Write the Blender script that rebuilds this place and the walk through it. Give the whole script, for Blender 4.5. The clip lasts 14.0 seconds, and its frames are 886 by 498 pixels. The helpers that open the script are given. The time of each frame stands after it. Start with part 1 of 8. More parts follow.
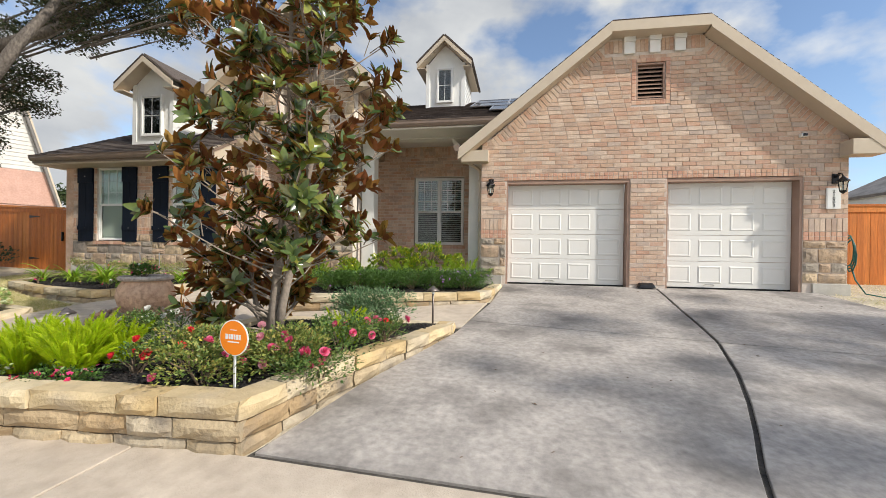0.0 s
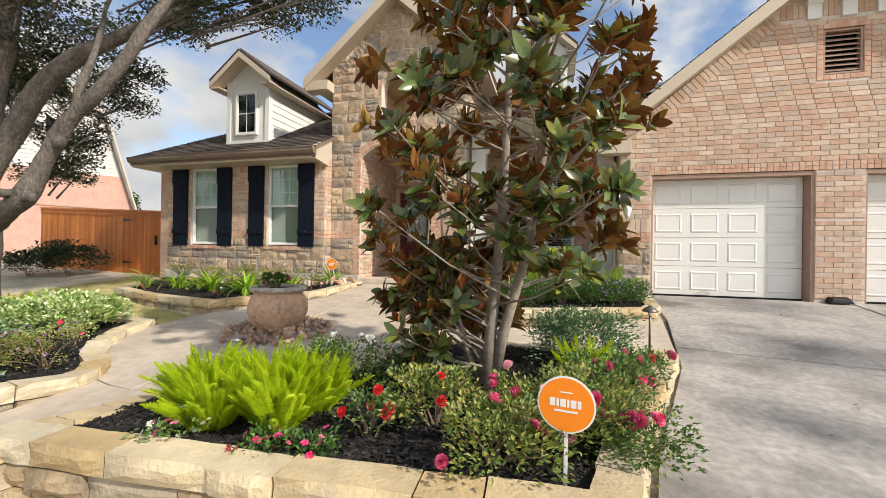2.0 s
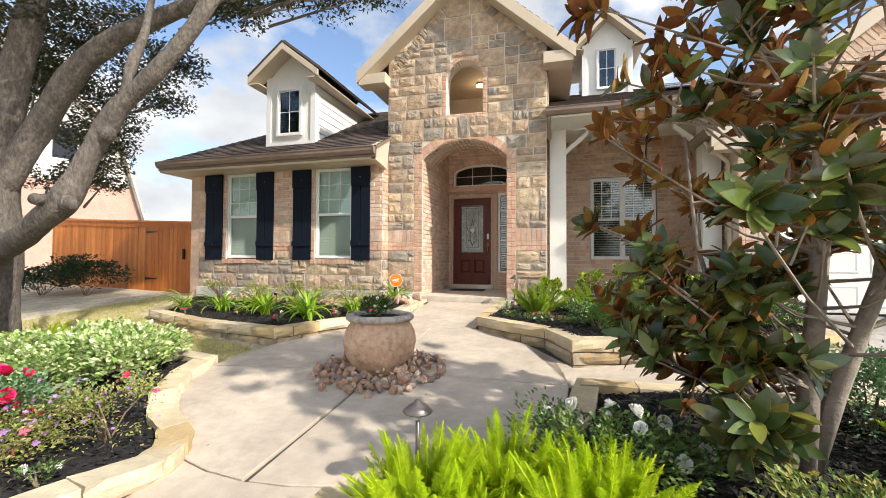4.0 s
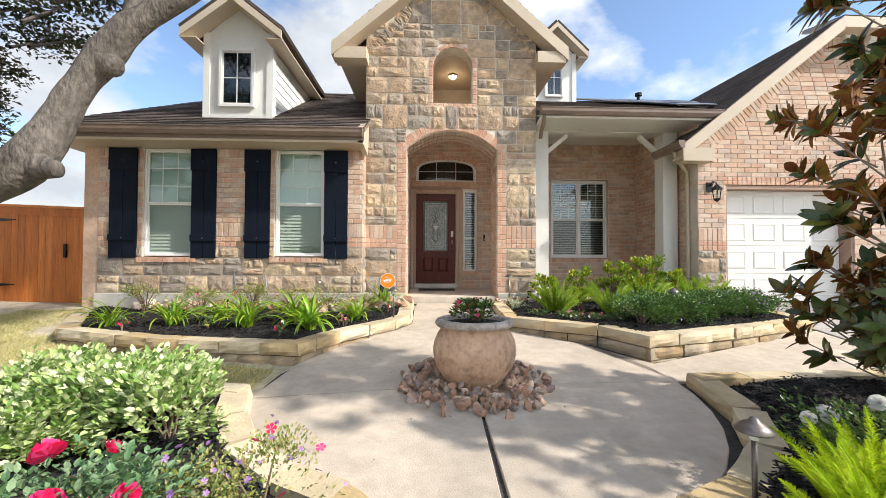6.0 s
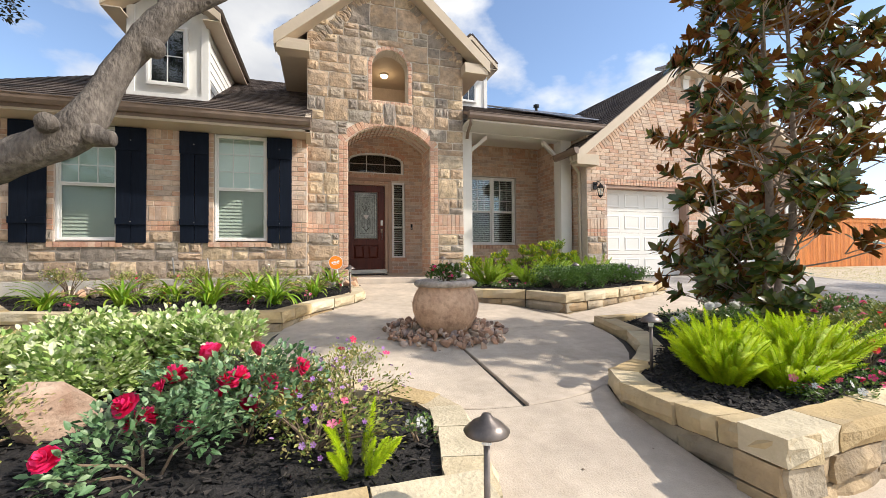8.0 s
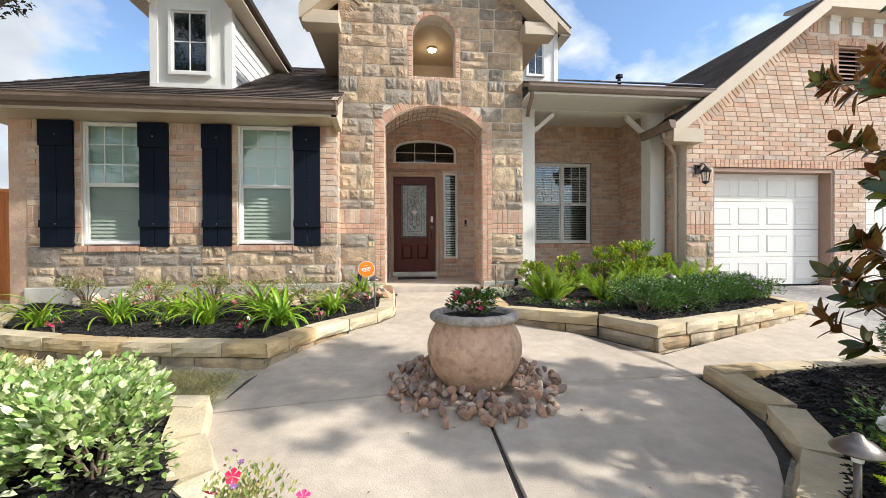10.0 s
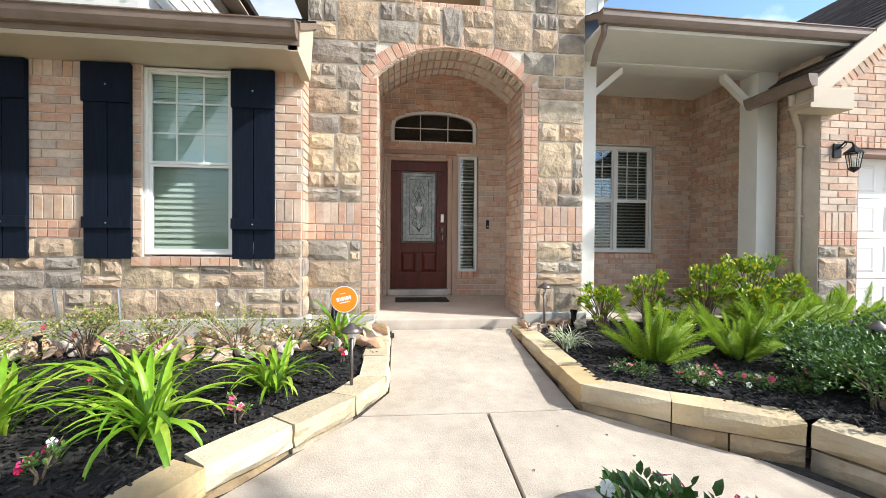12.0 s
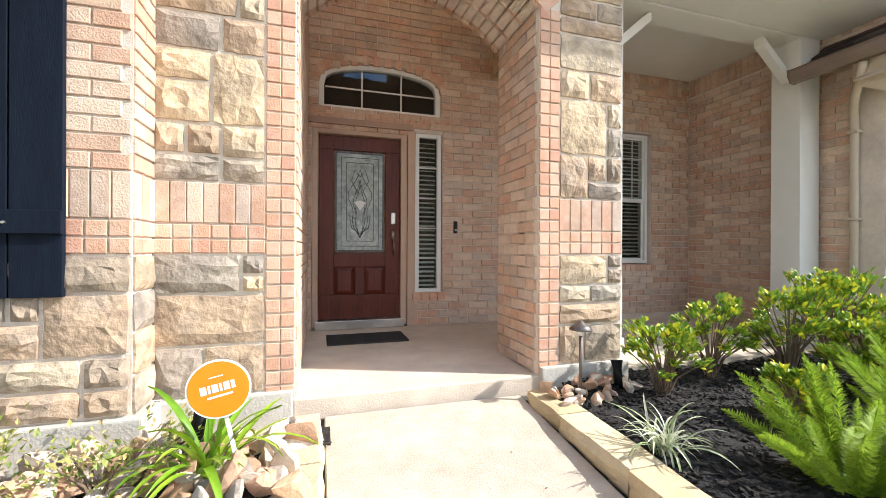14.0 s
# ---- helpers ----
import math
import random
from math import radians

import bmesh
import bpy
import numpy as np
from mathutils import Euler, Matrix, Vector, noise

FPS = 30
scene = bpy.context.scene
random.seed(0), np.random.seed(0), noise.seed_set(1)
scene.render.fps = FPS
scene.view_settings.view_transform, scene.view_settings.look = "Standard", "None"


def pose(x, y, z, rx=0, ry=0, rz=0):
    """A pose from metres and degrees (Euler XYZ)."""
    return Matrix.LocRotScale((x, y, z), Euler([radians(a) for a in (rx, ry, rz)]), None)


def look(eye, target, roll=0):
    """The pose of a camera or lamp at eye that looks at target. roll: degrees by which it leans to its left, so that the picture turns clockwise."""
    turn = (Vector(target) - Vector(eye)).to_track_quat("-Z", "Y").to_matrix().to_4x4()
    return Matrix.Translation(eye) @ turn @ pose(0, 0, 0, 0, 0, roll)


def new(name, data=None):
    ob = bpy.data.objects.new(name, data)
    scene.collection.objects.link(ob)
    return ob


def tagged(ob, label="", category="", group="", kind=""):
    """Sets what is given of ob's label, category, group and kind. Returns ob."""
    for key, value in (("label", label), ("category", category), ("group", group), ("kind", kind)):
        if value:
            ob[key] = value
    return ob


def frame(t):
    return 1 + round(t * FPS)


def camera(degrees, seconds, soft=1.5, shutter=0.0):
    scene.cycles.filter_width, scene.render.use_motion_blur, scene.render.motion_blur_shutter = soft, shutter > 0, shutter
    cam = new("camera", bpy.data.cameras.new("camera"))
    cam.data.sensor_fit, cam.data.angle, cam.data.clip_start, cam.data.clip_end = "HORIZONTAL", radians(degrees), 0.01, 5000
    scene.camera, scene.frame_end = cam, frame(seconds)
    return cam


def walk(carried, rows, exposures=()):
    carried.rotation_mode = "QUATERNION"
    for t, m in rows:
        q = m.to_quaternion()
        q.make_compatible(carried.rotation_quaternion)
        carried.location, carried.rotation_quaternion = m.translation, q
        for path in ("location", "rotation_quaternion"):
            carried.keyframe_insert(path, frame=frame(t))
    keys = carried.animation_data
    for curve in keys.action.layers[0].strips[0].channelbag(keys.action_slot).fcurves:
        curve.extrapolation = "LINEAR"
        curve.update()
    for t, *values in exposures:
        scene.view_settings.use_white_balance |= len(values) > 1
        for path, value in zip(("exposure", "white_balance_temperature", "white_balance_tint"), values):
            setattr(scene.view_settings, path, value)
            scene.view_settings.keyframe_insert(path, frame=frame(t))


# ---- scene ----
cam = camera(95.4, 14.0, 0.8)
METRES, EYE, TILT, LEAN, TURN = 13.3, 1.2, 0.0, 0.0, 10.6
ROWS = [
    (0.0, 0.0, 0.0, 0.0, 0.0, -0.15, -0.77),
    (0.5, -0.0308, 0.0236, 0.0033, -0.64, -0.04, -0.95),
    (1.0, -0.07, 0.0384, 0.0053, 0.16, 0.05, -1.09),
    (1.5, -0.1063, 0.0566, 0.0011, 2.34, 0.06, -1.03),
    (2.0, -0.1378, 0.0716, 0.003, 4.98, 0.06, -0.84),
    (2.5, -0.1675, 0.0829, 0.0053, 7.04, 0.21, -0.55),
    (3.0, -0.1955, 0.102, 0.0054, 7.75, 0.58, -0.37),
    (3.5, -0.2235, 0.1232, 0.0078, 6.92, 1.09, -0.31),
    (6.0, -0.4156, 0.1909, 0.0051, -12.87, 1.29, -0.22),
    (6.5, -0.4437, 0.1746, 0.005, -18.43, 1.38, -0.01),
    (7.0, -0.4648, 0.1588, 0.0026, -23.46, 1.34, 0.16),
    (7.5, -0.485, 0.153, -0.0046, -26.87, 1.19, 0.29),
    (8.0, -0.4924, 0.1526, -0.015, -27.51, 0.93, 0.42),
    (8.5, -0.4819, 0.1568, -0.0118, -25.36, 0.59, 0.57),
    (11.0, -0.3897, 0.3185, 0.0082, -14.71, -0.78, -0.0),
    (11.5, -0.3846, 0.367, 0.0098, -15.78, -0.78, -0.28),
    (12.0, -0.3875, 0.406, 0.0164, -17.1, -0.72, -0.43),
    (12.5, -0.392, 0.441, 0.0191, -18.85, -0.54, -0.48),
    (13.0, -0.3841, 0.4834, 0.0197, -20.98, -0.44, -0.36),
    (13.5, -0.3778, 0.5216, 0.021, -23.99, -0.36, -0.33),
    (14.0, -0.3664, 0.5517, 0.0218, -27.48, -0.06, -0.28),
]
walk(cam, [(t, pose(0, 0, EYE, TILT, LEAN, TURN) @ pose(METRES * x, METRES * y, METRES * z, 90 + pitch, roll, yaw)) for t, x, y, z, yaw, pitch, roll in ROWS],
     [(0.0, 0.10, 6400, 9), (2.0, 0.2, 6600, 9), (3.5, 0.6, 6500, 9), (6.0, 0.58, 6250, 9), (7.5, 0.49, 6450, 11), (8.5, 0.44, 6450, 11), (11.0, 0.62, 5900, 7), (12.5, 0.88, 5850, 7), (14.0, 1.10, 6000, 9)])

# ---- sky, sun, exposure ----
SUN = Vector((3.0, -1.15, 2.5)).normalized()
world = bpy.data.worlds.new("sky")
scene.world = world
world.use_nodes = True
wn, wl = world.node_tree.nodes, world.node_tree.links
wn.clear()
w_out = wn.new("ShaderNodeOutputWorld")
w_bg = wn.new("ShaderNodeBackground")
w_sky = wn.new("ShaderNodeTexSky")
w_sky.sky_type, w_sky.sun_disc = "NISHITA", False
w_sky.sun_elevation = math.asin(SUN.z)
w_sky.sun_rotation = math.atan2(SUN.x, SUN.y)
w_sky.air_density, w_sky.dust_density, w_sky.ozone_density = 1.0, 0.2, 3.0
w_tc = wn.new("ShaderNodeTexCoord")
w_map = wn.new("ShaderNodeMapping")
w_map.inputs["Scale"].default_value = (1.0, 1.0, 1.7)
w_map.inputs["Location"].default_value = (1.3, 0.55, 0.2)
w_noise = wn.new("ShaderNodeTexNoise")
w_noise.inputs["Scale"].default_value, w_noise.inputs["Detail"].default_value = 3.2, 10.0
w_noise.inputs["Roughness"].default_value = 0.52
w_ramp = wn.new("ShaderNodeValToRGB")
w_ramp.color_ramp.elements[0].position, w_ramp.color_ramp.elements[1].position = 0.40, 0.53
w_shade = wn.new("ShaderNodeTexNoise")
w_shade.inputs["Scale"].default_value, w_shade.inputs["Detail"].default_value = 4.0, 6.0
w_cloud = wn.new("ShaderNodeValToRGB")
w_cloud.color_ramp.elements[0].position, w_cloud.color_ramp.elements[1].position = 0.35, 0.62
w_cloud.color_ramp.elements[0].color = (4.3, 4.45, 4.7, 1)
w_cloud.color_ramp.elements[1].color = (6.3, 6.3, 6.2, 1)
w_mix = wn.new("ShaderNodeMix")
w_mix.data_type = "RGBA"
wl.new(w_tc.outputs["Generated"], w_map.inputs["Vector"])
wl.new(w_map.outputs["Vector"], w_noise.inputs["Vector"])
wl.new(w_map.outputs["Vector"], w_shade.inputs["Vector"])
w_sep = wn.new("ShaderNodeSeparateXYZ")
w_low = wn.new("ShaderNodeMath")     # clouds bank up towards the horizon
w_low.operation = "MULTIPLY_ADD"
w_low.inputs[1].default_value, w_low.inputs[2].default_value = -0.17, 0.085
w_sum = wn.new("ShaderNodeMath")
w_sum.operation = "ADD"
wl.new(w_tc.outputs["Generated"], w_sep.inputs["Vector"])
wl.new(w_sep.outputs["Z"], w_low.inputs[0])
wl.new(w_noise.outputs["Fac"], w_sum.inputs[0])
wl.new(w_low.outputs[0], w_sum.inputs[1])
w_clear = w_sum.outputs[0]
for az, el, lo, amount in ((44, 20, 0.82, 0.16), (-33, 30, 0.95, 0.10)):     # stretches of clear blue
    w_dot = wn.new("ShaderNodeVectorMath")
    w_dot.operation = "DOT_PRODUCT"
    w_dot.inputs[1].default_value = (math.sin(radians(az)) * math.cos(radians(el)), math.cos(radians(az)) * math.cos(radians(el)), math.sin(radians(el)))
    wl.new(w_tc.outputs["Generated"], w_dot.inputs[0])
    w_rng = wn.new("ShaderNodeMapRange")
    w_rng.interpolation_type = "SMOOTHSTEP"
    w_rng.inputs["From Min"].default_value, w_rng.inputs["From Max"].default_value = lo, 0.99
    w_rng.inputs["To Min"].default_value, w_rng.inputs["To Max"].default_value = 0.0, amount
    wl.new(w_dot.outputs["Value"], w_rng.inputs["Value"])
    w_sub = wn.new("ShaderNodeMath")
    w_sub.operation = "SUBTRACT"
    wl.new(w_clear, w_sub.inputs[0])
    wl.new(w_rng.outputs["Result"], w_sub.inputs[1])
    w_clear = w_sub.outputs[0]
wl.new(w_clear, w_ramp.inputs["Fac"])
w_sunward = wn.new("ShaderNodeVectorMath")     # clouds shine more on the sun's side
w_sunward.operation = "DOT_PRODUCT"
w_sunward.inputs[1].default_value = SUN
wl.new(w_tc.outputs["Generated"], w_sunward.inputs[0])
w_glow = wn.new("ShaderNodeMapRange")
w_glow.interpolation_type = "SMOOTHSTEP"
w_glow.inputs["From Min"].default_value, w_glow.inputs["From Max"].default_value = 0.2, 1.0
w_glow.inputs["To Min"].default_value, w_glow.inputs["To Max"].default_value = 0.96, 2.3
wl.new(w_sunward.outputs["Value"], w_glow.inputs["Value"])
w_lit = wn.new("ShaderNodeVectorMath")
w_lit.operation = "SCALE"
wl.new(w_cloud.outputs["Color"], w_lit.inputs[0])
wl.new(w_glow.outputs["Result"], w_lit.inputs["Scale"])
wl.new(w_shade.outputs["Fac"], w_cloud.inputs["Fac"])
wl.new(w_ramp.outputs["Color"], w_mix.inputs["Factor"])
w_hsv = wn.new("ShaderNodeHueSaturation")
w_hsv.inputs["Value"].default_value, w_hsv.inputs["Saturation"].default_value = 1.35, 0.92
wl.new(w_sky.outputs["Color"], w_hsv.inputs["Color"])
wl.new(w_hsv.outputs["Color"], w_mix.inputs["A"])
wl.new(w_lit.outputs["Vector"], w_mix.inputs["B"])
wl.new(w_mix.outputs["Result"], w_bg.inputs["Color"])
w_bg.inputs["Strength"].default_value = 0.12
wl.new(w_bg.outputs["Background"], w_out.inputs["Surface"])
sun_data = bpy.data.lights.new("sun", "SUN")
sun_data.energy, sun_data.angle, sun_data.color = 4.2, radians(1.2), (1.0, 0.925, 0.82)
sun = new("sun", sun_data)
sun.matrix_world = look(SUN * 60, (0, 0, 0))


# ---- materials ----
def ramp_node(nt, colors, constant=False, lo=0.0, hi=1.0):
    r = nt.nodes.new("ShaderNodeValToRGB")
    e = r.color_ramp.elements
    while len(e) < len(colors):
        e.new(0.5)
    n = len(colors)
    for i, c in enumerate(colors):
        e[i].position = lo + (hi - lo) * (i / n if constant else i / max(1, n - 1))
        e[i].color = (*c, 1)
    if constant:
        r.color_ramp.interpolation = "CONSTANT"
    return r


def surf(name, colors, scale=8.0, rough=0.7, bump=0.2, bump_scale=60.0, pieces=None, mottle=0.35, metal=0.0, wash=None, translucent=0.0, spec=0.4, coat=0.0, stretch=(1, 1, 1)):
    """A procedural surface: colours by noise, or piece by piece, with a coarse mottling and a fine relief."""
    m = bpy.data.materials.new(name)
    m.use_nodes = True
    nt = m.node_tree
    N, L = nt.nodes, nt.links
    p = N["Principled BSDF"]
    geo = N.new("ShaderNodeNewGeometry")
    mp = N.new("ShaderNodeMapping")
    mp.inputs["Scale"].default_value = stretch
    L.new(geo.outputs["Position"], mp.inputs["Vector"])
    n1 = N.new("ShaderNodeTexNoise")
    n1.inputs["Scale"].default_value, n1.inputs["Detail"].default_value, n1.inputs["Roughness"].default_value = scale, 6.0, 0.6
    L.new(mp.outputs["Vector"], n1.inputs["Vector"])
    n2 = N.new("ShaderNodeTexNoise")
    n2.inputs["Scale"].default_value, n2.inputs["Detail"].default_value = scale * 0.17, 4.0
    L.new(mp.outputs["Vector"], n2.inputs["Vector"])
    if pieces:
        info = N.new("ShaderNodeObjectInfo")
        add = N.new("ShaderNodeMath")
        add.operation = "ADD"
        L.new(info.outputs["Random"], add.inputs[0])
        L.new(geo.outputs["Random Per Island"], add.inputs[1])
        fr = N.new("ShaderNodeMath")
        fr.operation = "FRACT"
        L.new(add.outputs[0], fr.inputs[0])
        base = ramp_node(nt, pieces, True)
        L.new(fr.outputs[0], base.inputs["Fac"])
        over = ramp_node(nt, colors, False, 0.3, 0.7)
        L.new(n1.outputs["Fac"], over.inputs["Fac"])
        mx = N.new("ShaderNodeMix")
        mx.data_type, mx.blend_type = "RGBA", "MULTIPLY"
        mx.inputs["Factor"].default_value = 1.0
        L.new(base.outputs["Color"], mx.inputs["A"])
        L.new(over.outputs["Color"], mx.inputs["B"])
        col = mx.outputs["Result"]
    else:
        base = ramp_node(nt, colors, False, 0.3, 0.7)
        L.new(n1.outputs["Fac"], base.inputs["Fac"])
        col = base.outputs["Color"]
    mot = ramp_node(nt, [(1 - mottle,) * 3, (1 + mottle * 0.25,) * 3], False, 0.3, 0.68)
    L.new(n2.outputs["Fac"], mot.inputs["Fac"])
    m2 = N.new("ShaderNodeMix")
    m2.data_type, m2.blend_type = "RGBA", "MULTIPLY"
    m2.inputs["Factor"].default_value = 1.0
    L.new(col, m2.inputs["A"])
    L.new(mot.outputs["Color"], m2.inputs["B"])
    col = m2.outputs["Result"]
    if wash:
        n3 = N.new("ShaderNodeTexNoise")
        n3.inputs["Scale"].default_value, n3.inputs["Detail"].default_value = wash[1], 5.0
        L.new(mp.outputs["Vector"], n3.inputs["Vector"])
        wr = ramp_node(nt, [(0, 0, 0), (wash[2],) * 3], False, 0.5, 0.72)
        L.new(n3.outputs["Fac"], wr.inputs["Fac"])
        m3 = N.new("ShaderNodeMix")
        m3.data_type = "RGBA"
        L.new(wr.outputs["Color"], m3.inputs["Factor"])
        L.new(col, m3.inputs["A"])
        m3.inputs["B"].default_value = (*wash[0], 1)
        col = m3.outputs["Result"]
    L.new(col, p.inputs["Base Color"])
    p.inputs["Roughness"].default_value = rough
    p.inputs["Metallic"].default_value = metal
    p.inputs["Specular IOR Level"].default_value = spec
    if coat:
        p.inputs["Coat Weight"].default_value, p.inputs["Coat Roughness"].default_value = coat, 0.2
    if bump:
        nb = N.new("ShaderNodeTexNoise")
        nb.inputs["Scale"].default_value, nb.inputs["Detail"].default_value = bump_scale, 5.0
        L.new(mp.outputs["Vector"], nb.inputs["Vector"])
        b = N.new("ShaderNodeBump")
        b.inputs["Strength"].default_value, b.inputs["Distance"].default_value = bump, 0.02
        L.new(nb.outputs["Fac"], b.inputs["Height"])
        L.new(b.outputs["Normal"], p.inputs["Normal"])
    if translucent:
        tr = N.new("ShaderNodeBsdfTranslucent")
        L.new(col, tr.inputs["Color"])
        ms = N.new("ShaderNodeMixShader")
        ms.inputs["Fac"].default_value = translucent
        L.new(p.outputs[0], ms.inputs[1])
        L.new(tr.outputs[0], ms.inputs[2])
        L.new(ms.outputs[0], N["Material Output"].inputs["Surface"])
    return m


def glass_mat(name, tint=(0.9, 0.96, 0.95), rough=0.02, gloss=0.1):
    m = bpy.data.materials.new(name)
    m.use_nodes = True
    N, L = m.node_tree.nodes, m.node_tree.links
    N.remove(N["Principled BSDF"])
    t = N.new("ShaderNodeBsdfTransparent")
    t.inputs["Color"].default_value = (*tint, 1)
    g = N.new("ShaderNodeBsdfGlossy")
    g.inputs["Roughness"].default_value = rough
    ms = N.new("ShaderNodeMixShader")
    ms.inputs["Fac"].default_value = gloss
    L.new(t.outputs[0], ms.inputs[1])
    L.new(g.outputs[0], ms.inputs[2])
    L.new(ms.outputs[0], N["Material Output"].inputs["Surface"])
    return m


BRICK_TONES = [(0.60, 0.41, 0.29), (0.59, 0.37, 0.26), (0.66, 0.50, 0.38), (0.62, 0.43, 0.31), (0.53, 0.39, 0.30), (0.70, 0.55, 0.43), (0.59, 0.40, 0.29), (0.56, 0.44, 0.36), (0.61, 0.38, 0.27), (0.64, 0.46, 0.34), (0.68, 0.52, 0.40)]
STONE_TONES = [(0.56, 0.42, 0.30), (0.43, 0.35, 0.27), (0.64, 0.51, 0.35), (0.36, 0.315, 0.27), (0.56, 0.42, 0.29), (0.42, 0.375, 0.315), (0.66, 0.56, 0.42), (0.51, 0.39, 0.275), (0.37, 0.32, 0.27), (0.60, 0.46, 0.33), (0.48, 0.40, 0.31)]
LIME_TONES = [(0.64, 0.51, 0.31), (0.69, 0.58, 0.39), (0.60, 0.45, 0.24), (0.71, 0.62, 0.45), (0.62, 0.52, 0.36)]
M_BRICK = surf("brick_clay", [(0.86, 0.84, 0.82), (1.06, 1.06, 1.06)], 26, 0.85, 0.35, 90, pieces=BRICK_TONES, mottle=0.16, wash=((0.70, 0.58, 0.48), 9.0, 0.4))
M_HEAD = surf("brick_header_clay", [(0.88, 0.86, 0.84), (1.06, 1.05, 1.05)], 26, 0.85, 0.35, 90, pieces=[(0.62, 0.37, 0.25), (0.66, 0.42, 0.29), (0.60, 0.34, 0.24), (0.68, 0.46, 0.33)], mottle=0.1, wash=((0.74, 0.62, 0.52), 10.0, 0.3))
M_STONE = surf("sandstone", [(0.56, 0.54, 0.53), (1.18, 1.13, 1.07)], 10, 0.92, 0.6, 26, pieces=STONE_TONES, mottle=0.2, wash=((0.33, 0.285, 0.24), 6.0, 0.5))
M_LIME = surf("limestone_block", [(0.8, 0.78, 0.74), (1.08, 1.06, 1.02)], 7, 0.9, 0.45, 45, pieces=LIME_TONES, mottle=0.3, wash=((0.36, 0.31, 0.25), 3.0, 0.45))
# lichen and dirt stains, with the oak's shade also put into the darker colour
M_LIMEOLDSHADE = surf("weathered_shaded_limestone_block", [(0.72, 0.68, 0.62), (1.06, 1.03, 0.98)], 9, 0.92, 0.7, 30, pieces=[(0.50, 0.39, 0.25), (0.56, 0.46, 0.31), (0.46, 0.34, 0.20), (0.54, 0.47, 0.36)], mottle=0.4, wash=((0.15, 0.125, 0.10), 4.5, 0.85))
M_MORTAR = surf("mortar", [(0.62, 0.53, 0.45), (0.72, 0.63, 0.55)], 20, 0.95, 0.3, 120, mottle=0.15)
M_STMORTAR = surf("stone_mortar", [(0.66, 0.59, 0.50), (0.74, 0.67, 0.58)], 20, 0.95, 0.3, 120, mottle=0.12)
M_BOULDER = surf("tan_boulder", [(0.40, 0.25, 0.17), (0.62, 0.46, 0.34)], 9, 0.9, 0.6, 30, mottle=0.3)
M_FOUND = surf("foundation_concrete", [(0.48, 0.45, 0.40), (0.60, 0.57, 0.51)], 6, 0.9, 0.3, 60)
M_PORCH = surf("porch_concrete", [(0.58, 0.49, 0.40), (0.72, 0.62, 0.51)], 5, 0.5, 0.2, 80, mottle=0.22)
M_DRIVE = surf("driveway_concrete", [(0.30, 0.275, 0.25), (0.49, 0.445, 0.40)], 16.0, 0.88, 0.18, 130, mottle=0.22, wash=((0.11, 0.10, 0.092), 1.2, 0.8))
M_WALK = surf("walkway_concrete", [(0.47, 0.39, 0.305), (0.61, 0.52, 0.415)], 8.0, 0.88, 0.35, 100, mottle=0.2, wash=((0.40, 0.335, 0.27), 1.6, 0.5))
M_JOINT = surf("joint_filler", [(0.05, 0.045, 0.04), (0.1, 0.09, 0.075)], 30, 0.95, 0.4, 80)
M_MULCH = surf("black_mulch", [(0.008, 0.007, 0.007), (0.035, 0.031, 0.029)], 40, 0.9, 0.8, 60, mottle=0.4)
M_CHIP = surf("mulch_chip", [(0.7, 0.7, 0.7), (1.2, 1.15, 1.1)], 40, 0.85, 0.4, 80, pieces=[(0.010, 0.009, 0.009), (0.016, 0.014, 0.013), (0.028, 0.024, 0.022), (0.012, 0.011, 0.011), (0.05, 0.043, 0.038)], mottle=0.2)
M_LAWN = surf("dry_lawn_soil", [(0.38, 0.33, 0.24), (0.70, 0.61, 0.46)], 26, 0.95, 0.8, 60, mottle=0.3, wash=((0.42, 0.38, 0.17), 2.2, 0.5))
M_SOFFIT = surf("tan_trim_paint", [(0.54, 0.45, 0.34), (0.58, 0.49, 0.375)], 5, 0.6, 0.05, 60, mottle=0.06)
M_WHITE = surf("white_trim_paint", [(0.76, 0.75, 0.72), (0.80, 0.79, 0.76)], 6, 0.45, 0.05, 60, mottle=0.06)
M_POST = surf("off_white_paint", [(0.74, 0.72, 0.67), (0.78, 0.76, 0.71)], 5, 0.5, 0.06, 60, mottle=0.07)
M_GDOOR = surf("garage_door_paint", [(0.78, 0.76, 0.71), (0.82, 0.80, 0.75)], 3, 0.4, 0.06, 200, mottle=0.06)
M_BROWN = surf("brown_gutter_metal", [(0.20, 0.145, 0.11), (0.25, 0.185, 0.145)], 6, 0.4, 0.04, 60, mottle=0.12)
M_JAMB = surf("brown_jamb_paint", [(0.36, 0.23, 0.17), (0.41, 0.27, 0.20)], 6, 0.55, 0.05, 60, mottle=0.1)
M_FRAME = surf("tan_door_frame", [(0.47, 0.33, 0.24), (0.52, 0.37, 0.27)], 6, 0.5, 0.05, 60, mottle=0.08)
M_SHUT = surf("navy_shutter_paint", [(0.005, 0.008, 0.016), (0.008, 0.013, 0.025)], 9, 0.65, 0.15, 80, mottle=0.1, stretch=(4, 4, 0.4), spec=0.12)
M_SHING = surf("asphalt_shingle", [(0.75, 0.75, 0.75), (1.15, 1.12, 1.1)], 50, 0.95, 0.5, 200, pieces=[(0.085, 0.065, 0.055), (0.11, 0.085, 0.072), (0.07, 0.055, 0.05), (0.125, 0.10, 0.085)], mottle=0.25)
M_SIDING = surf("white_siding", [(0.72, 0.71, 0.67), (0.78, 0.77, 0.73)], 5, 0.55, 0.06, 70, mottle=0.06)
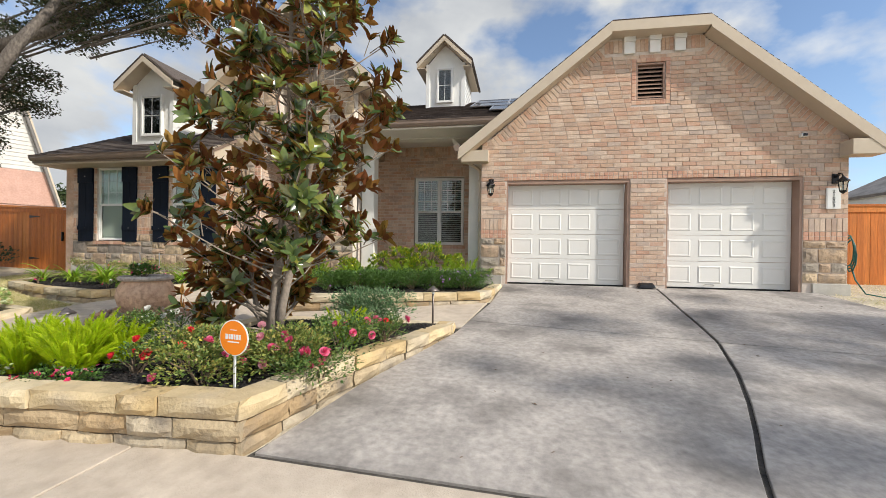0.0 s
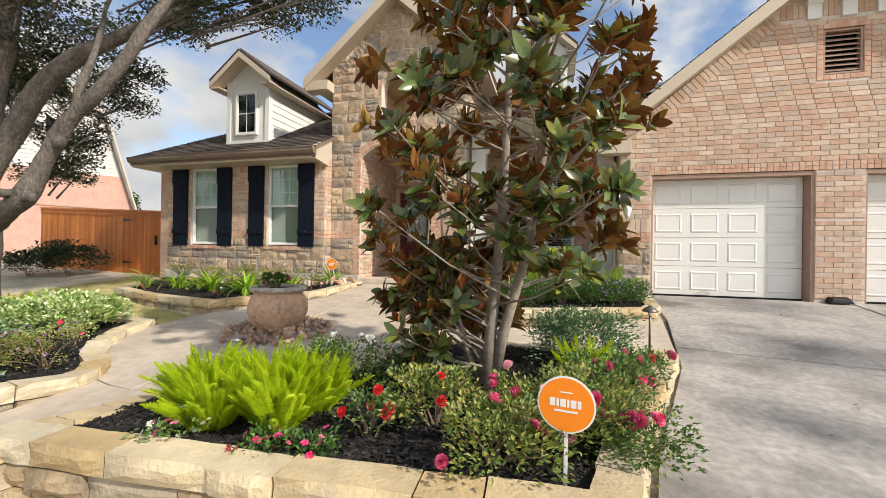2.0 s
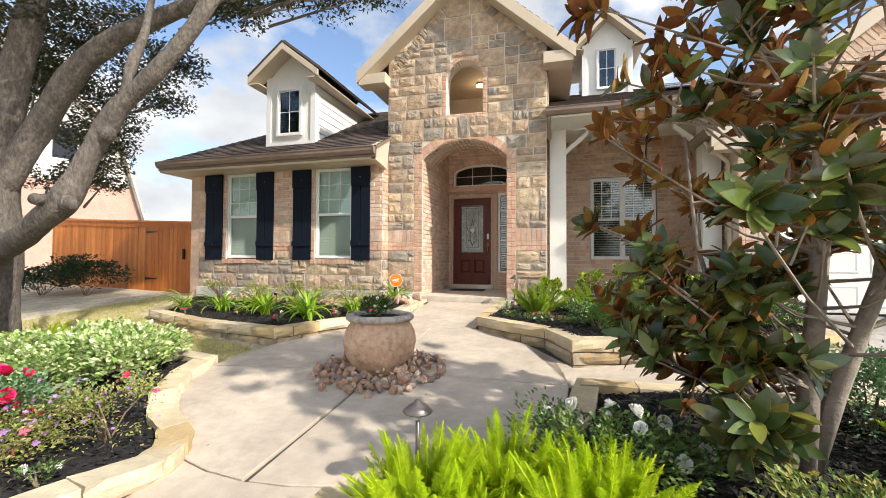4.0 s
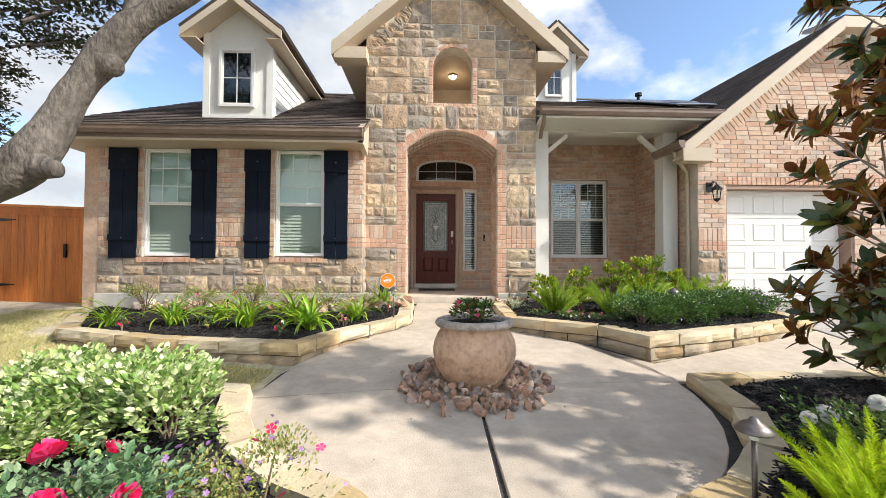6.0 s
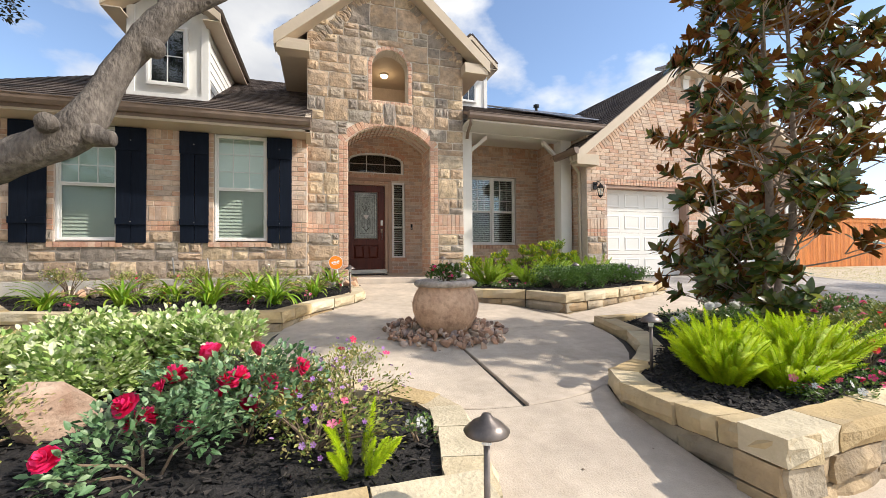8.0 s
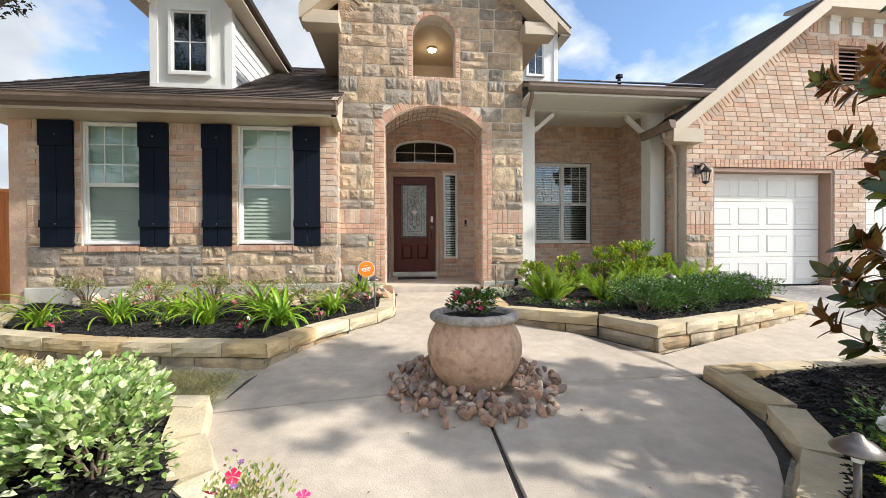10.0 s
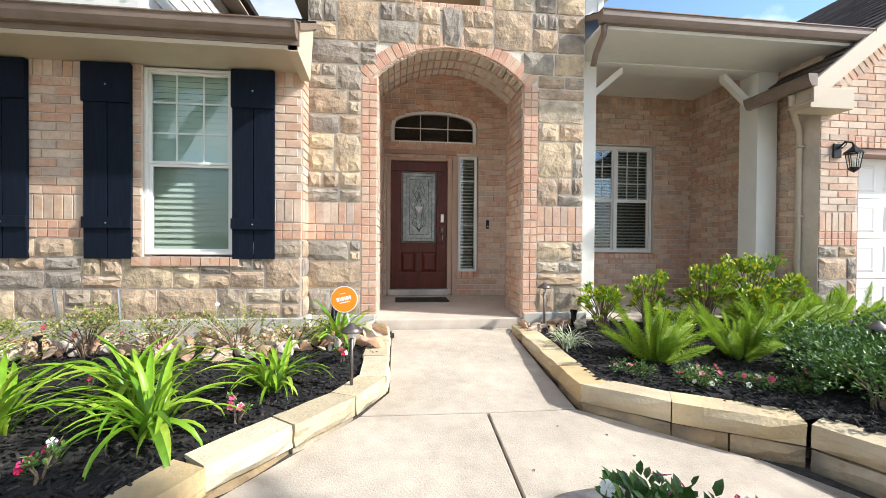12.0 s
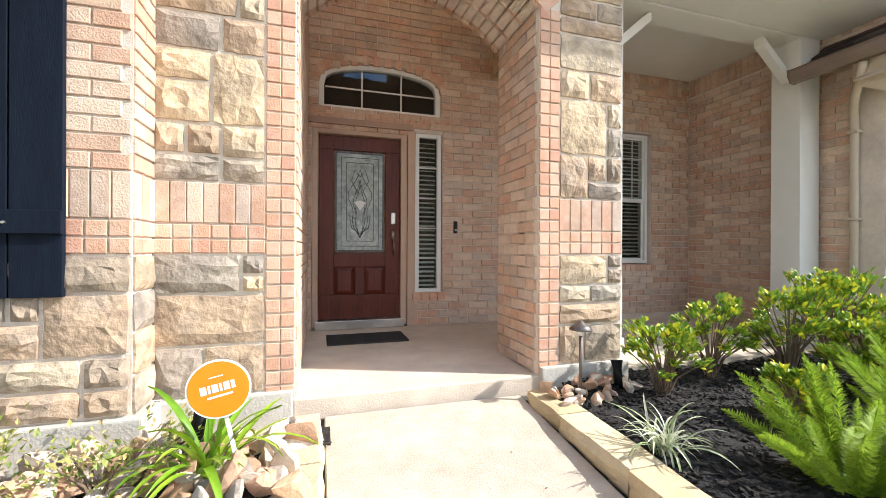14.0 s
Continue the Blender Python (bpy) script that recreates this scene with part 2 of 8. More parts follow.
M_FARSIDE = surf("aged_white_siding", [(0.52, 0.50, 0.46), (0.58, 0.56, 0.52)], 2, 0.6, 0.05, 40, mottle=0.1)
M_DOOR = surf("mahogany_door", [(0.085, 0.016, 0.008), (0.15, 0.030, 0.015)], 10, 0.38, 0.08, 90, mottle=0.25, stretch=(5, 5, 0.6), spec=0.3)
M_BRASS = surf("satin_nickel", [(0.55, 0.52, 0.47), (0.62, 0.59, 0.54)], 20, 0.28, 0.02, 60, metal=1.0)
M_BLACK = surf("black_metal", [(0.018, 0.018, 0.02), (0.03, 0.03, 0.032)], 20, 0.4, 0.05, 60, metal=0.6)
M_PATHL = surf("weathered_bronze_metal", [(0.14, 0.12, 0.11), (0.24, 0.205, 0.185)], 14, 0.4, 0.05, 60, metal=0.7)
M_BLIND = surf("blind_slat", [(0.66, 0.73, 0.66), (0.72, 0.79, 0.72)], 6, 0.6, 0.03, 40, mottle=0.05)
M_BLINDW = surf("white_blind_slat", [(0.66, 0.68, 0.64), (0.72, 0.74, 0.70)], 6, 0.6, 0.03, 40, mottle=0.05)
# near-black colour standing in for the shade of rooms that are not built
M_ROOMSHADE = surf("painted_room_shade", [(0.03, 0.035, 0.035), (0.05, 0.055, 0.055)], 4, 0.9, 0, 40)
M_POT = surf("terracotta_plaster", [(0.50, 0.31, 0.20), (0.66, 0.45, 0.30)], 9, 0.88, 1.0, 15, mottle=0.25, wash=((0.30, 0.18, 0.115), 16.0, 0.75))
M_RIM = surf("worn_pot_rim", [(0.34, 0.29, 0.25), (0.62, 0.54, 0.46)], 16, 0.92, 1.0, 24, mottle=0.3, wash=((0.20, 0.165, 0.14), 14.0, 0.7))
M_ROCK = surf("river_rock", [(0.75, 0.74, 0.72), (1.12, 1.1, 1.08)], 24, 0.7, 0.25, 60, pieces=[(0.44, 0.27, 0.18), (0.52, 0.36, 0.26), (0.36, 0.23, 0.16), (0.60, 0.48, 0.38), (0.44, 0.34, 0.28), (0.30, 0.23, 0.20), (0.50, 0.30, 0.20)], mottle=0.2)
M_PINKROCK = surf("pink_river_rock", [(0.75, 0.74, 0.72), (1.12, 1.1, 1.08)], 20, 0.7, 0.25, 60, pieces=[(0.60, 0.38, 0.24), (0.66, 0.48, 0.34), (0.72, 0.62, 0.50), (0.52, 0.33, 0.22), (0.64, 0.56, 0.48), (0.48, 0.40, 0.34)], mottle=0.2)
M_FENCE = surf("cedar_stain", [(0.75, 0.72, 0.7), (1.12, 1.1, 1.08)], 9, 0.65, 0.25, 60, pieces=[(0.60, 0.19, 0.035), (0.65, 0.22, 0.045), (0.54, 0.165, 0.03), (0.70, 0.25, 0.055)], mottle=0.25, stretch=(6, 6, 0.5))
M_BARK = surf("oak_bark", [(0.075, 0.062, 0.052), (0.21, 0.18, 0.152)], 20, 0.95, 1.0, 26, mottle=0.35, stretch=(1.6, 1.6, 0.8), wash=((0.08, 0.068, 0.057), 7.0, 0.6))
M_MBARK = surf("magnolia_bark", [(0.24, 0.20, 0.16), (0.37, 0.31, 0.25)], 20, 0.9, 0.4, 60, mottle=0.2)
M_TWIG = surf("twig_bark", [(0.16, 0.11, 0.075), (0.26, 0.19, 0.13)], 30, 0.9, 0.2, 60)
M_PANEL = surf("solar_panel", [(0.006, 0.008, 0.014), (0.012, 0.014, 0.022)], 4, 0.16, 0.0, 40, mottle=0.1)
M_SOLFR = surf("panel_frame", [(0.4, 0.4, 0.42), (0.5, 0.5, 0.52)], 4, 0.35, 0.0, 40, metal=0.8)
M_ORANGE = surf("orange_sign", [(0.93, 0.25, 0.008), (0.96, 0.27, 0.012)], 5, 0.4, 0, 40, mottle=0.03)
M_SIGNW = surf("sign_white", [(0.8, 0.8, 0.78), (0.84, 0.84, 0.82)], 5, 0.45, 0, 40, mottle=0.03)
M_MAT = surf("rubber_mat", [(0.03, 0.03, 0.032), (0.05, 0.05, 0.05)], 40, 0.9, 0.5, 150)
M_GLASS = glass_mat("window_glass")
M_GLASSD = glass_mat("dark_window_glass", (0.5, 0.55, 0.55))
M_SCREEN = glass_mat("screened_window_glass", (0.76, 0.79, 0.76), 0.05, 0.05)
M_CAME = surf("leaded_glass", [(0.30, 0.36, 0.34), (0.62, 0.68, 0.65)], 18, 0.12, 0.6, 45, mottle=0.3)
M_LEAD = surf("lead_came", [(0.06, 0.06, 0.06), (0.1, 0.1, 0.1)], 30, 0.35, 0, 40, metal=0.8)
M_HOSE = surf("green_hose", [(0.02, 0.10, 0.08), (0.03, 0.13, 0.10)], 20, 0.5, 0.05, 60)
M_PINKBR = surf("far_brick", [(0.48, 0.28, 0.22), (0.56, 0.36, 0.29)], 12, 0.9, 0.2, 30, mottle=0.1)
M_FARROOF = surf("far_roof", [(0.20, 0.19, 0.18), (0.27, 0.25, 0.24)], 8, 0.95, 0.2, 30)


def leafy(name, tones, rough=0.5, translucent=0.25, spec=0.4):
    return surf(name, [(0.8, 0.82, 0.78), (1.12, 1.1, 1.06)], 30, rough, 0.0, 60, pieces=tones, mottle=0.15, translucent=translucent, spec=spec)


M_MAGTOP = leafy("magnolia_leaf", [(0.075, 0.115, 0.030), (0.10, 0.15, 0.038), (0.05, 0.085, 0.026), (0.14, 0.19, 0.045), (0.25, 0.27, 0.05), (0.12, 0.12, 0.04)], 0.2, 0.2, 0.6)
M_MAGBOT = leafy("magnolia_leaf_underside", [(0.38, 0.15, 0.036), (0.46, 0.21, 0.05), (0.27, 0.09, 0.03), (0.42, 0.24, 0.06), (0.32, 0.11, 0.035)], 0.75, 0.25)
M_FERN = leafy("foxtail_fern_leaf", [(0.60, 0.76, 0.020), (0.68, 0.80, 0.024), (0.50, 0.68, 0.016), (0.74, 0.82, 0.035)], 0.55, 0.45)
M_FERN2 = leafy("deep_fern_leaf", [(0.38, 0.54, 0.05), (0.44, 0.60, 0.055), (0.52, 0.64, 0.07), (0.28, 0.43, 0.04)], 0.55, 0.45)
M_VARI = leafy("variegated_leaf", [(0.72, 0.78, 0.42), (0.44, 0.56, 0.18), (0.80, 0.84, 0.56), (0.22, 0.36, 0.09), (0.58, 0.68, 0.30), (0.30, 0.45, 0.12)], 0.5, 0.25)
M_ROSE = leafy("rose_leaf", [(0.10, 0.19, 0.04), (0.15, 0.25, 0.06), (0.07, 0.14, 0.035), (0.21, 0.27, 0.07)], 0.4, 0.2)
M_ROSE2 = leafy("olive_rose_leaf", [(0.22, 0.28, 0.06), (0.30, 0.33, 0.075), (0.15, 0.22, 0.045), (0.38, 0.33, 0.09), (0.11, 0.18, 0.04)], 0.5, 0.2)
M_BLUEROSE = leafy("blue_green_rose_leaf", [(0.13, 0.24, 0.11), (0.18, 0.31, 0.15), (0.09, 0.18, 0.075), (0.24, 0.34, 0.18)], 0.4, 0.2)
M_HEDGE = leafy("hedge_leaf", [(0.075, 0.155, 0.03), (0.10, 0.20, 0.04), (0.14, 0.25, 0.05), (0.05, 0.11, 0.022)], 0.4, 0.2)
M_YEL = leafy("yellow_green_leaf", [(0.58, 0.60, 0.035), (0.26, 0.40, 0.04), (0.17, 0.31, 0.035), (0.74, 0.70, 0.045), (0.21, 0.36, 0.04), (0.34, 0.46, 0.04), (0.14, 0.25, 0.03)], 0.4, 0.25)
M_STRAP = leafy("strap_leaf", [(0.24, 0.43, 0.028), (0.18, 0.35, 0.025), (0.31, 0.48, 0.035), (0.40, 0.53, 0.06)], 0.35, 0.3)
M_LIRI = leafy("variegated_grass_blade", [(0.62, 0.66, 0.48), (0.40, 0.48, 0.26), (0.68, 0.70, 0.55)], 0.45, 0.25)
M_OAKLEAF = leafy("oak_leaf", [(0.040, 0.055, 0.022), (0.06, 0.075, 0.028), (0.085, 0.065, 0.035), (0.03, 0.042, 0.018)], 0.5, 0.2)
M_SCRUB = leafy("sparse_shrub_leaf", [(0.34, 0.36, 0.10), (0.44, 0.42, 0.14), (0.24, 0.29, 0.07), (0.50, 0.40, 0.18), (0.18, 0.26, 0.06)], 0.5, 0.25)
M_GRASS = leafy("grass_blade", [(0.60, 0.54, 0.24), (0.76, 0.66, 0.38), (0.46, 0.46, 0.16), (0.80, 0.72, 0.46)], 0.6, 0.25)
M_BUSH = leafy("dark_bush_leaf", [(0.025, 0.05, 0.02), (0.04, 0.07, 0.025), (0.02, 0.04, 0.016)], 0.5, 0.15)
M_FAR = leafy("far_leaf", [(0.06, 0.09, 0.03), (0.09, 0.12, 0.04), (0.05, 0.075, 0.03)], 0.6, 0.2)


def petal(name, tones):
    return surf(name, [(0.85, 0.82, 0.84), (1.1, 1.1, 1.1)], 60, 0.5, 0, 60, pieces=tones, mottle=0.1, translucent=0.25)


M_RED = petal("red_petal", [(0.82, 0.015, 0.12), (0.86, 0.03, 0.17), (0.72, 0.01, 0.08), (0.88, 0.06, 0.24)])
M_CORAL = petal("coral_petal", [(0.78, 0.05, 0.05), (0.80, 0.08, 0.08), (0.70, 0.03, 0.05)])
M_PINK = petal("pink_petal", [(0.82, 0.13, 0.27), (0.86, 0.22, 0.36), (0.76, 0.08, 0.22)])
M_LPINK = petal("pale_pink_petal", [(0.86, 0.36, 0.44), (0.88, 0.46, 0.52)])
M_WPET = petal("white_petal", [(0.82, 0.82, 0.76), (0.86, 0.86, 0.82)])
M_LILAC = petal("lilac_petal", [(0.42, 0.20, 0.55), (0.52, 0.30, 0.64), (0.36, 0.16, 0.50)])
M_YPET = petal("yellow_petal", [(0.80, 0.70, 0.10), (0.82, 0.78, 0.25)])


# ---- mesh helpers ----
def mesh_of(name, verts, faces, material, smooth=False):
    me = bpy.data.meshes.new(name)
    me.from_pydata([tuple(v) for v in verts], [], [tuple(f) for f in faces])
    for m in (material if isinstance(material, (list, tuple)) else [material]):
        me.materials.append(m)
    if smooth:
        me.polygons.foreach_set("use_smooth", [True] * len(me.polygons))
    me.update()
    return me


def put(name, me, parent=None, label="", m=None):
    ob = new(name, me)
    if parent is not None:
        ob.parent = parent
    if m is not None:
        ob.matrix_basis = m
    if label:
        ob["label"] = label
    return ob


class Shape:
    """Vertices and faces gathered from simple solids."""

    def __init__(self):
        self.v, self.f = [], []

    def add(self, verts, faces):
        k = len(self.v)
        self.v += [tuple(p) for p in verts]
        self.f += [tuple(i + k for i in f) for f in faces]
        return self

    def hexa(self, p):
        return self.add(p, [(0, 3, 2, 1), (4, 5, 6, 7), (0, 1, 5, 4), (1, 2, 6, 5), (2, 3, 7, 6), (3, 0, 4, 7)])

    def box(self, x0, x1, y0, y1, z0, z1):
        return self.hexa([(x0, y0, z0), (x1, y0, z0), (x1, y1, z0), (x0, y1, z0), (x0, y0, z1), (x1, y0, z1), (x1, y1, z1), (x0, y1, z1)])

    def prism(self, poly, lo, hi):
        """A standing prism over a plan polygon; lo and hi give z from (x, y)."""
        n = len(poly)
        v = [(x, y, lo(x, y)) for x, y in poly] + [(x, y, hi(x, y)) for x, y in poly]
        f = [tuple(range(n))[::-1], tuple(range(n, 2 * n))] + [(i, (i + 1) % n, n + (i + 1) % n, n + i) for i in range(n)]
        return self.add(v, f)

    def slab(self, poly3, thick):
        """A flat polygon in space given a thickness downwards along its normal."""
        n = len(poly3)
        p = [Vector(q) for q in poly3]
        nn = (p[1] - p[0]).cross(p[2] - p[0]).normalized()
        v = p + [q - nn * thick for q in p]
        f = [tuple(range(n)), tuple(range(n, 2 * n))[::-1]] + [(i, n + i, n + (i + 1) % n, (i + 1) % n) for i in range(n)]
        return self.add(v, f)

    def tube(self, pts, radii, seg=8, cap=True):
        pts = [Vector(p) for p in pts]
        rings, k = [], len(self.v)
        up = Vector((0, 0, 1))
        for i, p in enumerate(pts):
            d = (pts[min(i + 1, len(pts) - 1)] - pts[max(i - 1, 0)]).normalized()
            a = d.cross(up if abs(d.dot(up)) < 0.95 else Vector((1, 0, 0))).normalized()
            b = a.cross(d)
            r = radii[i] if isinstance(radii, (list, tuple)) else radii
            for j in range(seg):
                t = 2 * math.pi * j / seg
                self.v.append(tuple(p + a * (r * math.cos(t)) + b * (r * math.sin(t))))
        for i in range(len(pts) - 1):
            for j in range(seg):
                j2 = (j + 1) % seg
                self.f.append((k + i * seg + j, k + i * seg + j2, k + (i + 1) * seg + j2, k + (i + 1) * seg + j))
        if cap:
            self.f.append(tuple(k + j for j in range(seg))[::-1])
            self.f.append(tuple(k + (len(pts) - 1) * seg + j for j in range(seg)))
        return self

    def lathe(self, prof, seg=32, c=(0, 0, 0)):
        k = len(self.v)
        for r, z in prof:
            for j in range(seg):
                t = 2 * math.pi * j / seg
                self.v.append((c[0] + r * math.cos(t), c[1] + r * math.sin(t), c[2] + z))
        for i in range(len(prof) - 1):
            for j in range(seg):
                j2 = (j + 1) % seg
                self.f.append((k + i * seg + j, k + i * seg + j2, k + (i + 1) * seg + j2, k + (i + 1) * seg + j))
        return self

    def obj(self, name, material, parent=None, label="", smooth=False, m=None, bevel=0.0):
        me = mesh_of(name, self.v, self.f, material, smooth)
        if bevel:
            bm = bmesh.new()
            bm.from_mesh(me)
            bmesh.ops.bevel(bm, geom=bm.edges[:], offset=bevel, segments=2, affect="EDGES", profile=0.6)
            bm.to_mesh(me)
            bm.free()
        return put(name, me, parent, label, m)


def empty(name, loc=(0, 0, 0), label="", category="", group="", kind=""):
    e = new(name)
    e.location = loc
    return tagged(e, label, category, group, kind)


def keep_world(ob, parent):
    """Parents a part that was built in world coordinates."""
    ob.parent = parent
    ob.matrix_parent_inverse = Matrix.Translation(parent.location).inverted()
    return ob


RND = random.Random(7)


def gz(y):
    """Height of the paved ground, which rises towards the house."""
    y = max(-2.5, min(9.6, y))
    return 0.08 * y - 0.27


# ---- ground ----
ys = [-400, -120, -40, -12, -2.5, 0, 2, 4, 6, 8, 9.6, 14, 30, 80, 200, 600]
xs = [-500, -150, -60, -25, -12, -6, 0, 6, 12, 30, 80, 200, 500]
gv = [(x, y, gz(y) - 0.035) for y in ys for x in xs]
gf = [(j * len(xs) + i, j * len(xs) + i + 1, (j + 1) * len(xs) + i + 1, (j + 1) * len(xs) + i) for j in range(len(ys) - 1) for i in range(len(xs) - 1)]
ground = put("ground", mesh_of("ground", gv, gf, M_LAWN))
tagged(ground, "patchy dry lawn and bare soil sloping up to the house", "ground", kind="structure")


def shrink(poly, d):
    n, out = len(poly), []
    area = sum(poly[i][0] * poly[(i + 1) % n][1] - poly[(i + 1) % n][0] * poly[i][1] for i in range(n))
    s = 1 if area > 0 else -1
    for i in range(n):
        a, b, c = Vector(poly[i - 1]), Vector(poly[i]), Vector(poly[(i + 1) % n])
        e1, e2 = (b - a).normalized(), (c - b).normalized()
        n1, n2 = Vector((-e1.y, e1.x)) * s, Vector((-e2.y, e2.x)) * s
        k = (n1 + n2)
        k = k / max(0.5, k.dot(n1))
        out.append((b.x + k.x * d, b.y + k.y * d))
    return out


def pavement(name, label, polys, material, gap=0.007, lift=0.0, thick=0.12):
    top = empty(name, (0, 0, 0), label, "pavement", kind="structure")
    for poly in polys:
        q = shrink(poly, gap)
        q2 = shrink(poly, gap + 0.006)
        s, n = Shape(), len(q)
        a = [(x, y, gz(y) + lift - thick) for x, y in q]
        b = [(x, y, gz(y) + lift - 0.006) for x, y in q]
        c = [(x, y, gz(y) + lift) for x, y in q2]
        s.add(a + b + c, [tuple(range(2 * n, 3 * n))] + [(i, (i + 1) % n, n + (i + 1) % n, n + i) for i in range(n)] + [(n + i, n + (i + 1) % n, 2 * n + (i + 1) % n, 2 * n + i) for i in range(n)])
        if sum(q[i][0] * q[(i + 1) % n][1] - q[(i + 1) % n][0] * q[i][1] for i in range(n)) < 0:
            s.f = [f[::-1] for f in s.f]
        s.obj("slab", material, top)
    return top


PC = (-5.47, 5.12)      # the urn and the round of paving about it


def arc(r, a0, a1, n, c=PC):
    return [(c[0] + r * math.cos(radians(a0 + (a1 - a0) * i / n)), c[1] + r * math.sin(radians(a0 + (a1 - a0) * i / n))) for i in range(n + 1)]


joint = Shape()
joint.prism([(-1.75, 1.9), (5.7, 1.6), (5.7, 9.0), (-0.2, 9.0), (-0.45, 6.9), (-0.75, 5.1)], lambda x, y: gz(y) - 0.1, lambda x, y: gz(y) - 0.022)
joint.prism([(-4.85, 2.2), (-4.65, 3.4), (-3.4, 4.4), (-0.5, 5.2), (-0.4, 7.0), (-3.6, 6.3), (-4.7, 7.0), (-4.7, 8.95), (-6.2, 8.95), (-6.2, 7.3), (-6.95, 6.3), (-7.2, 5.72)] + arc(1.87, 170, 238, 8) + [(-6.04, 3.2), (-6.1, 2.2)], lambda x, y: gz(y) - 0.1, lambda x, y: gz(y) - 0.024)
tagged(joint.obj("paving_joints", M_JOINT), "dark soil-filled joints between the paving slabs", "pavement", kind="structure")
pavement("driveway", "grey stained concrete driveway with dark control joints", [
    [(-1.62, 2.24), (1.22, 2.12), (1.41, 2.64), (1.6, 3.07), (1.8, 3.56), (2.03, 4.21), (2.3, 5.2), (-0.68, 5.66), (-0.8, 5.0), (-1.12, 4.05), (-1.38, 3.3)],
    [(1.22, 2.12), (5.9, 1.95), (5.72, 4.72), (2.3, 5.2), (2.03, 4.21), (1.8, 3.56), (1.6, 3.07), (1.41, 2.64)],
    [(-0.68, 5.66), (2.3, 5.2), (2.41, 6.0), (2.52, 6.95), (2.66, 8.0), (2.77, 8.93), (-0.3, 8.93), (-0.36, 8.3), (-0.46, 6.93)],
    [(2.3, 5.2), (5.72, 4.72), (5.62, 8.93), (2.77, 8.93), (2.66, 8.0), (2.52, 6.95), (2.41, 6.0)]], M_DRIVE, 0.017)
pavement("sidewalk", "tan concrete sidewalk and apron along the street", [
    [(-1.62, 2.22), (-2.4, 2.22), (-2.75, -0.2), (1.0, -0.4), (1.22, 2.1)],
    [(1.22, 2.1), (1.0, -0.4), (5.9, -0.6), (5.9, 1.93)],
    [(-2.4, 2.22), (-4.86, 2.08), (-4.86, -0.2), (-2.75, -0.2)],
    [(-4.86, 2.08), (-6.16, 2.08), (-6.16, -0.2), (-4.86, -0.2)],
    [(-6.16, 2.08), (-9.4, 2.08), (-9.4, -0.2), (-6.16, -0.2)],
    [(-9.4, 2.08), (-13.5, 2.08), (-13.5, -0.2), (-9.4, -0.2)]], M_WALK, 0.008)
pavement("walkway", "tan concrete walkway in a round about the urn", [
    [(-4.93, 2.08), (-4.89, 2.6), (-4.84, 3.08), (-4.69, 3.42)] + arc(1.88, -64, -118, 6)[0:] + [(-6.02, 3.2), (-6.05, 2.7), (-6.16, 2.08)],
    arc(1.88, -118, -91, 3) + [(PC[0], PC[1])] + arc(1.88, -172, -118, 6)[:-1],
    arc(1.88, -90, 0, 10) + [(PC[0], PC[1])],
    arc(1.88, 0, 42, 4) + [(-4.82, 7.0), (-5.45, 7.0), (PC[0], PC[1])],
    [(-5.45, 7.0), (-6.3, 7.02), (-6.6, 6.66), (-6.9, 6.3), (-7.22, 5.7)] + [(PC[0] - 1.88, PC[1] - 0.25), (PC[0], PC[1])],
    [(-4.82, 7.0), (-4.76, 8.93), (-6.12, 8.93), (-6.12, 7.35), (-6.3, 7.02), (-5.45, 7.0)],
    [(PC[0] + 1.88, PC[1]), (-0.72, 5.3), (-0.68, 5.66), (-0.5, 6.9), (-2.25, 6.15), (-3.53, 5.62), (-4.07, 6.38)]], M_WALK, 0.007)

# ---- porch floor ----
pf = Shape()
pf.box(-6.3, -3.9, 8.96, 11.1, 0.2, 0.555)
tagged(pf.obj("porch_floor", M_PORCH, bevel=0.012), "worn tan concrete porch floor with a low step", "porch floor", kind="structure")
pg = Shape().box(-3.9, -0.8, 9.1, 11.1, 0.2, 0.5)
tagged(pg.obj("porch_floor_side", M_PORCH), "concrete floor under the side porch roof", "porch floor", kind="structure")


# ---- walls: spans(z) gives the solid stretches of a wall at height z ----
def cut(spans, a, b):
    out = []
    for s, e in spans:
        if b <= s or a >= e:
            out.append((s, e))
        else:
            if a - s > 0.015:
                out.append((s, a))
            if e - b > 0.015:
                out.append((b, e))
    return out


def wall_back(name, label, at, spans, z0, z1, thick, material, step=0.044):
    """The wall itself, with thickness and openings; at(u, d, z) gives the place d metres out from its face."""
    s = Shape()
    rows, z = [], z0
    while z < z1 - 1e-6:
        ze = min(z + step, z1)
        rows.append((z, ze, [(round(a, 3), round(b, 3)) for a, b in spans((z + ze) / 2)]))
        z = ze
    merged = []
    for r in rows:
        if merged and merged[-1][2] == r[2]:
            merged[-1] = (merged[-1][0], r[1], r[2])
        else:
            merged.append(r)
    for za, zb, iv in merged:
        for a, b in iv:
            p = [at(a, 0, za), at(b, 0, za), at(b, -thick, za), at(a, -thick, za), at(a, 0, zb), at(b, 0, zb), at(b, -thick, zb), at(a, -thick, zb)]
            s.hexa(p)
    ob = s.obj(name, material)
    return tagged(ob, label, "wall", kind="structure")


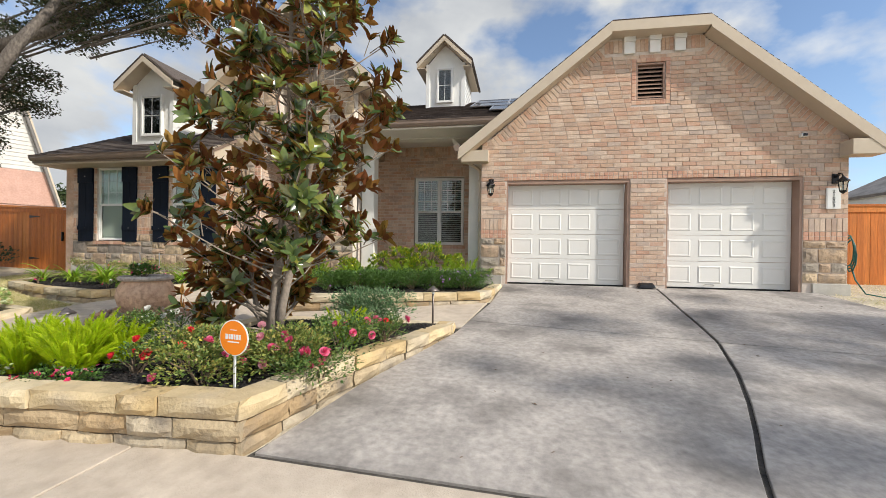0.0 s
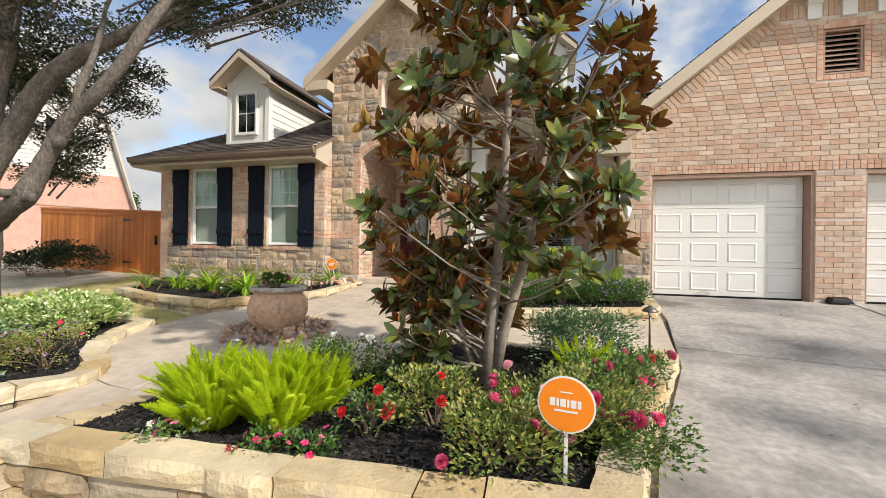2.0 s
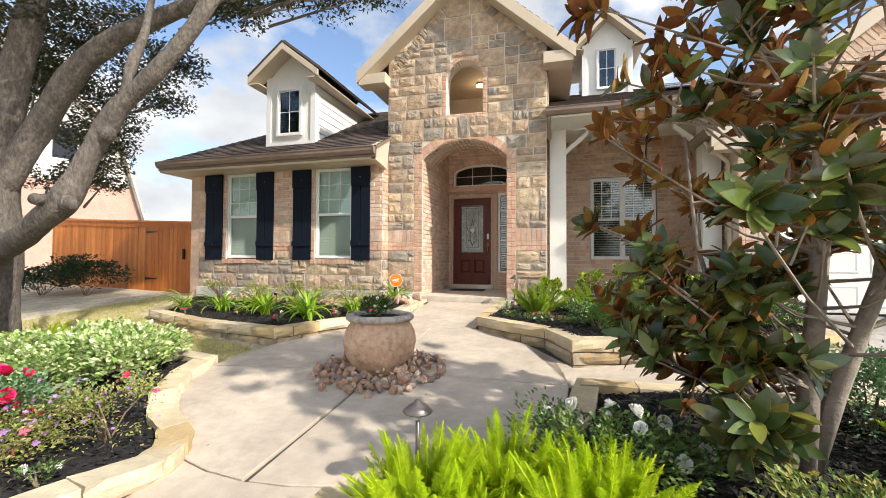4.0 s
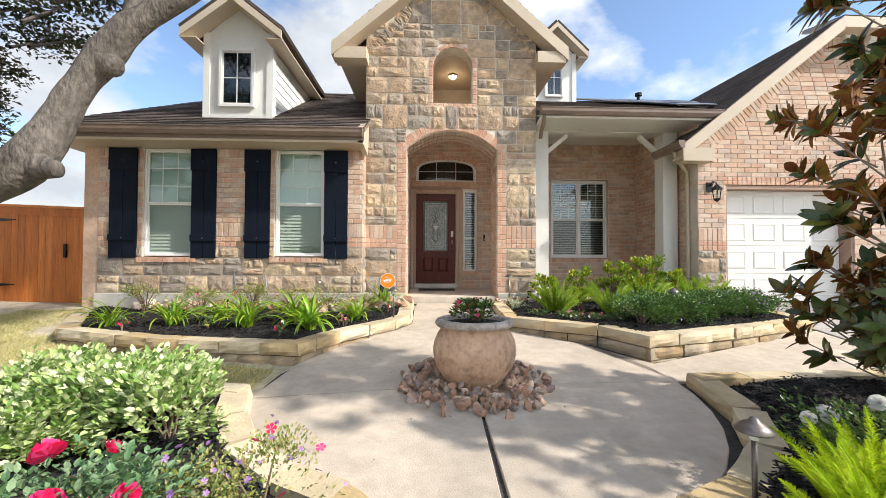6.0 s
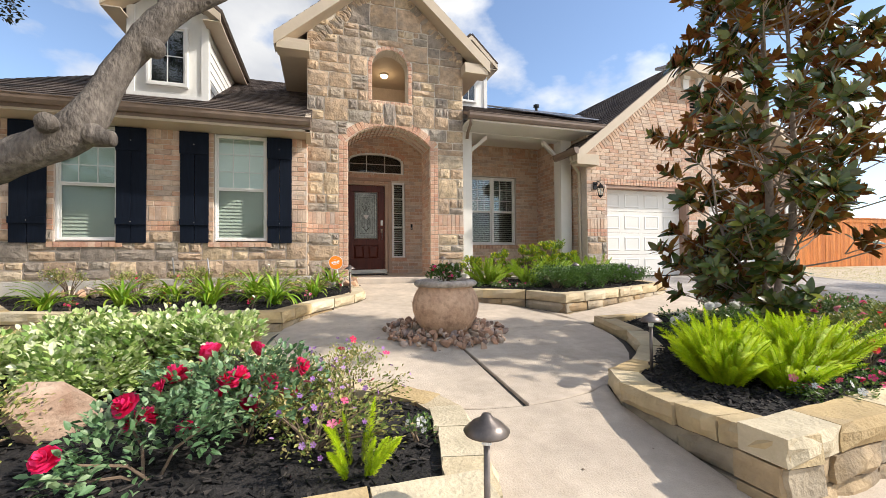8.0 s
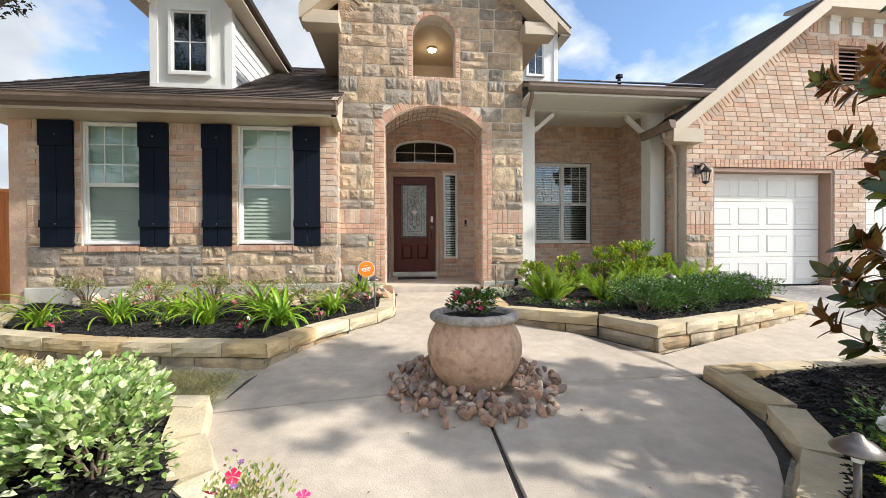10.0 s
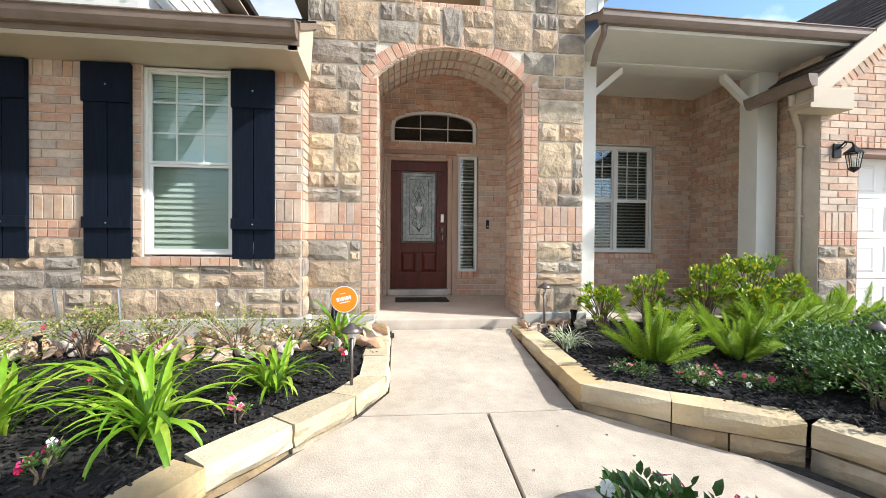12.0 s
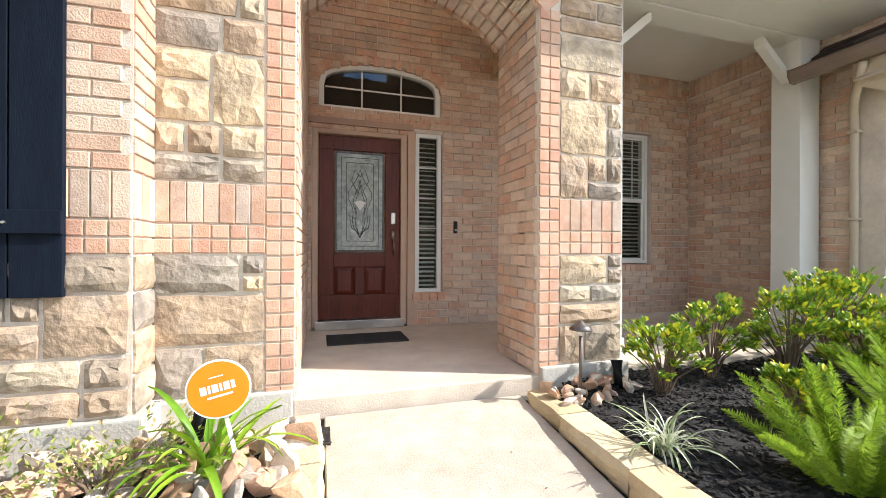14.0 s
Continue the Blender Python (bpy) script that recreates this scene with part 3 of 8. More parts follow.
def brick_geo(w, h, depth=0.02, proud=0.012, ch=0.004):
    a, b = w / 2, h / 2
    v = [(-a, depth, -b), (a, depth, -b), (a, depth, b), (-a, depth, b), (-a, -proud + ch, -b), (a, -proud + ch, -b), (a, -proud + ch, b), (-a, -proud + ch, b),
         (-a + ch, -proud, -b + ch), (a - ch, -proud, -b + ch), (a - ch, -proud, b - ch), (-a + ch, -proud, b - ch)]
    f = [(8, 9, 10, 11)] + [(4 + i, 4 + (i + 1) % 4, 8 + (i + 1) % 4, 8 + i) for i in range(4)] + [(i, (i + 1) % 4, 4 + (i + 1) % 4, 4 + i) for i in range(4)]
    return v, f


BRICK_MESH = {}
PIECES = []      # (wall, piece name, kind, place, matrix, width, height, material)


def lay(wall, kind, at, u, z, w, h, material, tilt=0.0, jit=0.002):
    o = Vector(at(u, 0, z))
    ux = (Vector(at(u + 1, 0, z)) - o).normalized()
    nn = (Vector(at(u, 1, z)) - o).normalized()
    m = Matrix((ux, -nn, ux.cross(-nn))).transposed().to_4x4()
    m = Matrix.Translation(o + nn * RND.uniform(-jit, jit)) @ m @ Matrix.Rotation(tilt, 4, "Y")
    PIECES.append((wall, kind, o, m, round(w, 2) if w > 0.06 else round(w, 3), round(h, 3), material))


COURSE, JT = 0.088, 0.011


def brick_field(wall, at, spans, z0, z1, material=None, blen=0.26, first=0):
    z, k = z0, first
    while z + COURSE * 0.7 <= z1 + 1e-6:
        for a, b in spans(z + COURSE / 2):
            u = a - (0 if k % 2 == 0 else blen / 2)
            while u < b - 0.02:
                lo, hi = max(u, a), min(u + blen, b)
                if hi - lo > 0.045:
                    lay(wall, "brick", at, (lo + hi) / 2, z + COURSE / 2, hi - lo - JT, COURSE - JT, material or M_BRICK)
                u += blen
        z += COURSE
        k += 1


def header_course(wall, at, spans, z, h=COURSE, w=0.093, material=None):
    for a, b in spans(z + h / 2):
        n = max(1, round((b - a) / w))
        for i in range(n):
            lay(wall, "brick", at, a + (i + 0.5) * (b - a) / n, z + h / 2, (b - a) / n - 0.009, h - JT, material or M_HEAD)


def soldier_course(wall, at, spans, z, h=0.245, w=0.088, material=None):
    header_course(wall, at, spans, z, h, w, material or M_BRICK)


def stone_field(wall, at, spans, z0, z1, hs=(0.2, 0.28, 0.36, 0.42)):
    z = z0
    while z < z1 - 0.05:
        h = min(RND.choice(hs) * RND.uniform(0.92, 1.1), z1 - z)
        if z1 - z - h < 0.09:
            h = z1 - z
        for a, b in spans(z + h / 2):
            u = a
            while u < b - 0.01:
                w = RND.uniform(0.2, 0.46) if h < 0.22 else RND.uniform(0.22, 0.6)
                if b - u - w < 0.13:
                    w = b - u
                if h > 0.26 and w > 0.3 and RND.random() < 0.35:
                    k, j = RND.uniform(0.4, 0.6), RND.uniform(0.35, 0.65)
                    lay(wall, "stone", at, u + w / 2, z + h * k / 2, w - 0.024, h * k - 0.022, M_STONE)
                    lay(wall, "stone", at, u + w * j / 2, z + h * (1 + k) / 2, w * j - 0.022, h * (1 - k) - 0.022, M_STONE)
                    lay(wall, "stone", at, u + w * (1 + j) / 2, z + h * (1 + k) / 2, w * (1 - j) - 0.022, h * (1 - k) - 0.022, M_STONE)
                elif h > 0.22 and w < 0.36 and RND.random() < 0.5:
                    k = RND.uniform(0.42, 0.58)
                    lay(wall, "stone", at, u + w / 2, z + h * k / 2, w - 0.024, h * k - 0.022, M_STONE)
                    lay(wall, "stone", at, u + w / 2, z + h * k + h * (1 - k) / 2, w - 0.024, h * (1 - k) - 0.022, M_STONE)
                else:
                    lay(wall, "stone", at, u + w / 2, z + h / 2, w - 0.024, h - 0.022, M_STONE)
                u += w
        z += h


def front(Y):
    return lambda u, d, z: (u, Y - d, z)


def facing_right(X):
    return lambda u, d, z: (X + d, u, z)


def facing_left(X):
    return lambda u, d, z: (X - d, -u, z)


# wing with two windows
WIN = [(-10.87, -10.02), (-8.6, -7.74)]


def wing_spans(z):
    s = [(-11.62, -7.05)]
    if 1.26 < z < 3.185:
        for a, b in WIN:
            s = cut(s, a, b)
    return s


at_w = front(8.72)
wing = wall_back("wall_wing", "pinkish brick wing wall over a sandstone base", at_w, wing_spans, 0.3, 3.5, 0.25, M_MORTAR)
stone_field(wing, at_w, lambda z: wing_spans(min(z, 1.25)), 0.64, 1.26, (0.2, 0.28, 0.31))
stone_field(wing, at_w, lambda z: wing_spans(1.3), 1.26, 1.452, (0.192,))
for i in range(2):
    header_course(wing, at_w, wing_spans, 1.452 + COURSE * i)
soldier_course(wing, at_w, wing_spans, 1.628)
brick_field(wing, at_w, wing_spans, 1.873, 3.03)
soldier_course(wing, at_w, wing_spans, 3.02, 0.26)
at_wr = facing_right(-7.05)
brick_field(wing, at_wr, lambda z: [(8.72, 8.98)], 1.873, 3.3, first=1)
soldier_course(wing, at_wr, lambda z: [(8.72, 8.98)], 1.628)
for i in range(2):
    header_course(wing, at_wr, lambda z: [(8.72, 8.98)], 1.452 + COURSE * i)
for zz, hh in ((0.64, 0.2), (0.84, 0.22), (1.06, 0.2), (1.26, 0.19)):
    lay(wing, "stone", at_wr, 8.85, zz + hh / 2, 0.25, hh - 0.014, M_STONE)
fb = Shape().box(-11.64, -6.99, 8.67, 8.95, 0.2, 0.635)
tagged(fb.obj("foundation", M_FOUND, bevel=0.01), "grey concrete foundation strip under the wing", "foundation", kind="structure")
ws = Shape().box(-11.87, -11.62, 8.72, 14.0, 0.2, 3.5)
tagged(ws.obj("wall_wing_side", M_BRICK), "side wall of the wing", "wall", kind="structure")

# stone tower with the entrance arch, a niche and a steep gable
TX0, TX1, TC = -7.05, -3.82, -5.45
AX0, AX1, ASP, ATOP = -6.29, -4.59, 3.31, 3.66
ARISE = ATOP - ASP
ARAD = ((AX1 - AX0) ** 2 / 4 + ARISE ** 2) / (2 * ARISE)
ACZ = ATOP - ARAD
RING = 0.17


def arch_half(z, r):
    d = r * r - (z - ACZ) ** 2
    return math.sqrt(d) if d > 0 else 0.0


def tower_spans(z, jamb=RING):
    hw = 1.6
    if z > 5.12:
        hw = min(1.6, (6.86 - z) / 0.9)
    s = [(TC - hw, TC + hw)] if hw > 0.03 else []
    half = AX1 - TC + jamb
    if z < ASP:
        s = cut(s, (AX0 + AX1) / 2 - half + 0.01, (AX0 + AX1) / 2 + half - 0.01)
    elif z < ATOP + jamb:
        h = min(half, arch_half(z, ARAD + jamb))
        s = cut(s, TC - h, TC + h)
    nj = 0.085 if jamb else 0.0
    if 4.17 - nj < z < 4.86:
        s = cut(s, -5.8 - nj, -5.06 + nj)
    elif 4.86 <= z < 4.86 + 0.37 + nj:
        r = 0.37 + nj
        h = math.sqrt(max(0, r * r - (z - 4.86) ** 2))
        s = cut(s, -5.43 - h, -5.43 + h)
    return s


at_t = front(8.98)
tower = wall_back("wall_tower", "sandstone entrance tower with a brick arch and a steep gable", at_t, lambda z: tower_spans(z, 0.0), 0.3, 6.86, 0.3, M_STMORTAR, 0.022)
stone_field(tower, at_t, lambda z: tower_spans(z), 0.62, 1.452, (0.2, 0.27, 0.3))
for i in range(2):
    header_course(tower, at_t, lambda z: tower_spans(z), 1.452 + COURSE * i)
soldier_course(tower, at_t, lambda z: tower_spans(z), 1.628)
stone_field(tower, at_t, lambda z: tower_spans(z), 1.873, 6.7)
# arch jambs of paired headers, and the ring of voussoirs
for sx, x0 in ((1, AX0 - RING), (1, AX1)):
    z = 0.56
    while z < ASP - 0.04:
        for k in range(2):
            lay(tower, "brick", at_t, x0 + RING * (0.25 + 0.5 * k), z + COURSE / 2, RING / 2 - 0.008, COURSE - JT, M_HEAD)
        z += COURSE
a_half = math.asin((AX1 - TC) / ARAD)
nv = 26
for i in range(nv):
    t = -a_half - 0.06 + (2 * a_half + 0.12) * (i + 0.5) / nv
    rr = ARAD + RING / 2
    lay(tower, "brick", at_t, TC - 0.01 + rr * math.sin(t), ACZ + rr * math.cos(t), (2 * a_half + 0.12) * rr / nv - 0.009, RING - 0.008, M_HEAD, tilt=t)
# niche trim
for i in range(8):
    for x in (-5.8425, -5.0175):
        lay(tower, "brick", at_t, x, 4.17 + (i + 0.5) * 0.0865, 0.075, 0.077, M_HEAD)
for i in range(14):
    t = -math.pi / 2 + math.pi * (i + 0.5) / 14
    lay(tower, "brick", at_t, -5.43 + 0.4125 * math.sin(t), 4.86 + 0.4125 * math.cos(t), 0.08, 0.075, M_HEAD, tilt=t)
for i in range(10):
    lay(tower, "brick", at_t, -5.885 + 0.91 * (i + 0.5) / 10, 4.125, 0.083, 0.08, M_HEAD)
lay(tower, "stone", at_t, -5.4, 5.372, 0.56, 0.125, M_STONE)
# soldier stones under the tower rakes
for sgn in (-1, 1):
    n = 20
    for i in range(n):
        f = (i + 0.5) / n
        x, z = TC + sgn * (1.52 - 1.45 * f), 5.12 + 1.55 * f
        lay(tower, "stone", at_t, x, z, 0.095, 0.2, M_STONE, tilt=sgn * math.atan(0.9), jit=0.004)
tw = Shape()
tw.box(TX0, TX0 + 0.25, 9.2, 11.4, 3.0, 5.2)
tw.box(TX1 - 0.25, TX1, 9.2, 11.4, 3.66, 5.2)
tw.box(TX0, TX0 + 0.45, 9.2, 11.4, 0.3, 3.0)
tagged(tw.obj("wall_tower_side", M_STONE), "sandstone side walls of the tower", "wall", kind="structure")

tfb = Shape().box(-7.02, -6.3, 8.93, 9.27, 0.2, 0.615).box(-4.58, -3.81, 8.93, 9.27, 0.2, 0.615)
tagged(tfb.obj("foundation_tower", M_FOUND, bevel=0.01), "grey concrete foundation of the tower piers", "foundation", kind="structure")
# reveals of the entrance
at_l = facing_right(AX0)
rev_l = wall_back("wall_entry_reveal", "brick side wall of the entry", at_l, lambda z: [(9.2, 11.1)], 0.4, 5.3, 0.3, M_MORTAR)
brick_field(rev_l, at_l, lambda z: [(9.0, 11.1)], 0.56, 4.4)
at_r = facing_left(AX1)
rev_r = wall_back("wall_entry_pier", "brick pier beside the entry arch", at_r, lambda z: [(-9.68, -9.2)], 0.4, 5.3, 0.74, M_MORTAR)
brick_field(rev_r, at_r, lambda z: [(-9.68, -9.0)], 0.56, 3.34, first=1)
# vaulted soffit behind the arch
vault = Shape()
nseg = 20
for y0, y1 in ((9.2, 9.68),):
    lo, hi = [], []
    for i in range(nseg + 1):
        t = -a_half + 2 * a_half * i / nseg
        lo.append((TC + ARAD * math.sin(t), ACZ + ARAD * math.cos(t)))
    for i in range(nseg):
        (xa, za), (xb, zb) = lo[i], lo[i + 1]
        vault.hexa([(xa, y0, za), (xb, y0, zb), (xb, y1, zb), (xa, y1, za), (xa, y0, 4.1), (xb, y0, 4.1), (xb, y1, 4.1), (xa, y1, 4.1)])
vault_ob = tagged(vault.obj("wall_entry_vault", M_MORTAR), "brick-lined vault of the entry arch", "wall", kind="structure")
for r in range(3):
    for i in range(22):
        t = -a_half + 2 * a_half * (i + 0.5) / 22
        m = Matrix.Translation((TC + ARAD * math.sin(t), 9.12 + 0.245 * r, ACZ + ARAD * math.cos(t))) @ Matrix.Rotation(t, 4, "Y") @ Matrix.Rotation(radians(90), 4, "X")
        PIECES.append((vault_ob, "brick", m.translation.copy(), m @ Matrix.Rotation(math.pi, 4, "X"), 0.079, 0.252, M_BRICK))


# porch back wall with the door, transom, sidelight and window
def porch_spans(z):
    s = [(-6.29, -0.8 if z < 4.5 else -3.86)]
    if z < 2.89:
        s = cut(s, -6.24, -5.14)
    if 0.95 < z < 2.9:
        s = cut(s, -5.05, -4.7)
    if 3.07 < z < 3.65:
        h = 0.72 if z < 3.38 else 0.72 * math.sqrt(max(0, 1 - ((z - 3.38) / 0.27) ** 2)) ** 0.8
        s = cut(s, -5.45 - h, -5.45 + h)
    if 1.27 < z < 3.19:
        s = cut(s, -2.92, -1.5)
    return s


at_p = front(11.1)
pw = wall_back("wall_porch", "brick porch wall with door, sidelight and window openings", at_p, porch_spans, 0.3, 5.4, 0.25, M_MORTAR, 0.022)
brick_field(pw, at_p, porch_spans, 0.56, 4.7)
soldier_course(pw, at_p, lambda z: [(-3.05, -1.35)], 3.2, 0.245)
soldier_course(pw, at_p, lambda z: [(-3.9, -0.85)], 3.78, 0.245)
header_course(pw, at_p, lambda z: [(-6.27, -4.6)], 2.985, 0.088, 0.09)
at_pr = facing_left(-0.8)
pr = wall_back("wall_porch_side", "brick side wall of the porch", at_pr, lambda z: [(-11.1, -8.86)], 0.3, 4.1, 0.2, M_MORTAR)
brick_field(pr, at_pr, lambda z: [(-11.08, -8.86)], 0.5, 3.76)
soldier_course(pr, at_pr, lambda z: [(-11.08, -8.86)], 3.78, 0.245)

# garage front
GD = [(-0.27, 2.24), (2.93, 5.34)]
GX0, GX1 = -0.82, 6.08
GL, GS = 3.5, 0.83


def garage_spans(z, inset=0.0):
    a, b = GX0, GX1
    if z > GL:
        a = max(a, -0.72 + (z - GL) / GS + inset)
        b = min(b, 5.98 - (z - GL) / GS - inset)
    s = [(a, b)] if b - a > 0.05 else []
    if z < 2.67:
        for p, q in GD:
            s = cut(s, p, q)
    if 4.27 < z < 5.04:
        s = cut(s, 2.32, 2.88)
    return s


at_g = front(8.85)
gar = wall_back("wall_garage", "blended pink brick garage front with a clipped gable", at_g, garage_spans, 0.3, 5.62, 0.26, M_MORTAR)
side = lambda z: cut(garage_spans(min(z, 2.0)), 2.2, 2.95)
stone_field(gar, at_g, side, 0.62, 1.43, (0.2, 0.26, 0.3))
for i in range(2):
    header_course(gar, at_g, side, 1.43 + COURSE * i)
soldier_course(gar, at_g, side, 1.606)
brick_field(gar, at_g, lambda z: [(2.24, 2.93)], 0.5, 1.86)
brick_field(gar, at_g, lambda z: garage_spans(z), 1.86, 2.67)
for i in range(2):
    header_course(gar, at_g, lambda z: [(-0.33, 5.55)], 2.67 + 0.075 * i, 0.075)
brick_field(gar, at_g, lambda z: cut([(GX0, GX1)], -0.33, 5.55), 2.66, 2.82)
brick_field(gar, at_g, lambda z: cut(garage_spans(z, 0.32), 2.23, 2.97) if 4.17 < z < 5.14 else garage_spans(z, 0.32 if z > GL else 0), 2.822, 5.25)
for sgn in (-1, 1):
    n = 32
    for i in range(n):
        f = (i + 0.5) / n
        zz = 3.46 + 1.84 * f
        xx = (-0.52 + (zz - GL) / GS) if sgn < 0 else (5.78 - (zz - GL) / GS)
        lay(gar, "brick", at_g, xx, zz, 0.074, 0.24, M_BRICK, tilt=sgn * math.atan(GS))
soldier_course(gar, at_g, lambda z: [(1.7, 2.05), (2.31, 2.54), (2.79, 3.02), (3.25, 3.6)], 5.26, 0.26)
for i in range(9):
    for x in (2.275, 2.925):
        lay(gar, "brick", at_g, x, 4.27 + (i + 0.5) * 0.0856, 0.08, 0.078, M_HEAD)
for i in range(8):
    for z in (4.225, 5.085):
        lay(gar, "brick", at_g, 2.23 + 0.74 * (i + 0.5) / 8, z, 0.085, 0.08, M_HEAD)
gfnd = Shape().box(5.5, 6.12, 8.81, 9.1, 0.2, 0.615).box(-0.86, -0.35, 8.81, 9.1, 0.2, 0.615)
tagged(gfnd.obj("foundation_garage", M_FOUND, bevel=0.01), "grey concrete foundation of the garage piers", "foundation", kind="structure")
gs = Shape().box(GX0 + 0.02, GX0 + 0.22, 11.1, 17, 0.3, 3.5).box(GX1 - 0.25, GX1, 9.11, 17, 0.3, 3.5).box(GX0 + 0.22, GX1 - 0.25, 16.8, 17, 0.3, 3.5)
tagged(gs.obj("wall_garage_side", M_BRICK), "side walls of the garage", "wall", kind="structure")
hb = Shape().box(-11.87, -0.8, 14.0, 14.25, 0.3, 3.6).box(-7.05, -6.3, 11.1, 11.35, 0.3, 5.2)
tagged(hb.obj("wall_back", M_BRICK), "back wall of the house", "wall", kind="structure")


# ---- roofs ----
def roof_plane(name, e0, e1, r1, r0, label, thick=0.06, row=0.16):
    """Shingle courses from the eave e0-e1 up to the ridge r0-r1, each lapping the one below, over a deck."""
    e0, e1, r0, r1 = (Vector(p) for p in (e0, e1, r0, r1))
    nn = (e1 - e0).cross(r0 - e0).normalized()
    n = max(2, int(((r0 + r1) / 2 - (e0 + e1) / 2).length / row))
    s = Shape()
    rnd = random.Random(len(name) * 31 + n)
    for i in range(n):
        f0, f1 = i / n, (i + 1) / n
        a, b, c, d = e0.lerp(r0, f0), e1.lerp(r1, f0), e1.lerp(r1, f1), e0.lerp(r0, f1)
        L = (b - a).length
        m = max(1, int(L / 0.33))
        cuts = [0.0] + [(k + (0.5 if i % 2 else 0.0) + rnd.uniform(-0.2, 0.2)) / (m + 0.5) for k in range(1, m)] + [1.0]
        for k in range(len(cuts) - 1):
            p, q = cuts[k], cuts[k + 1]
            up = nn * rnd.uniform(0.012, 0.017)
            lo = [a.lerp(b, p) + up, a.lerp(b, q) + up, d.lerp(c, q) + nn * 0.002, d.lerp(c, p) + nn * 0.002]
            base = [a.lerp(b, p), a.lerp(b, q)]
            s.add(lo + base, [(0, 1, 2, 3), (4, 5, 1, 0)])
    ob = s.obj(name, M_SHING)
    tagged(ob, label, "roof", kind="structure")
    Shape().slab([e0 - nn * 0.001, e1 - nn * 0.001, r1 - nn * 0.001, r0 - nn * 0.001], thick).obj("roof_deck", M_BROWN, ob)
    return ob


WE, WR = 3.42, 5.75      # wing eave and ridge
roof_plane("roof_wing", (-12.25, 8.18, WE), (-6.95, 8.18, WE), (-6.95, 12.5, WR), (-10.1, 12.5, WR), "dark brown shingle roof over the wing")
roof_plane("roof_wing_hip", (-12.25, 16.8, WE), (-12.25, 8.18, WE), (-10.1, 12.5, WR), (-10.1, 12.55, WR), "dark brown shingle hip end of the wing")
PE, PR = 3.99, 6.35
roof_plane("roof_porch", (-3.85, 8.62, PE), (-0.45, 8.62, PE), (1.2, 14.2, PR), (-3.85, 14.2, PR), "dark brown shingle roof over the porch with solar panels")
roof_plane("roof_main", (-6.95, 11.4, 5.2), (-3.85, 11.4, 5.2), (-3.85, 14.2, PR), (-6.95, 14.2, PR), "dark brown shingle main roof")
GY = 8.53
roof_plane("roof_garage_left", (-0.62, 17, 3.89), (-0.62, 9.06, 3.89), (1.83, 9.06, 5.82), (2.6, 17, 6.5), "dark shingle slope of the garage roof")
roof_plane("roof_garage_edge", (-1.28, 9.36, 3.36), (-1.28, GY, 3.36), (1.78, GY, 5.78), (1.8, 9.36, 5.8), "dark shingle edge of the garage roof")
roof_plane("roof_garage_right", (6.42, GY, 3.33), (6.42, 17, 3.33), (2.6, 17, 6.5), (3.58, GY, 5.76), "dark shingle slope of the garage roof")
roof_plane("roof_garage_hip", (1.78, GY, 5.78), (3.58, GY, 5.76), (2.7, 10.2, 6.45), (2.6, 10.2, 6.45), "clipped hip of the garage gable")
TE, TP, TY = 5.14, 6.98, 8.66
roof_plane("roof_tower_left", (-7.6, 13.6, TE), (-7.6, TY, TE), (TC, TY, TP), (TC, 13.6, TP), "dark shingle slope of the tower roof")
roof_plane("roof_tower_right", (-3.36, TY, TE), (-3.36, 13.6, TE), (TC, 13.6, TP), (TC, TY, TP), "dark shingle slope of the tower roof")


def rake(name, a, b, y0, y1, drop, label, mat=M_SOFFIT):
    """A sloping barge board between a and b (x, z), with the soffit behind it."""
    (xa, za), (xb, zb) = a, b
    s = Shape()
    s.hexa([(xa, y0, za - drop), (xb, y0, zb - drop), (xb, y0 + 0.03, zb - drop), (xa, y0 + 0.03, za - drop), (xa, y0, za), (xb, y0, zb), (xb, y0 + 0.03, zb), (xa, y0 + 0.03, za)])
    ob = s.obj(name, mat)
    tagged(ob, label, "trim", kind="structure")
    s2 = Shape()
    s2.hexa([(xa, y0 + 0.03, za - drop), (xb, y0 + 0.03, zb - drop), (xb, y1, zb - drop), (xa, y1, za - drop), (xa, y0 + 0.03, za - drop + 0.02), (xb, y0 + 0.03, zb - drop + 0.02), (xb, y1, zb - drop + 0.02), (xa, y1, za - drop + 0.02)])
    s2.obj("soffit", mat, ob)
    return ob


LB = "tan painted barge board along the roof edge"
rake("trim_garage_left", (-1.3, 3.33), (1.78, 5.76), GY - 0.02, 8.85, 0.24, LB)
rake("trim_garage_right", (6.44, 3.31), (3.58, 5.74), GY - 0.02, 8.85, 0.24, LB)
rake("trim_garage_top", (1.76, 5.76), (3.6, 5.74), GY - 0.021, 8.85, 0.2, LB)
rake("trim_tower_left", (-7.62, 5.12), (TC, 6.97), TY - 0.02, 8.98, 0.24, LB)
rake("trim_tower_right", (-3.34, 5.12), (TC, 6.97), TY - 0.021, 8.98, 0.24, LB)
tr = Shape()
for x0, x1, z0, z1, y0 in ((-1.24, -0.66, 3.06, 3.3, 8.6), (5.92, 6.44, 3.0, 3.28, 8.52)):
    tr.box(x0, x1, y0, 8.85, z0, z1)
tagged(tr.obj("trim_garage_return", M_SOFFIT, bevel=0.006), "tan boxed eave returns of the garage gable", "trim", kind="structure")
tr = Shape()
for x0, x1 in ((-7.58, -7.0), (-3.9, -3.38)):
    tr.box(x0, x1, TY, 8.98, 4.84, 4.98).box(x0, x1, TY + 0.02, 11.4, 4.98, 5.06)
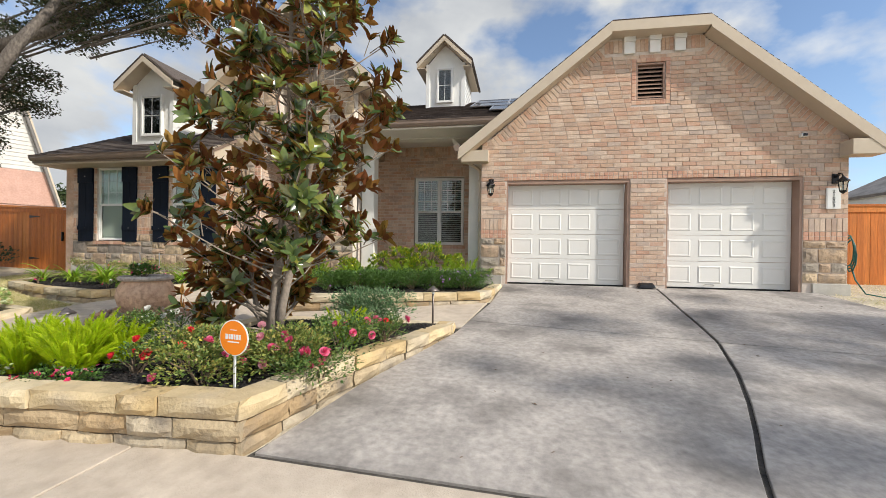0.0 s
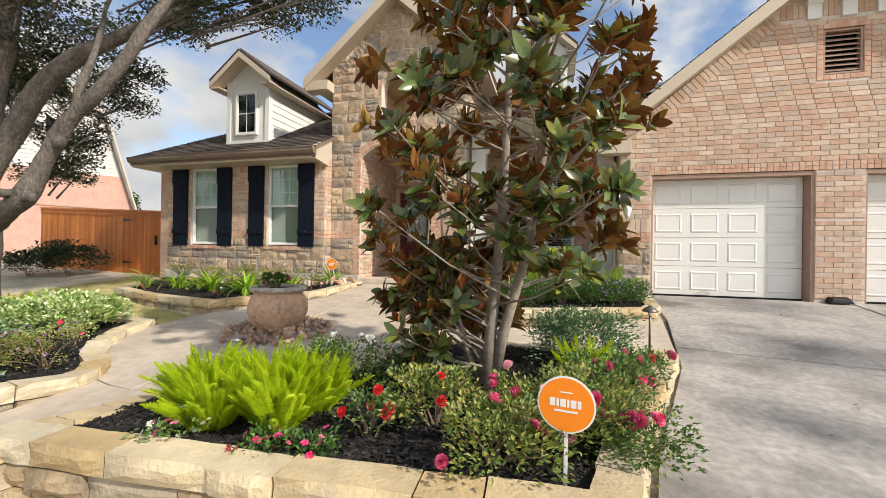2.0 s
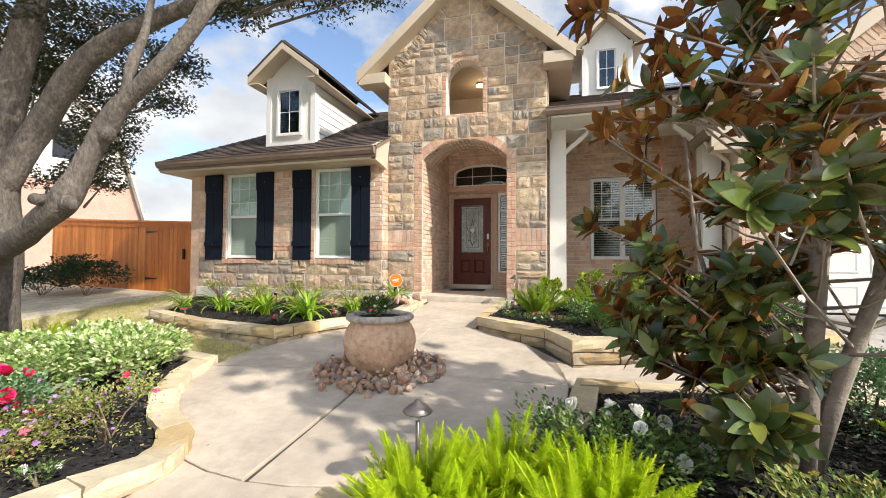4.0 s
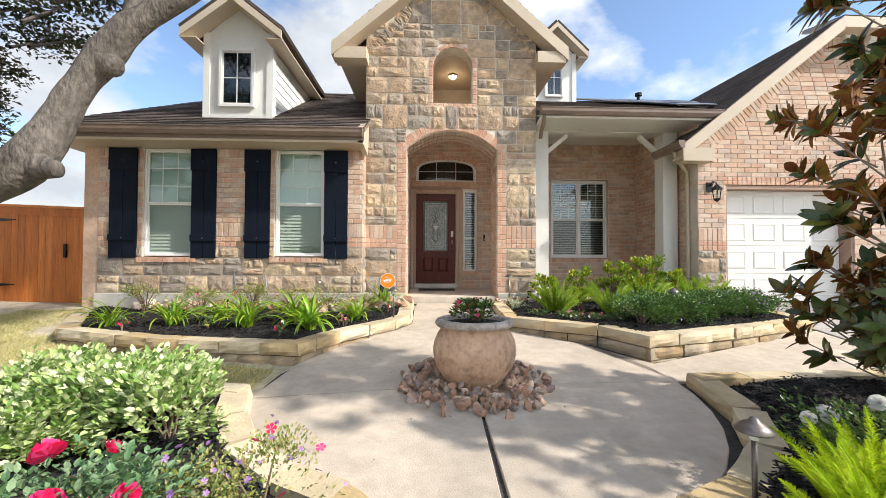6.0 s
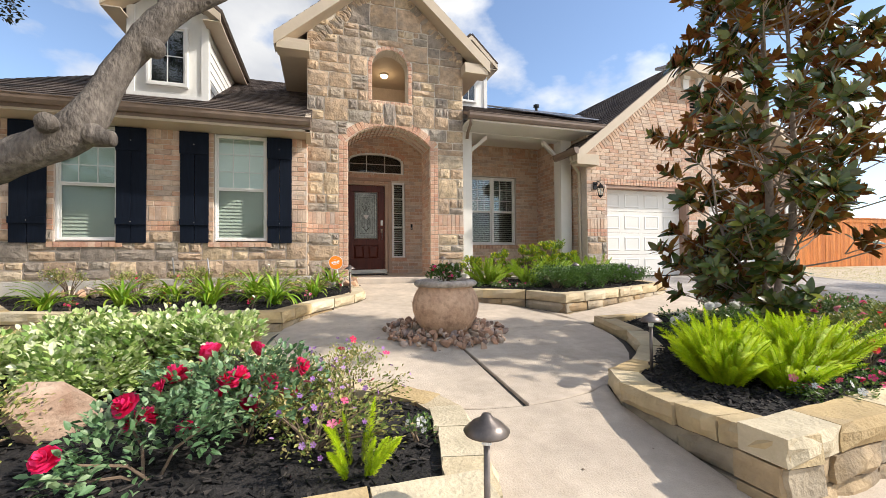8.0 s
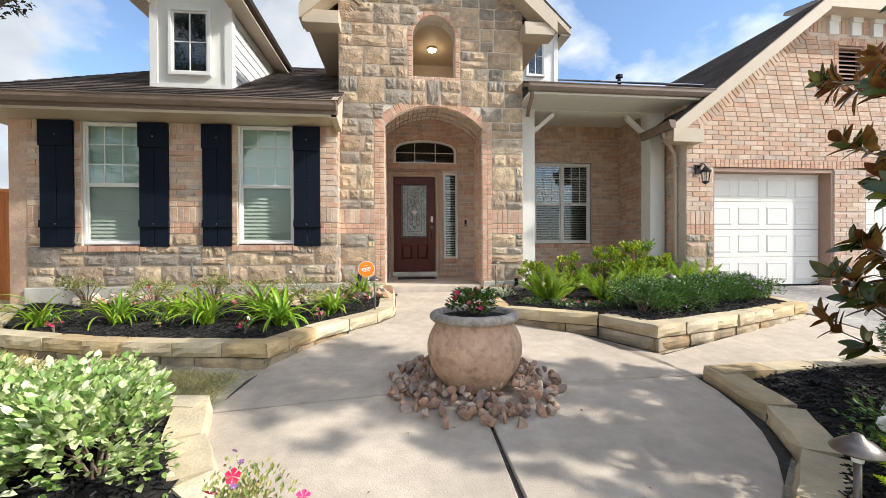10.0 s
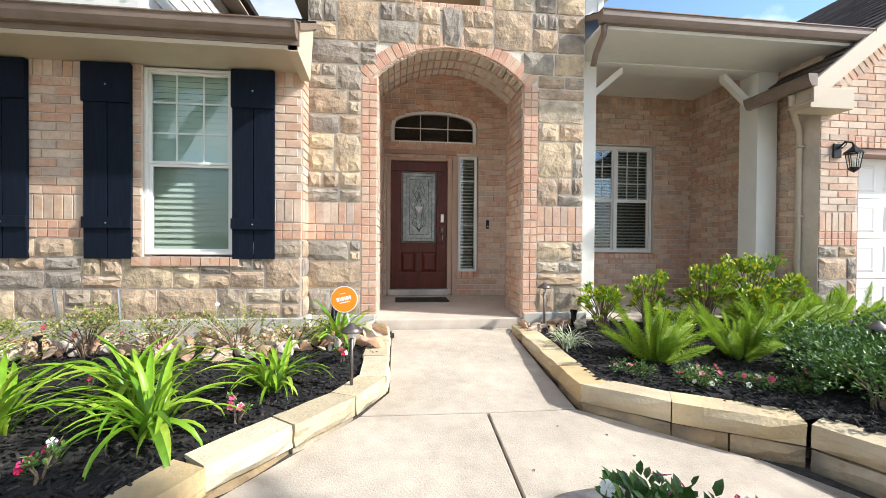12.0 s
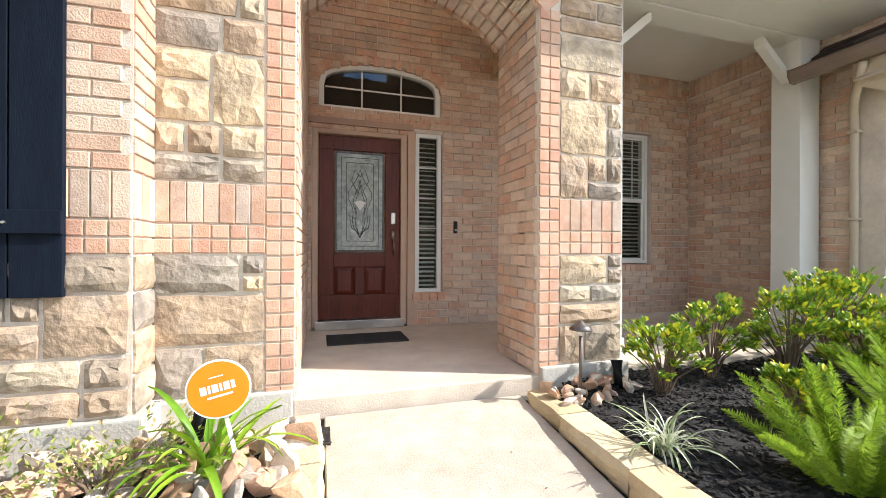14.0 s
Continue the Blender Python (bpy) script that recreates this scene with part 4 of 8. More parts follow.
tagged(tr.obj("trim_tower_return", M_SOFFIT, bevel=0.006), "tan boxed eave returns of the tower gable", "trim", kind="structure")
tr = Shape().box(-12.2, -6.98, 8.2, 8.72, 3.18, 3.23)
tr.box(-12.2, -11.62, 8.72, 15, 3.18, 3.23)
tr.hexa([(-7.06, 8.2, 3.17), (-6.97, 8.2, 3.17), (-6.97, 8.72, 3.1), (-7.06, 8.72, 3.1), (-7.06, 8.2, 3.45), (-6.97, 8.2, 3.45), (-6.97, 8.9, 3.8), (-7.06, 8.9, 3.8)])
tagged(tr.obj("trim_wing_soffit", M_SOFFIT), "tan soffit and frieze under the wing eave", "trim", kind="structure")
tr = Shape().box(-12.24, -6.96, 8.19, 8.215, 3.22, 3.41)
tr.box(-12.24, -12.215, 8.22, 16, 3.22, 3.41)
tagged(tr.obj("trim_wing_fascia", M_BROWN), "brown fascia board of the wing", "trim", kind="structure")


def gutter(name, a, b, out, label):
    a, b, out = Vector(a), Vector(b), Vector(out).normalized()
    prof = [(0, 0), (0.065, 0), (0.085, 0.03), (0.1, 0.06), (0.1, 0.115), (0.112, 0.122), (0.112, 0.132), (0.09, 0.132), (0.09, 0.07), (0.06, 0.015), (0.012, 0.015), (0.0, 0.12)]
    v = [p + out * d + Vector((0, 0, h)) for p in (a, b) for d, h in prof]
    n = len(prof)
    s = Shape().add(v, [(i, (i + 1) % n, n + (i + 1) % n, n + i) for i in range(n)] + [tuple(range(n)), tuple(range(n, 2 * n))[::-1]])
    top = empty(name, a, label, "gutter")
    keep_world(s.obj("trough", M_BROWN), top)
    L = (b - a).length
    along = (b - a) / L
    for p, d in ((a, -1), (b, 1)):
        q = p + along * d * 0.003
        cap = Shape().add([c + out * u + Vector((0, 0, h)) for c in (q, q + along * d * 0.006) for u, h in ((-0.002, -0.004), (0.068, -0.004), (0.106, 0.06), (0.118, 0.136), (-0.002, 0.136))],
                          [(0, 1, 2, 3, 4), (9, 8, 7, 6, 5)] + [(i, 5 + i, 5 + (i + 1) % 5, (i + 1) % 5) for i in range(5)])
        keep_world(cap.obj("end_cap", M_BROWN), top)
    m = max(2, int(L / 0.6))
    for i in range(m):
        p = a + along * L * (i + 0.5) / m + Vector((0, 0, 0.126))
        h = Shape().tube([p, p + out * 0.09], 0.006, 5)
        keep_world(h.obj("hanger", M_BROWN), top)
    return top


gutter("gutter", (-12.2, 8.188, 3.27), (-6.98, 8.188, 3.27), (0, -1, 0), "brown metal gutter along the wing eave")
gutter("gutter", (-3.86, 8.62, 3.85), (-0.5, 8.62, 3.85), (0, -1, 0), "brown metal gutter along the porch eave")
gutter("gutter", (-1.28, 8.5, 3.27), (-1.28, 9.36, 3.27), (-1, 0, 0), "brown metal gutter at the garage eave")
dsp = Shape().tube([(-1.3, 8.78, 3.26), (-1.22, 8.84, 3.14), (-1.0, 9.0, 3.04), (-0.88, 9.07, 2.96), (-0.865, 9.07, 2.85), (-0.865, 9.07, 0.66), (-0.9, 9.0, 0.55)], 0.036, 10)
ds = empty("downspout", (-0.865, 9.07, 0.5), "tan painted metal downspout at the garage corner", "downspout")
keep_world(dsp.obj("pipe", M_SOFFIT, smooth=True), ds)
for z in (0.9, 1.8, 2.7):
    keep_world(Shape().box(-0.91, -0.812, 9.025, 9.115, z, z + 0.03).obj("strap", M_SOFFIT, bevel=0.004), ds)
dsp = Shape().tube([(-3.8, 8.6, 3.86), (-3.8, 8.62, 3.76), (-3.8, 8.8, 3.62), (-3.8, 8.86, 3.5)], 0.036, 8)
tagged(dsp.obj("downspout", M_BROWN, smooth=True), "short brown downspout elbow beside the tower", "downspout")
# porch beam, ceiling, posts
tr = Shape().box(-3.84, -0.85, 9.38, 9.67, 3.8, 4.03)
tagged(tr.obj("porch_beam", M_POST, bevel=0.006), "off-white painted porch beam", "beam", kind="structure")
tr = Shape().box(-3.84, -0.6, 8.65, 9.37, 3.815, 3.85)
tr.box(-3.84, -0.6, 8.625, 8.65, 3.815, 3.975)
tagged(tr.obj("trim_porch_soffit", M_POST), "off-white porch eave soffit and fascia", "trim", kind="structure")
tagged(Shape().box(-3.86, -0.8, 9.385, 11.1, 4.035, 4.1).obj("ceiling_porch", M_POST), "off-white porch ceiling", "ceiling", kind="structure")
tagged(Shape().box(-7.05, -3.85, 9.2, 11.4, 5.32, 5.4).obj("ceiling_entry", M_SOFFIT), "tan ceiling of the entry", "ceiling", kind="structure")


def porch_post(x0, x1, y0, y1, side):
    top = empty("porch_post", ((x0 + x1) / 2, (y0 + y1) / 2, 0.45), "off-white painted square porch post with a slanted brace", "post", "porch posts")
    keep_world(Shape().box(x0, x1, y0, y1, 0.45, 3.8).obj("shaft", M_POST, bevel=0.006), top)
    keep_world(Shape().box(x0 - 0.015, x1 + 0.015, y0 - 0.015, y1 + 0.015, 0.45, 0.68).obj("base", M_POST, bevel=0.006), top)
    xa, xb = (x1, x1 + 0.42) if side > 0 else (x0, x0 - 0.42)
    w = 0.05 * side
    ym = (y0 + y1) / 2
    keep_world(Shape().hexa([(xa, ym - 0.045, 3.36), (xa, ym + 0.045, 3.36), (xa, ym + 0.045, 3.46), (xa, ym - 0.045, 3.46), (xb, ym - 0.045, 3.72), (xb, ym + 0.045, 3.72), (xb, ym + 0.045, 3.82), (xb, ym - 0.045, 3.82)]).obj("brace", M_POST), top)


porch_post(-3.8, -3.49, 9.38, 9.68, 1)
porch_post(-1.16, -0.86, 9.38, 9.68, -1)


# ---- dormers ----
def dormer(x0, x1, yf, zb, ze, zp, depth, over, win, label):
    xc = (x0 + x1) / 2
    top = empty("dormer", (xc, yf, zb), label, "dormer")
    b = Shape()
    n = 5
    pts = [(x0, zb), (x1, zb), (x1, ze), (xc, zp - 0.12), (x0, ze)]
    v = [(x, yf, z) for x, z in pts] + [(x, yf + depth, z) for x, z in pts]
    b.add(v, [tuple(range(n)), tuple(range(n, 2 * n))[::-1]] + [(i, n + i, n + (i + 1) % n, (i + 1) % n) for i in range(n)])
    keep_world(b.obj("wall", M_SIDING), top)
    k = 0
    z = zb + 0.02
    while z < ze - 0.05:
        for x, s in ((x0, -1), (x1, 1)):
            bd = Shape().hexa([(x, yf + 0.1, z), (x + s * 0.02, yf + 0.1, z), (x + s * 0.02, yf + depth, z), (x, yf + depth, z), (x, yf + 0.1, z + 0.17), (x + s * 0.005, yf + 0.1, z + 0.17), (x + s * 0.005, yf + depth, z + 0.17), (x, yf + depth, z + 0.17)])
            keep_world(bd.obj("siding_board", M_SIDING), top)
        z += 0.17
    for x in (x0, x1):
        s = -1 if x == x0 else 1
        keep_world(Shape().box(min(x + s * 0.03, x - s * 0.09), max(x + s * 0.03, x - s * 0.09), yf - 0.03, yf + 0.1, zb, ze + 0.05).obj("corner_board", M_WHITE, bevel=0.004), top)
    keep_world(Shape().box(x0 - 0.03, x1 + 0.03, yf - 0.035, yf - 0.002, zb - 0.02, zb + 0.14).obj("apron", M_WHITE, bevel=0.004), top)
    wx0, wx1, wz0, wz1 = win
    window(wx0, wx1, wz0, wz1, yf - 0.062, (2, 2), top=top, blinds=False, single=True)
    ex0, ex1 = x0 - over, x1 + over
    eh = ze - 0.02
    yf0 = yf - 0.32
    zr = zp
    for e, lab in ((ex0, "left"), (ex1, "right")):
        p = [(e, yf0, eh), (xc, yf0, zr), (xc, yf + depth + 0.6, zr), (e, yf + depth + 0.6, eh)]
        if e > xc:
            p = p[::-1]
        keep_world(Shape().slab([Vector(q) for q in p[::-1]], 0.05).obj("roof", M_SHING), top)
        a, c = (e, eh), (xc, zr)
        dd = 0.17
        keep_world(Shape().hexa([(e, yf0 - 0.02, eh - dd), (xc, yf0 - 0.02, zr - dd), (xc, yf0 + 0.01, zr - dd), (e, yf0 + 0.01, eh - dd), (e, yf0 - 0.02, eh - 0.03), (xc, yf0 - 0.02, zr - 0.03), (xc, yf0 + 0.01, zr - 0.03), (e, yf0 + 0.01, eh - 0.03)]).obj("barge_board", M_SOFFIT), top)
        keep_world(Shape().hexa([(e, yf0, eh - dd), (xc, yf0, zr - dd), (xc, yf, zr - dd), (e, yf, eh - dd), (e, yf0, eh - dd + 0.02), (xc, yf0, zr - dd + 0.02), (xc, yf, zr - dd + 0.02), (e, yf, eh - dd + 0.02)]).obj("soffit", M_SOFFIT), top)
        keep_world(Shape().box(min(e, (x0 if e < xc else x1)), max(e, (x0 if e < xc else x1)), yf0, yf + depth, eh - dd - 0.01, eh - dd + 0.01).obj("side_soffit", M_SOFFIT), top)
    return top


# ---- windows, doors ----
def window(x0, x1, z0, z1, y, grid, top=None, blinds=True, single=False, double=False, name="window_1", label=""):
    """A window facing the street: frame, sashes, muntins, panes and blinds behind."""
    own = top is None
    if own:
        top = empty(name, ((x0 + x1) / 2, y, z0), label, "window", kind="structure")
    fw = 0.045 if single or double else 0.03

    def frame_of(a, b, c, d, ya, yb, w, nm, mat=M_WHITE):
        s = Shape().box(a, b, ya, yb, c, c + w).box(a, b, ya, yb, d - w, d).box(a, a + w, ya, yb, c + w, d - w).box(b - w, b, ya, yb, c + w, d - w)
        return keep_world(s.obj(nm, mat, bevel=0.003), top)

    frame_of(x0, x1, z0, z1, y - 0.012, y + (0.06 if single else 0.07), fw, "window_frame")
    units = [(x0 + fw, x1 - fw)] if not double else [(x0 + fw, (x0 + x1) / 2 - 0.03), ((x0 + x1) / 2 + 0.03, x1 - fw)]
    if double:
        keep_world(Shape().box((x0 + x1) / 2 - 0.03, (x0 + x1) / 2 + 0.03, y - 0.01, y + 0.07, z0 + fw, z1 - fw).obj("mullion", M_WHITE, bevel=0.003), top)
    for a, b in units:
        zm = (z0 + z1) / 2 - 0.02
        if single:
            sashes = [(z0 + fw, z1 - fw, True)]
        else:
            sashes = [(z0 + fw, zm, False), (zm, z1 - fw, True)]
        for c, d, mun in sashes:
            yy = y + (0.01 if mun else 0.025)
            frame_of(a, b, c, d, yy, yy + 0.03, 0.028, "sash")
            pane = keep_world(Shape().box(a + 0.028, b - 0.028, yy + 0.012, yy + 0.017, c + 0.028, d - 0.028).obj("pane", (M_GLASS if mun else M_SCREEN) if blinds else M_GLASSD), top)
            pane.visible_shadow = False
            if mun:
                s = Shape()
                for i in range(1, grid[0]):
                    xx = a + (b - a) * i / grid[0]
                    s.box(xx - 0.008, xx + 0.008, yy + 0.004, yy + 0.011, c + 0.028, d - 0.028)
                for i in range(1, grid[1]):
                    zz = c + (d - c) * i / grid[1]
                    s.box(a + 0.028, b - 0.028, yy + 0.0045, yy + 0.0105, zz - 0.008, zz + 0.008)
                keep_world(s.obj("muntins", M_BLINDW if blinds and not double else M_WHITE), top)
        if blinds:
            s = Shape()
            zz = z0 + fw + 0.02
            while zz < z1 - fw:
                rise = 0.02 if double else 0.0615
                yo = y + (0.115 if double else 0.107)
                s.hexa([(a, y + 0.085, zz), (b, y + 0.085, zz), (b, yo, zz + rise), (a, yo, zz + rise), (a, y + 0.085, zz + 0.003), (b, y + 0.085, zz + 0.003), (b, yo, zz + rise + 0.003), (a, yo, zz + rise + 0.003)])
                zz += 0.06 if not double else 0.056
            keep_world(s.obj("blind_slats", M_BLINDW if double else M_BLIND, None, "pale green-white horizontal blind slats"), top)
    yb = y + 0.05 if single else y + 0.16
    # added sheet close behind the panes, indoor shade painted as a dark colour
    keep_world(Shape().box(x0 + 0.01, x1 - 0.01, yb, yb + 0.01, z0 + 0.01, z1 - 0.01).obj("room_dark", M_ROOMSHADE), top)
    return top


for i, (a, b) in enumerate(WIN):
    window(a + 0.006, b - 0.006, 1.29, 3.176, 8.757, (3, 3), name="window_%d" % (i + 1), label="white double-hung window with closed pale blinds")
window(-2.9, -1.52, 1.29, 3.17, 11.16, (3, 3), name="window_3", double=True, label="white double window with half-open blinds on the porch")
dormer(-9.94, -8.75, 8.9, 3.72, 5.3, 5.96, 2.6, 0.28, (-9.67, -9.04, 3.99, 5.05), "white-sided gabled dormer with a small dark window on the wing roof")
dormer(-2.95, -1.75, 12.6, 5.3, 7.0, 7.8, 1.8, 0.26, (-2.62, -2.1, 5.8, 6.9), "white-sided gabled dormer with a small window on the main roof")
SILLS = [(wing, at_w, -10.95, -9.94, 1.225), (wing, at_w, -8.68, -7.66, 1.225), (pw, at_p, -2.98, -1.44, 1.23), (pw, at_p, -5.08, -4.67, 0.91)]
for wob, att, a, b, z in SILLS:
    n = int((b - a) / 0.09)
    sh = Shape()
    for i in range(n):
        u = a + (b - a) * (i + 0.5) / n
        x, y, _ = att(u, 0.045, z)
        sb = Shape().box(u - (b - a) / n / 2 + 0.004, u + (b - a) / n / 2 - 0.004, y - 0.0, y + 0.12, z - 0.045, z + 0.042)
        sb.obj("sill_brick", M_HEAD, wob)


def shutter(x0, x1, y):
    z0, z1 = 1.25, 3.165
    top = empty("shutter", ((x0 + x1) / 2, y, z0), "navy-black board-and-batten shutter fixed beside a window", "shutter", "wing shutters")
    w = (x1 - x0) / 2
    for i in range(2):
        keep_world(Shape().box(x0 + w * i + 0.004, x0 + w * (i + 1) - 0.004, y - 0.03, y, z0, z1).obj("board", M_SHUT, bevel=0.003), top)
    keep_world(Shape().box(x0 - 0.002, x1 + 0.002, y - 0.055, y - 0.03, 1.55, 1.66).obj("batten", M_SHUT, bevel=0.003), top)
    keep_world(Shape().box(x0 - 0.002, x1 + 0.002, y - 0.055, y - 0.03, 2.78, 3.163).obj("batten", M_SHUT, bevel=0.003), top)
    for zz in (1.6, 2.95):
        keep_world(Shape().lathe([(0.0, 0), (0.009, 0), (0.007, 0.006), (0, 0.007)], 8).obj("screw", M_BRASS, m=Matrix.Translation((0, 0, 0))), top).matrix_basis = pose((x0 + x1) / 2, y - 0.055, zz, 90, 0, 0)


for a, b in ((-11.42, -10.95), (-10.03, -9.6), (-9.11, -8.67), (-7.73, -7.31)):
    shutter(a, b, 8.702)


def garage_door(x0, x1, z0, z1, y):
    top = empty("garage_door", ((x0 + x1) / 2, y, z0), "cream white sectional garage door with raised panels, closed", "garage door", "garage doors")
    n = 4
    h = (z1 - z0) / n
    for i in range(n):
        keep_world(Shape().box(x0, x1, y, y + 0.04, z0 + h * i + 0.003, z0 + h * (i + 1) - 0.003).obj("section", M_GDOOR, bevel=0.003), top)
        for k in range(4):
            w = (x1 - x0) / 4
            a, b, c, d = x0 + w * k + 0.07, x0 + w * (k + 1) - 0.07, z0 + h * i + 0.09, z0 + h * (i + 1) - 0.09
            s = Shape()
            q = [(a, c), (b, c), (b, d), (a, d)]
            e = 0.025
            ins = [(a + e, c + e), (b - e, c + e), (b - e, d - e), (a + e, d - e)]
            e2 = 0.05
            ins2 = [(a + e2, c + e2), (b - e2, c + e2), (b - e2, d - e2), (a + e2, d - e2)]
            v = [(x, y - 0.001, z) for x, z in q] + [(x, y - 0.011, z) for x, z in ins] + [(x, y - 0.004, z) for x, z in ins2]
            s.add(v, [(8, 9, 10, 11)] + [(j, (j + 1) % 4, 4 + (j + 1) % 4, 4 + j) for j in range(4)] + [(4 + j, 4 + (j + 1) % 4, 8 + (j + 1) % 4, 8 + j) for j in range(4)])
            keep_world(s.obj("panel", M_GDOOR), top)
    hd = Shape().tube([(-0.09, 0, 0), (-0.07, -0.03, 0.02), (0.07, -0.03, 0.02), (0.09, 0, 0)], 0.008, 6)
    hd.v = [(x + (x0 + x1) / 2 - 0.3, yy + y - 0.002, z + z0 + 0.05) for x, yy, z in hd.v]
    keep_world(hd.obj("handle", M_BRASS), top)
    keep_world(Shape().box(x0, x1, y - 0.01, y + 0.04, z0 - 0.03, z0 + 0.002).obj("seal", M_BLACK), top)


for i, (a, b) in enumerate(GD):
    garage_door(a + 0.035, b - 0.06, 0.46, 2.6, 9.08)
    s = Shape().box(a, a + 0.03, 8.86, 9.1, 0.43, 2.665).box(b - 0.05, b, 8.86, 9.1, 0.43, 2.665).box(a + 0.03, b - 0.05, 8.86, 9.1, 2.6, 2.665)
    tagged(s.obj("door_frame_garage", M_JAMB), "brown painted jamb and head of a garage opening", "door frame", kind="structure")
# gable vent and corbels
vent = empty("gable_vent", (2.6, 8.85, 4.28), "brown louvred gable vent in a brick surround", "vent")
s = Shape().box(2.325, 2.36, 8.86, 8.96, 4.28, 5.03).box(2.84, 2.875, 8.86, 8.96, 4.28, 5.03).box(2.36, 2.84, 8.86, 8.96, 4.28, 4.31).box(2.36, 2.84, 8.86, 8.96, 5.0, 5.03)
keep_world(s.obj("frame", M_JAMB), vent)
for i in range(8):
    z = 4.33 + i * 0.084
    keep_world(Shape().hexa([(2.36, 8.87, z), (2.84, 8.87, z), (2.84, 8.95, z + 0.06), (2.36, 8.95, z + 0.06), (2.36, 8.87, z + 0.014), (2.84, 8.87, z + 0.014), (2.84, 8.95, z + 0.074), (2.36, 8.95, z + 0.074)]).obj("slat", M_JAMB), vent)
keep_world(Shape().box(2.33, 2.87, 8.97, 9.0, 4.28, 5.03).obj("backing", M_BLACK), vent)
for x in (2.075, 2.56, 3.03):
    blk = Shape().box(x, x + 0.2, 8.79, 8.87, 5.22, 5.46).hexa([(x - 0.01, 8.76, 5.46), (x + 0.21, 8.76, 5.46), (x + 0.21, 8.87, 5.46), (x - 0.01, 8.87, 5.46), (x - 0.01, 8.76, 5.56), (x + 0.21, 8.76, 5.56), (x + 0.21, 8.87, 5.56), (x - 0.01, 8.87, 5.56)])
    tagged(blk.obj("corbel_block", M_WHITE, bevel=0.005), "white painted corbel block under the gable", "corbel", "gable corbels")

# front door
door = empty("door_1", (-5.7, 11.16, 0.6), "closed mahogany front door with a leaded glass oval panel", "door", kind="structure")
DX0, DX1, DZ0, DZ1, DY = -6.165, -5.225, 0.66, 2.8, 11.17
s = Shape().box(DX0, DX1, DY, DY + 0.045, DZ0, DZ0 + 0.28).box(DX0, DX1, DY, DY + 0.045, DZ1 - 0.16, DZ1).box(DX0, DX0 + 0.17, DY, DY + 0.045, DZ0 + 0.28, DZ1 - 0.16).box(DX1 - 0.17, DX1, DY, DY + 0.045, DZ0 + 0.28, DZ1 - 0.16)
s.box(DX0 + 0.17, DX1 - 0.17, DY, DY + 0.045, 1.27, 1.43).box(-5.75, -5.64, DY, DY + 0.045, DZ0 + 0.28, 1.27)
keep_world(s.obj("leaf", M_DOOR, bevel=0.006), door)
for a, b in ((DX0 + 0.17, -5.75), (-5.64, DX1 - 0.17)):
    c, d = DZ0 + 0.28, 1.27
    q, e = [(a, c), (b, c), (b, d), (a, d)], 0.05
    ins = [(a + e, c + e), (b - e, c + e), (b - e, d - e), (a + e, d - e)]
    v = [(x, DY + 0.03, z) for x, z in q] + [(x, DY + 0.012, z) for x, z in ins]
    keep_world(Shape().add(v, [(4, 5, 6, 7)] + [(j, (j + 1) % 4, 4 + (j + 1) % 4, 4 + j) for j in range(4)]).obj("panel", M_DOOR), door)
gx0, gx1, gz0, gz1 = DX0 + 0.19, DX1 - 0.19, 1.45, 2.62
keep_world(Shape().box(gx0, gx1, DY + 0.015, DY + 0.03, gz0, gz1).obj("leaded_glass", M_CAME, None, "textured leaded glass panel"), door)
s = Shape()
for e, w in ((0.0, 0.016), (0.06, 0.006), (0.12, 0.006)):
    s.box(gx0 + e, gx1 - e, DY + 0.006, DY + 0.015, gz0 + e, gz0 + e + w).box(gx0 + e, gx1 - e, DY + 0.006, DY + 0.015, gz1 - e - w, gz1 - e)
    s.box(gx0 + e, gx0 + e + w, DY + 0.006, DY + 0.015, gz0 + e + w, gz1 - e - w).box(gx1 - e - w, gx1 - e, DY + 0.006, DY + 0.015, gz0 + e + w, gz1 - e - w)
cx, cz = (gx0 + gx1) / 2, (gz0 + gz1) / 2
for sg in (-1, 1):
    for kk in (0.07, 0.12, 0.05):
        pts = [(cx + sg * kk * math.sin(math.pi * t / 12) * (1.0 + 0.3 * math.sin(t)), DY + 0.01, cz - 0.42 + 0.84 * t / 12 * (0.6 + kk * 3)) for t in range(13)]
        s.tube(pts, 0.004, 5)
    s.tube([(cx + sg * 0.02, DY + 0.01, cz + 0.1), (cx + sg * 0.1, DY + 0.01, cz + 0.25), (cx + sg * 0.06, DY + 0.01, cz + 0.38), (cx, DY + 0.01, cz + 0.3)], 0.005, 5)
    s.tube([(cx, DY + 0.01, cz - 0.38), (cx + sg * 0.1, DY + 0.01, cz - 0.3), (cx + sg * 0.12, DY + 0.01, cz - 0.16), (cx + sg * 0.05, DY + 0.01, cz - 0.2)], 0.005, 5)
keep_world(s.obj("came", M_LEAD, None, "dark lead came scrollwork"), door)
keep_world(Shape().hexa([(cx - 0.07, DY + 0.006, cz), (cx, DY + 0.006, cz - 0.1), (cx + 0.07, DY + 0.006, cz), (cx, DY + 0.006, cz + 0.02), (cx - 0.07, DY + 0.014, cz), (cx, DY + 0.014, cz - 0.1), (cx + 0.07, DY + 0.014, cz), (cx, DY + 0.014, cz + 0.02)]).obj("bevel_pane", M_WHITE), door)
hx = DX1 - 0.075
lk = Shape().box(hx - 0.03, hx + 0.03, DY - 0.022, DY, 1.78, 1.92)
keep_world(lk.obj("keypad", M_BRASS, None, "satin metal keypad deadbolt", bevel=0.01), door)
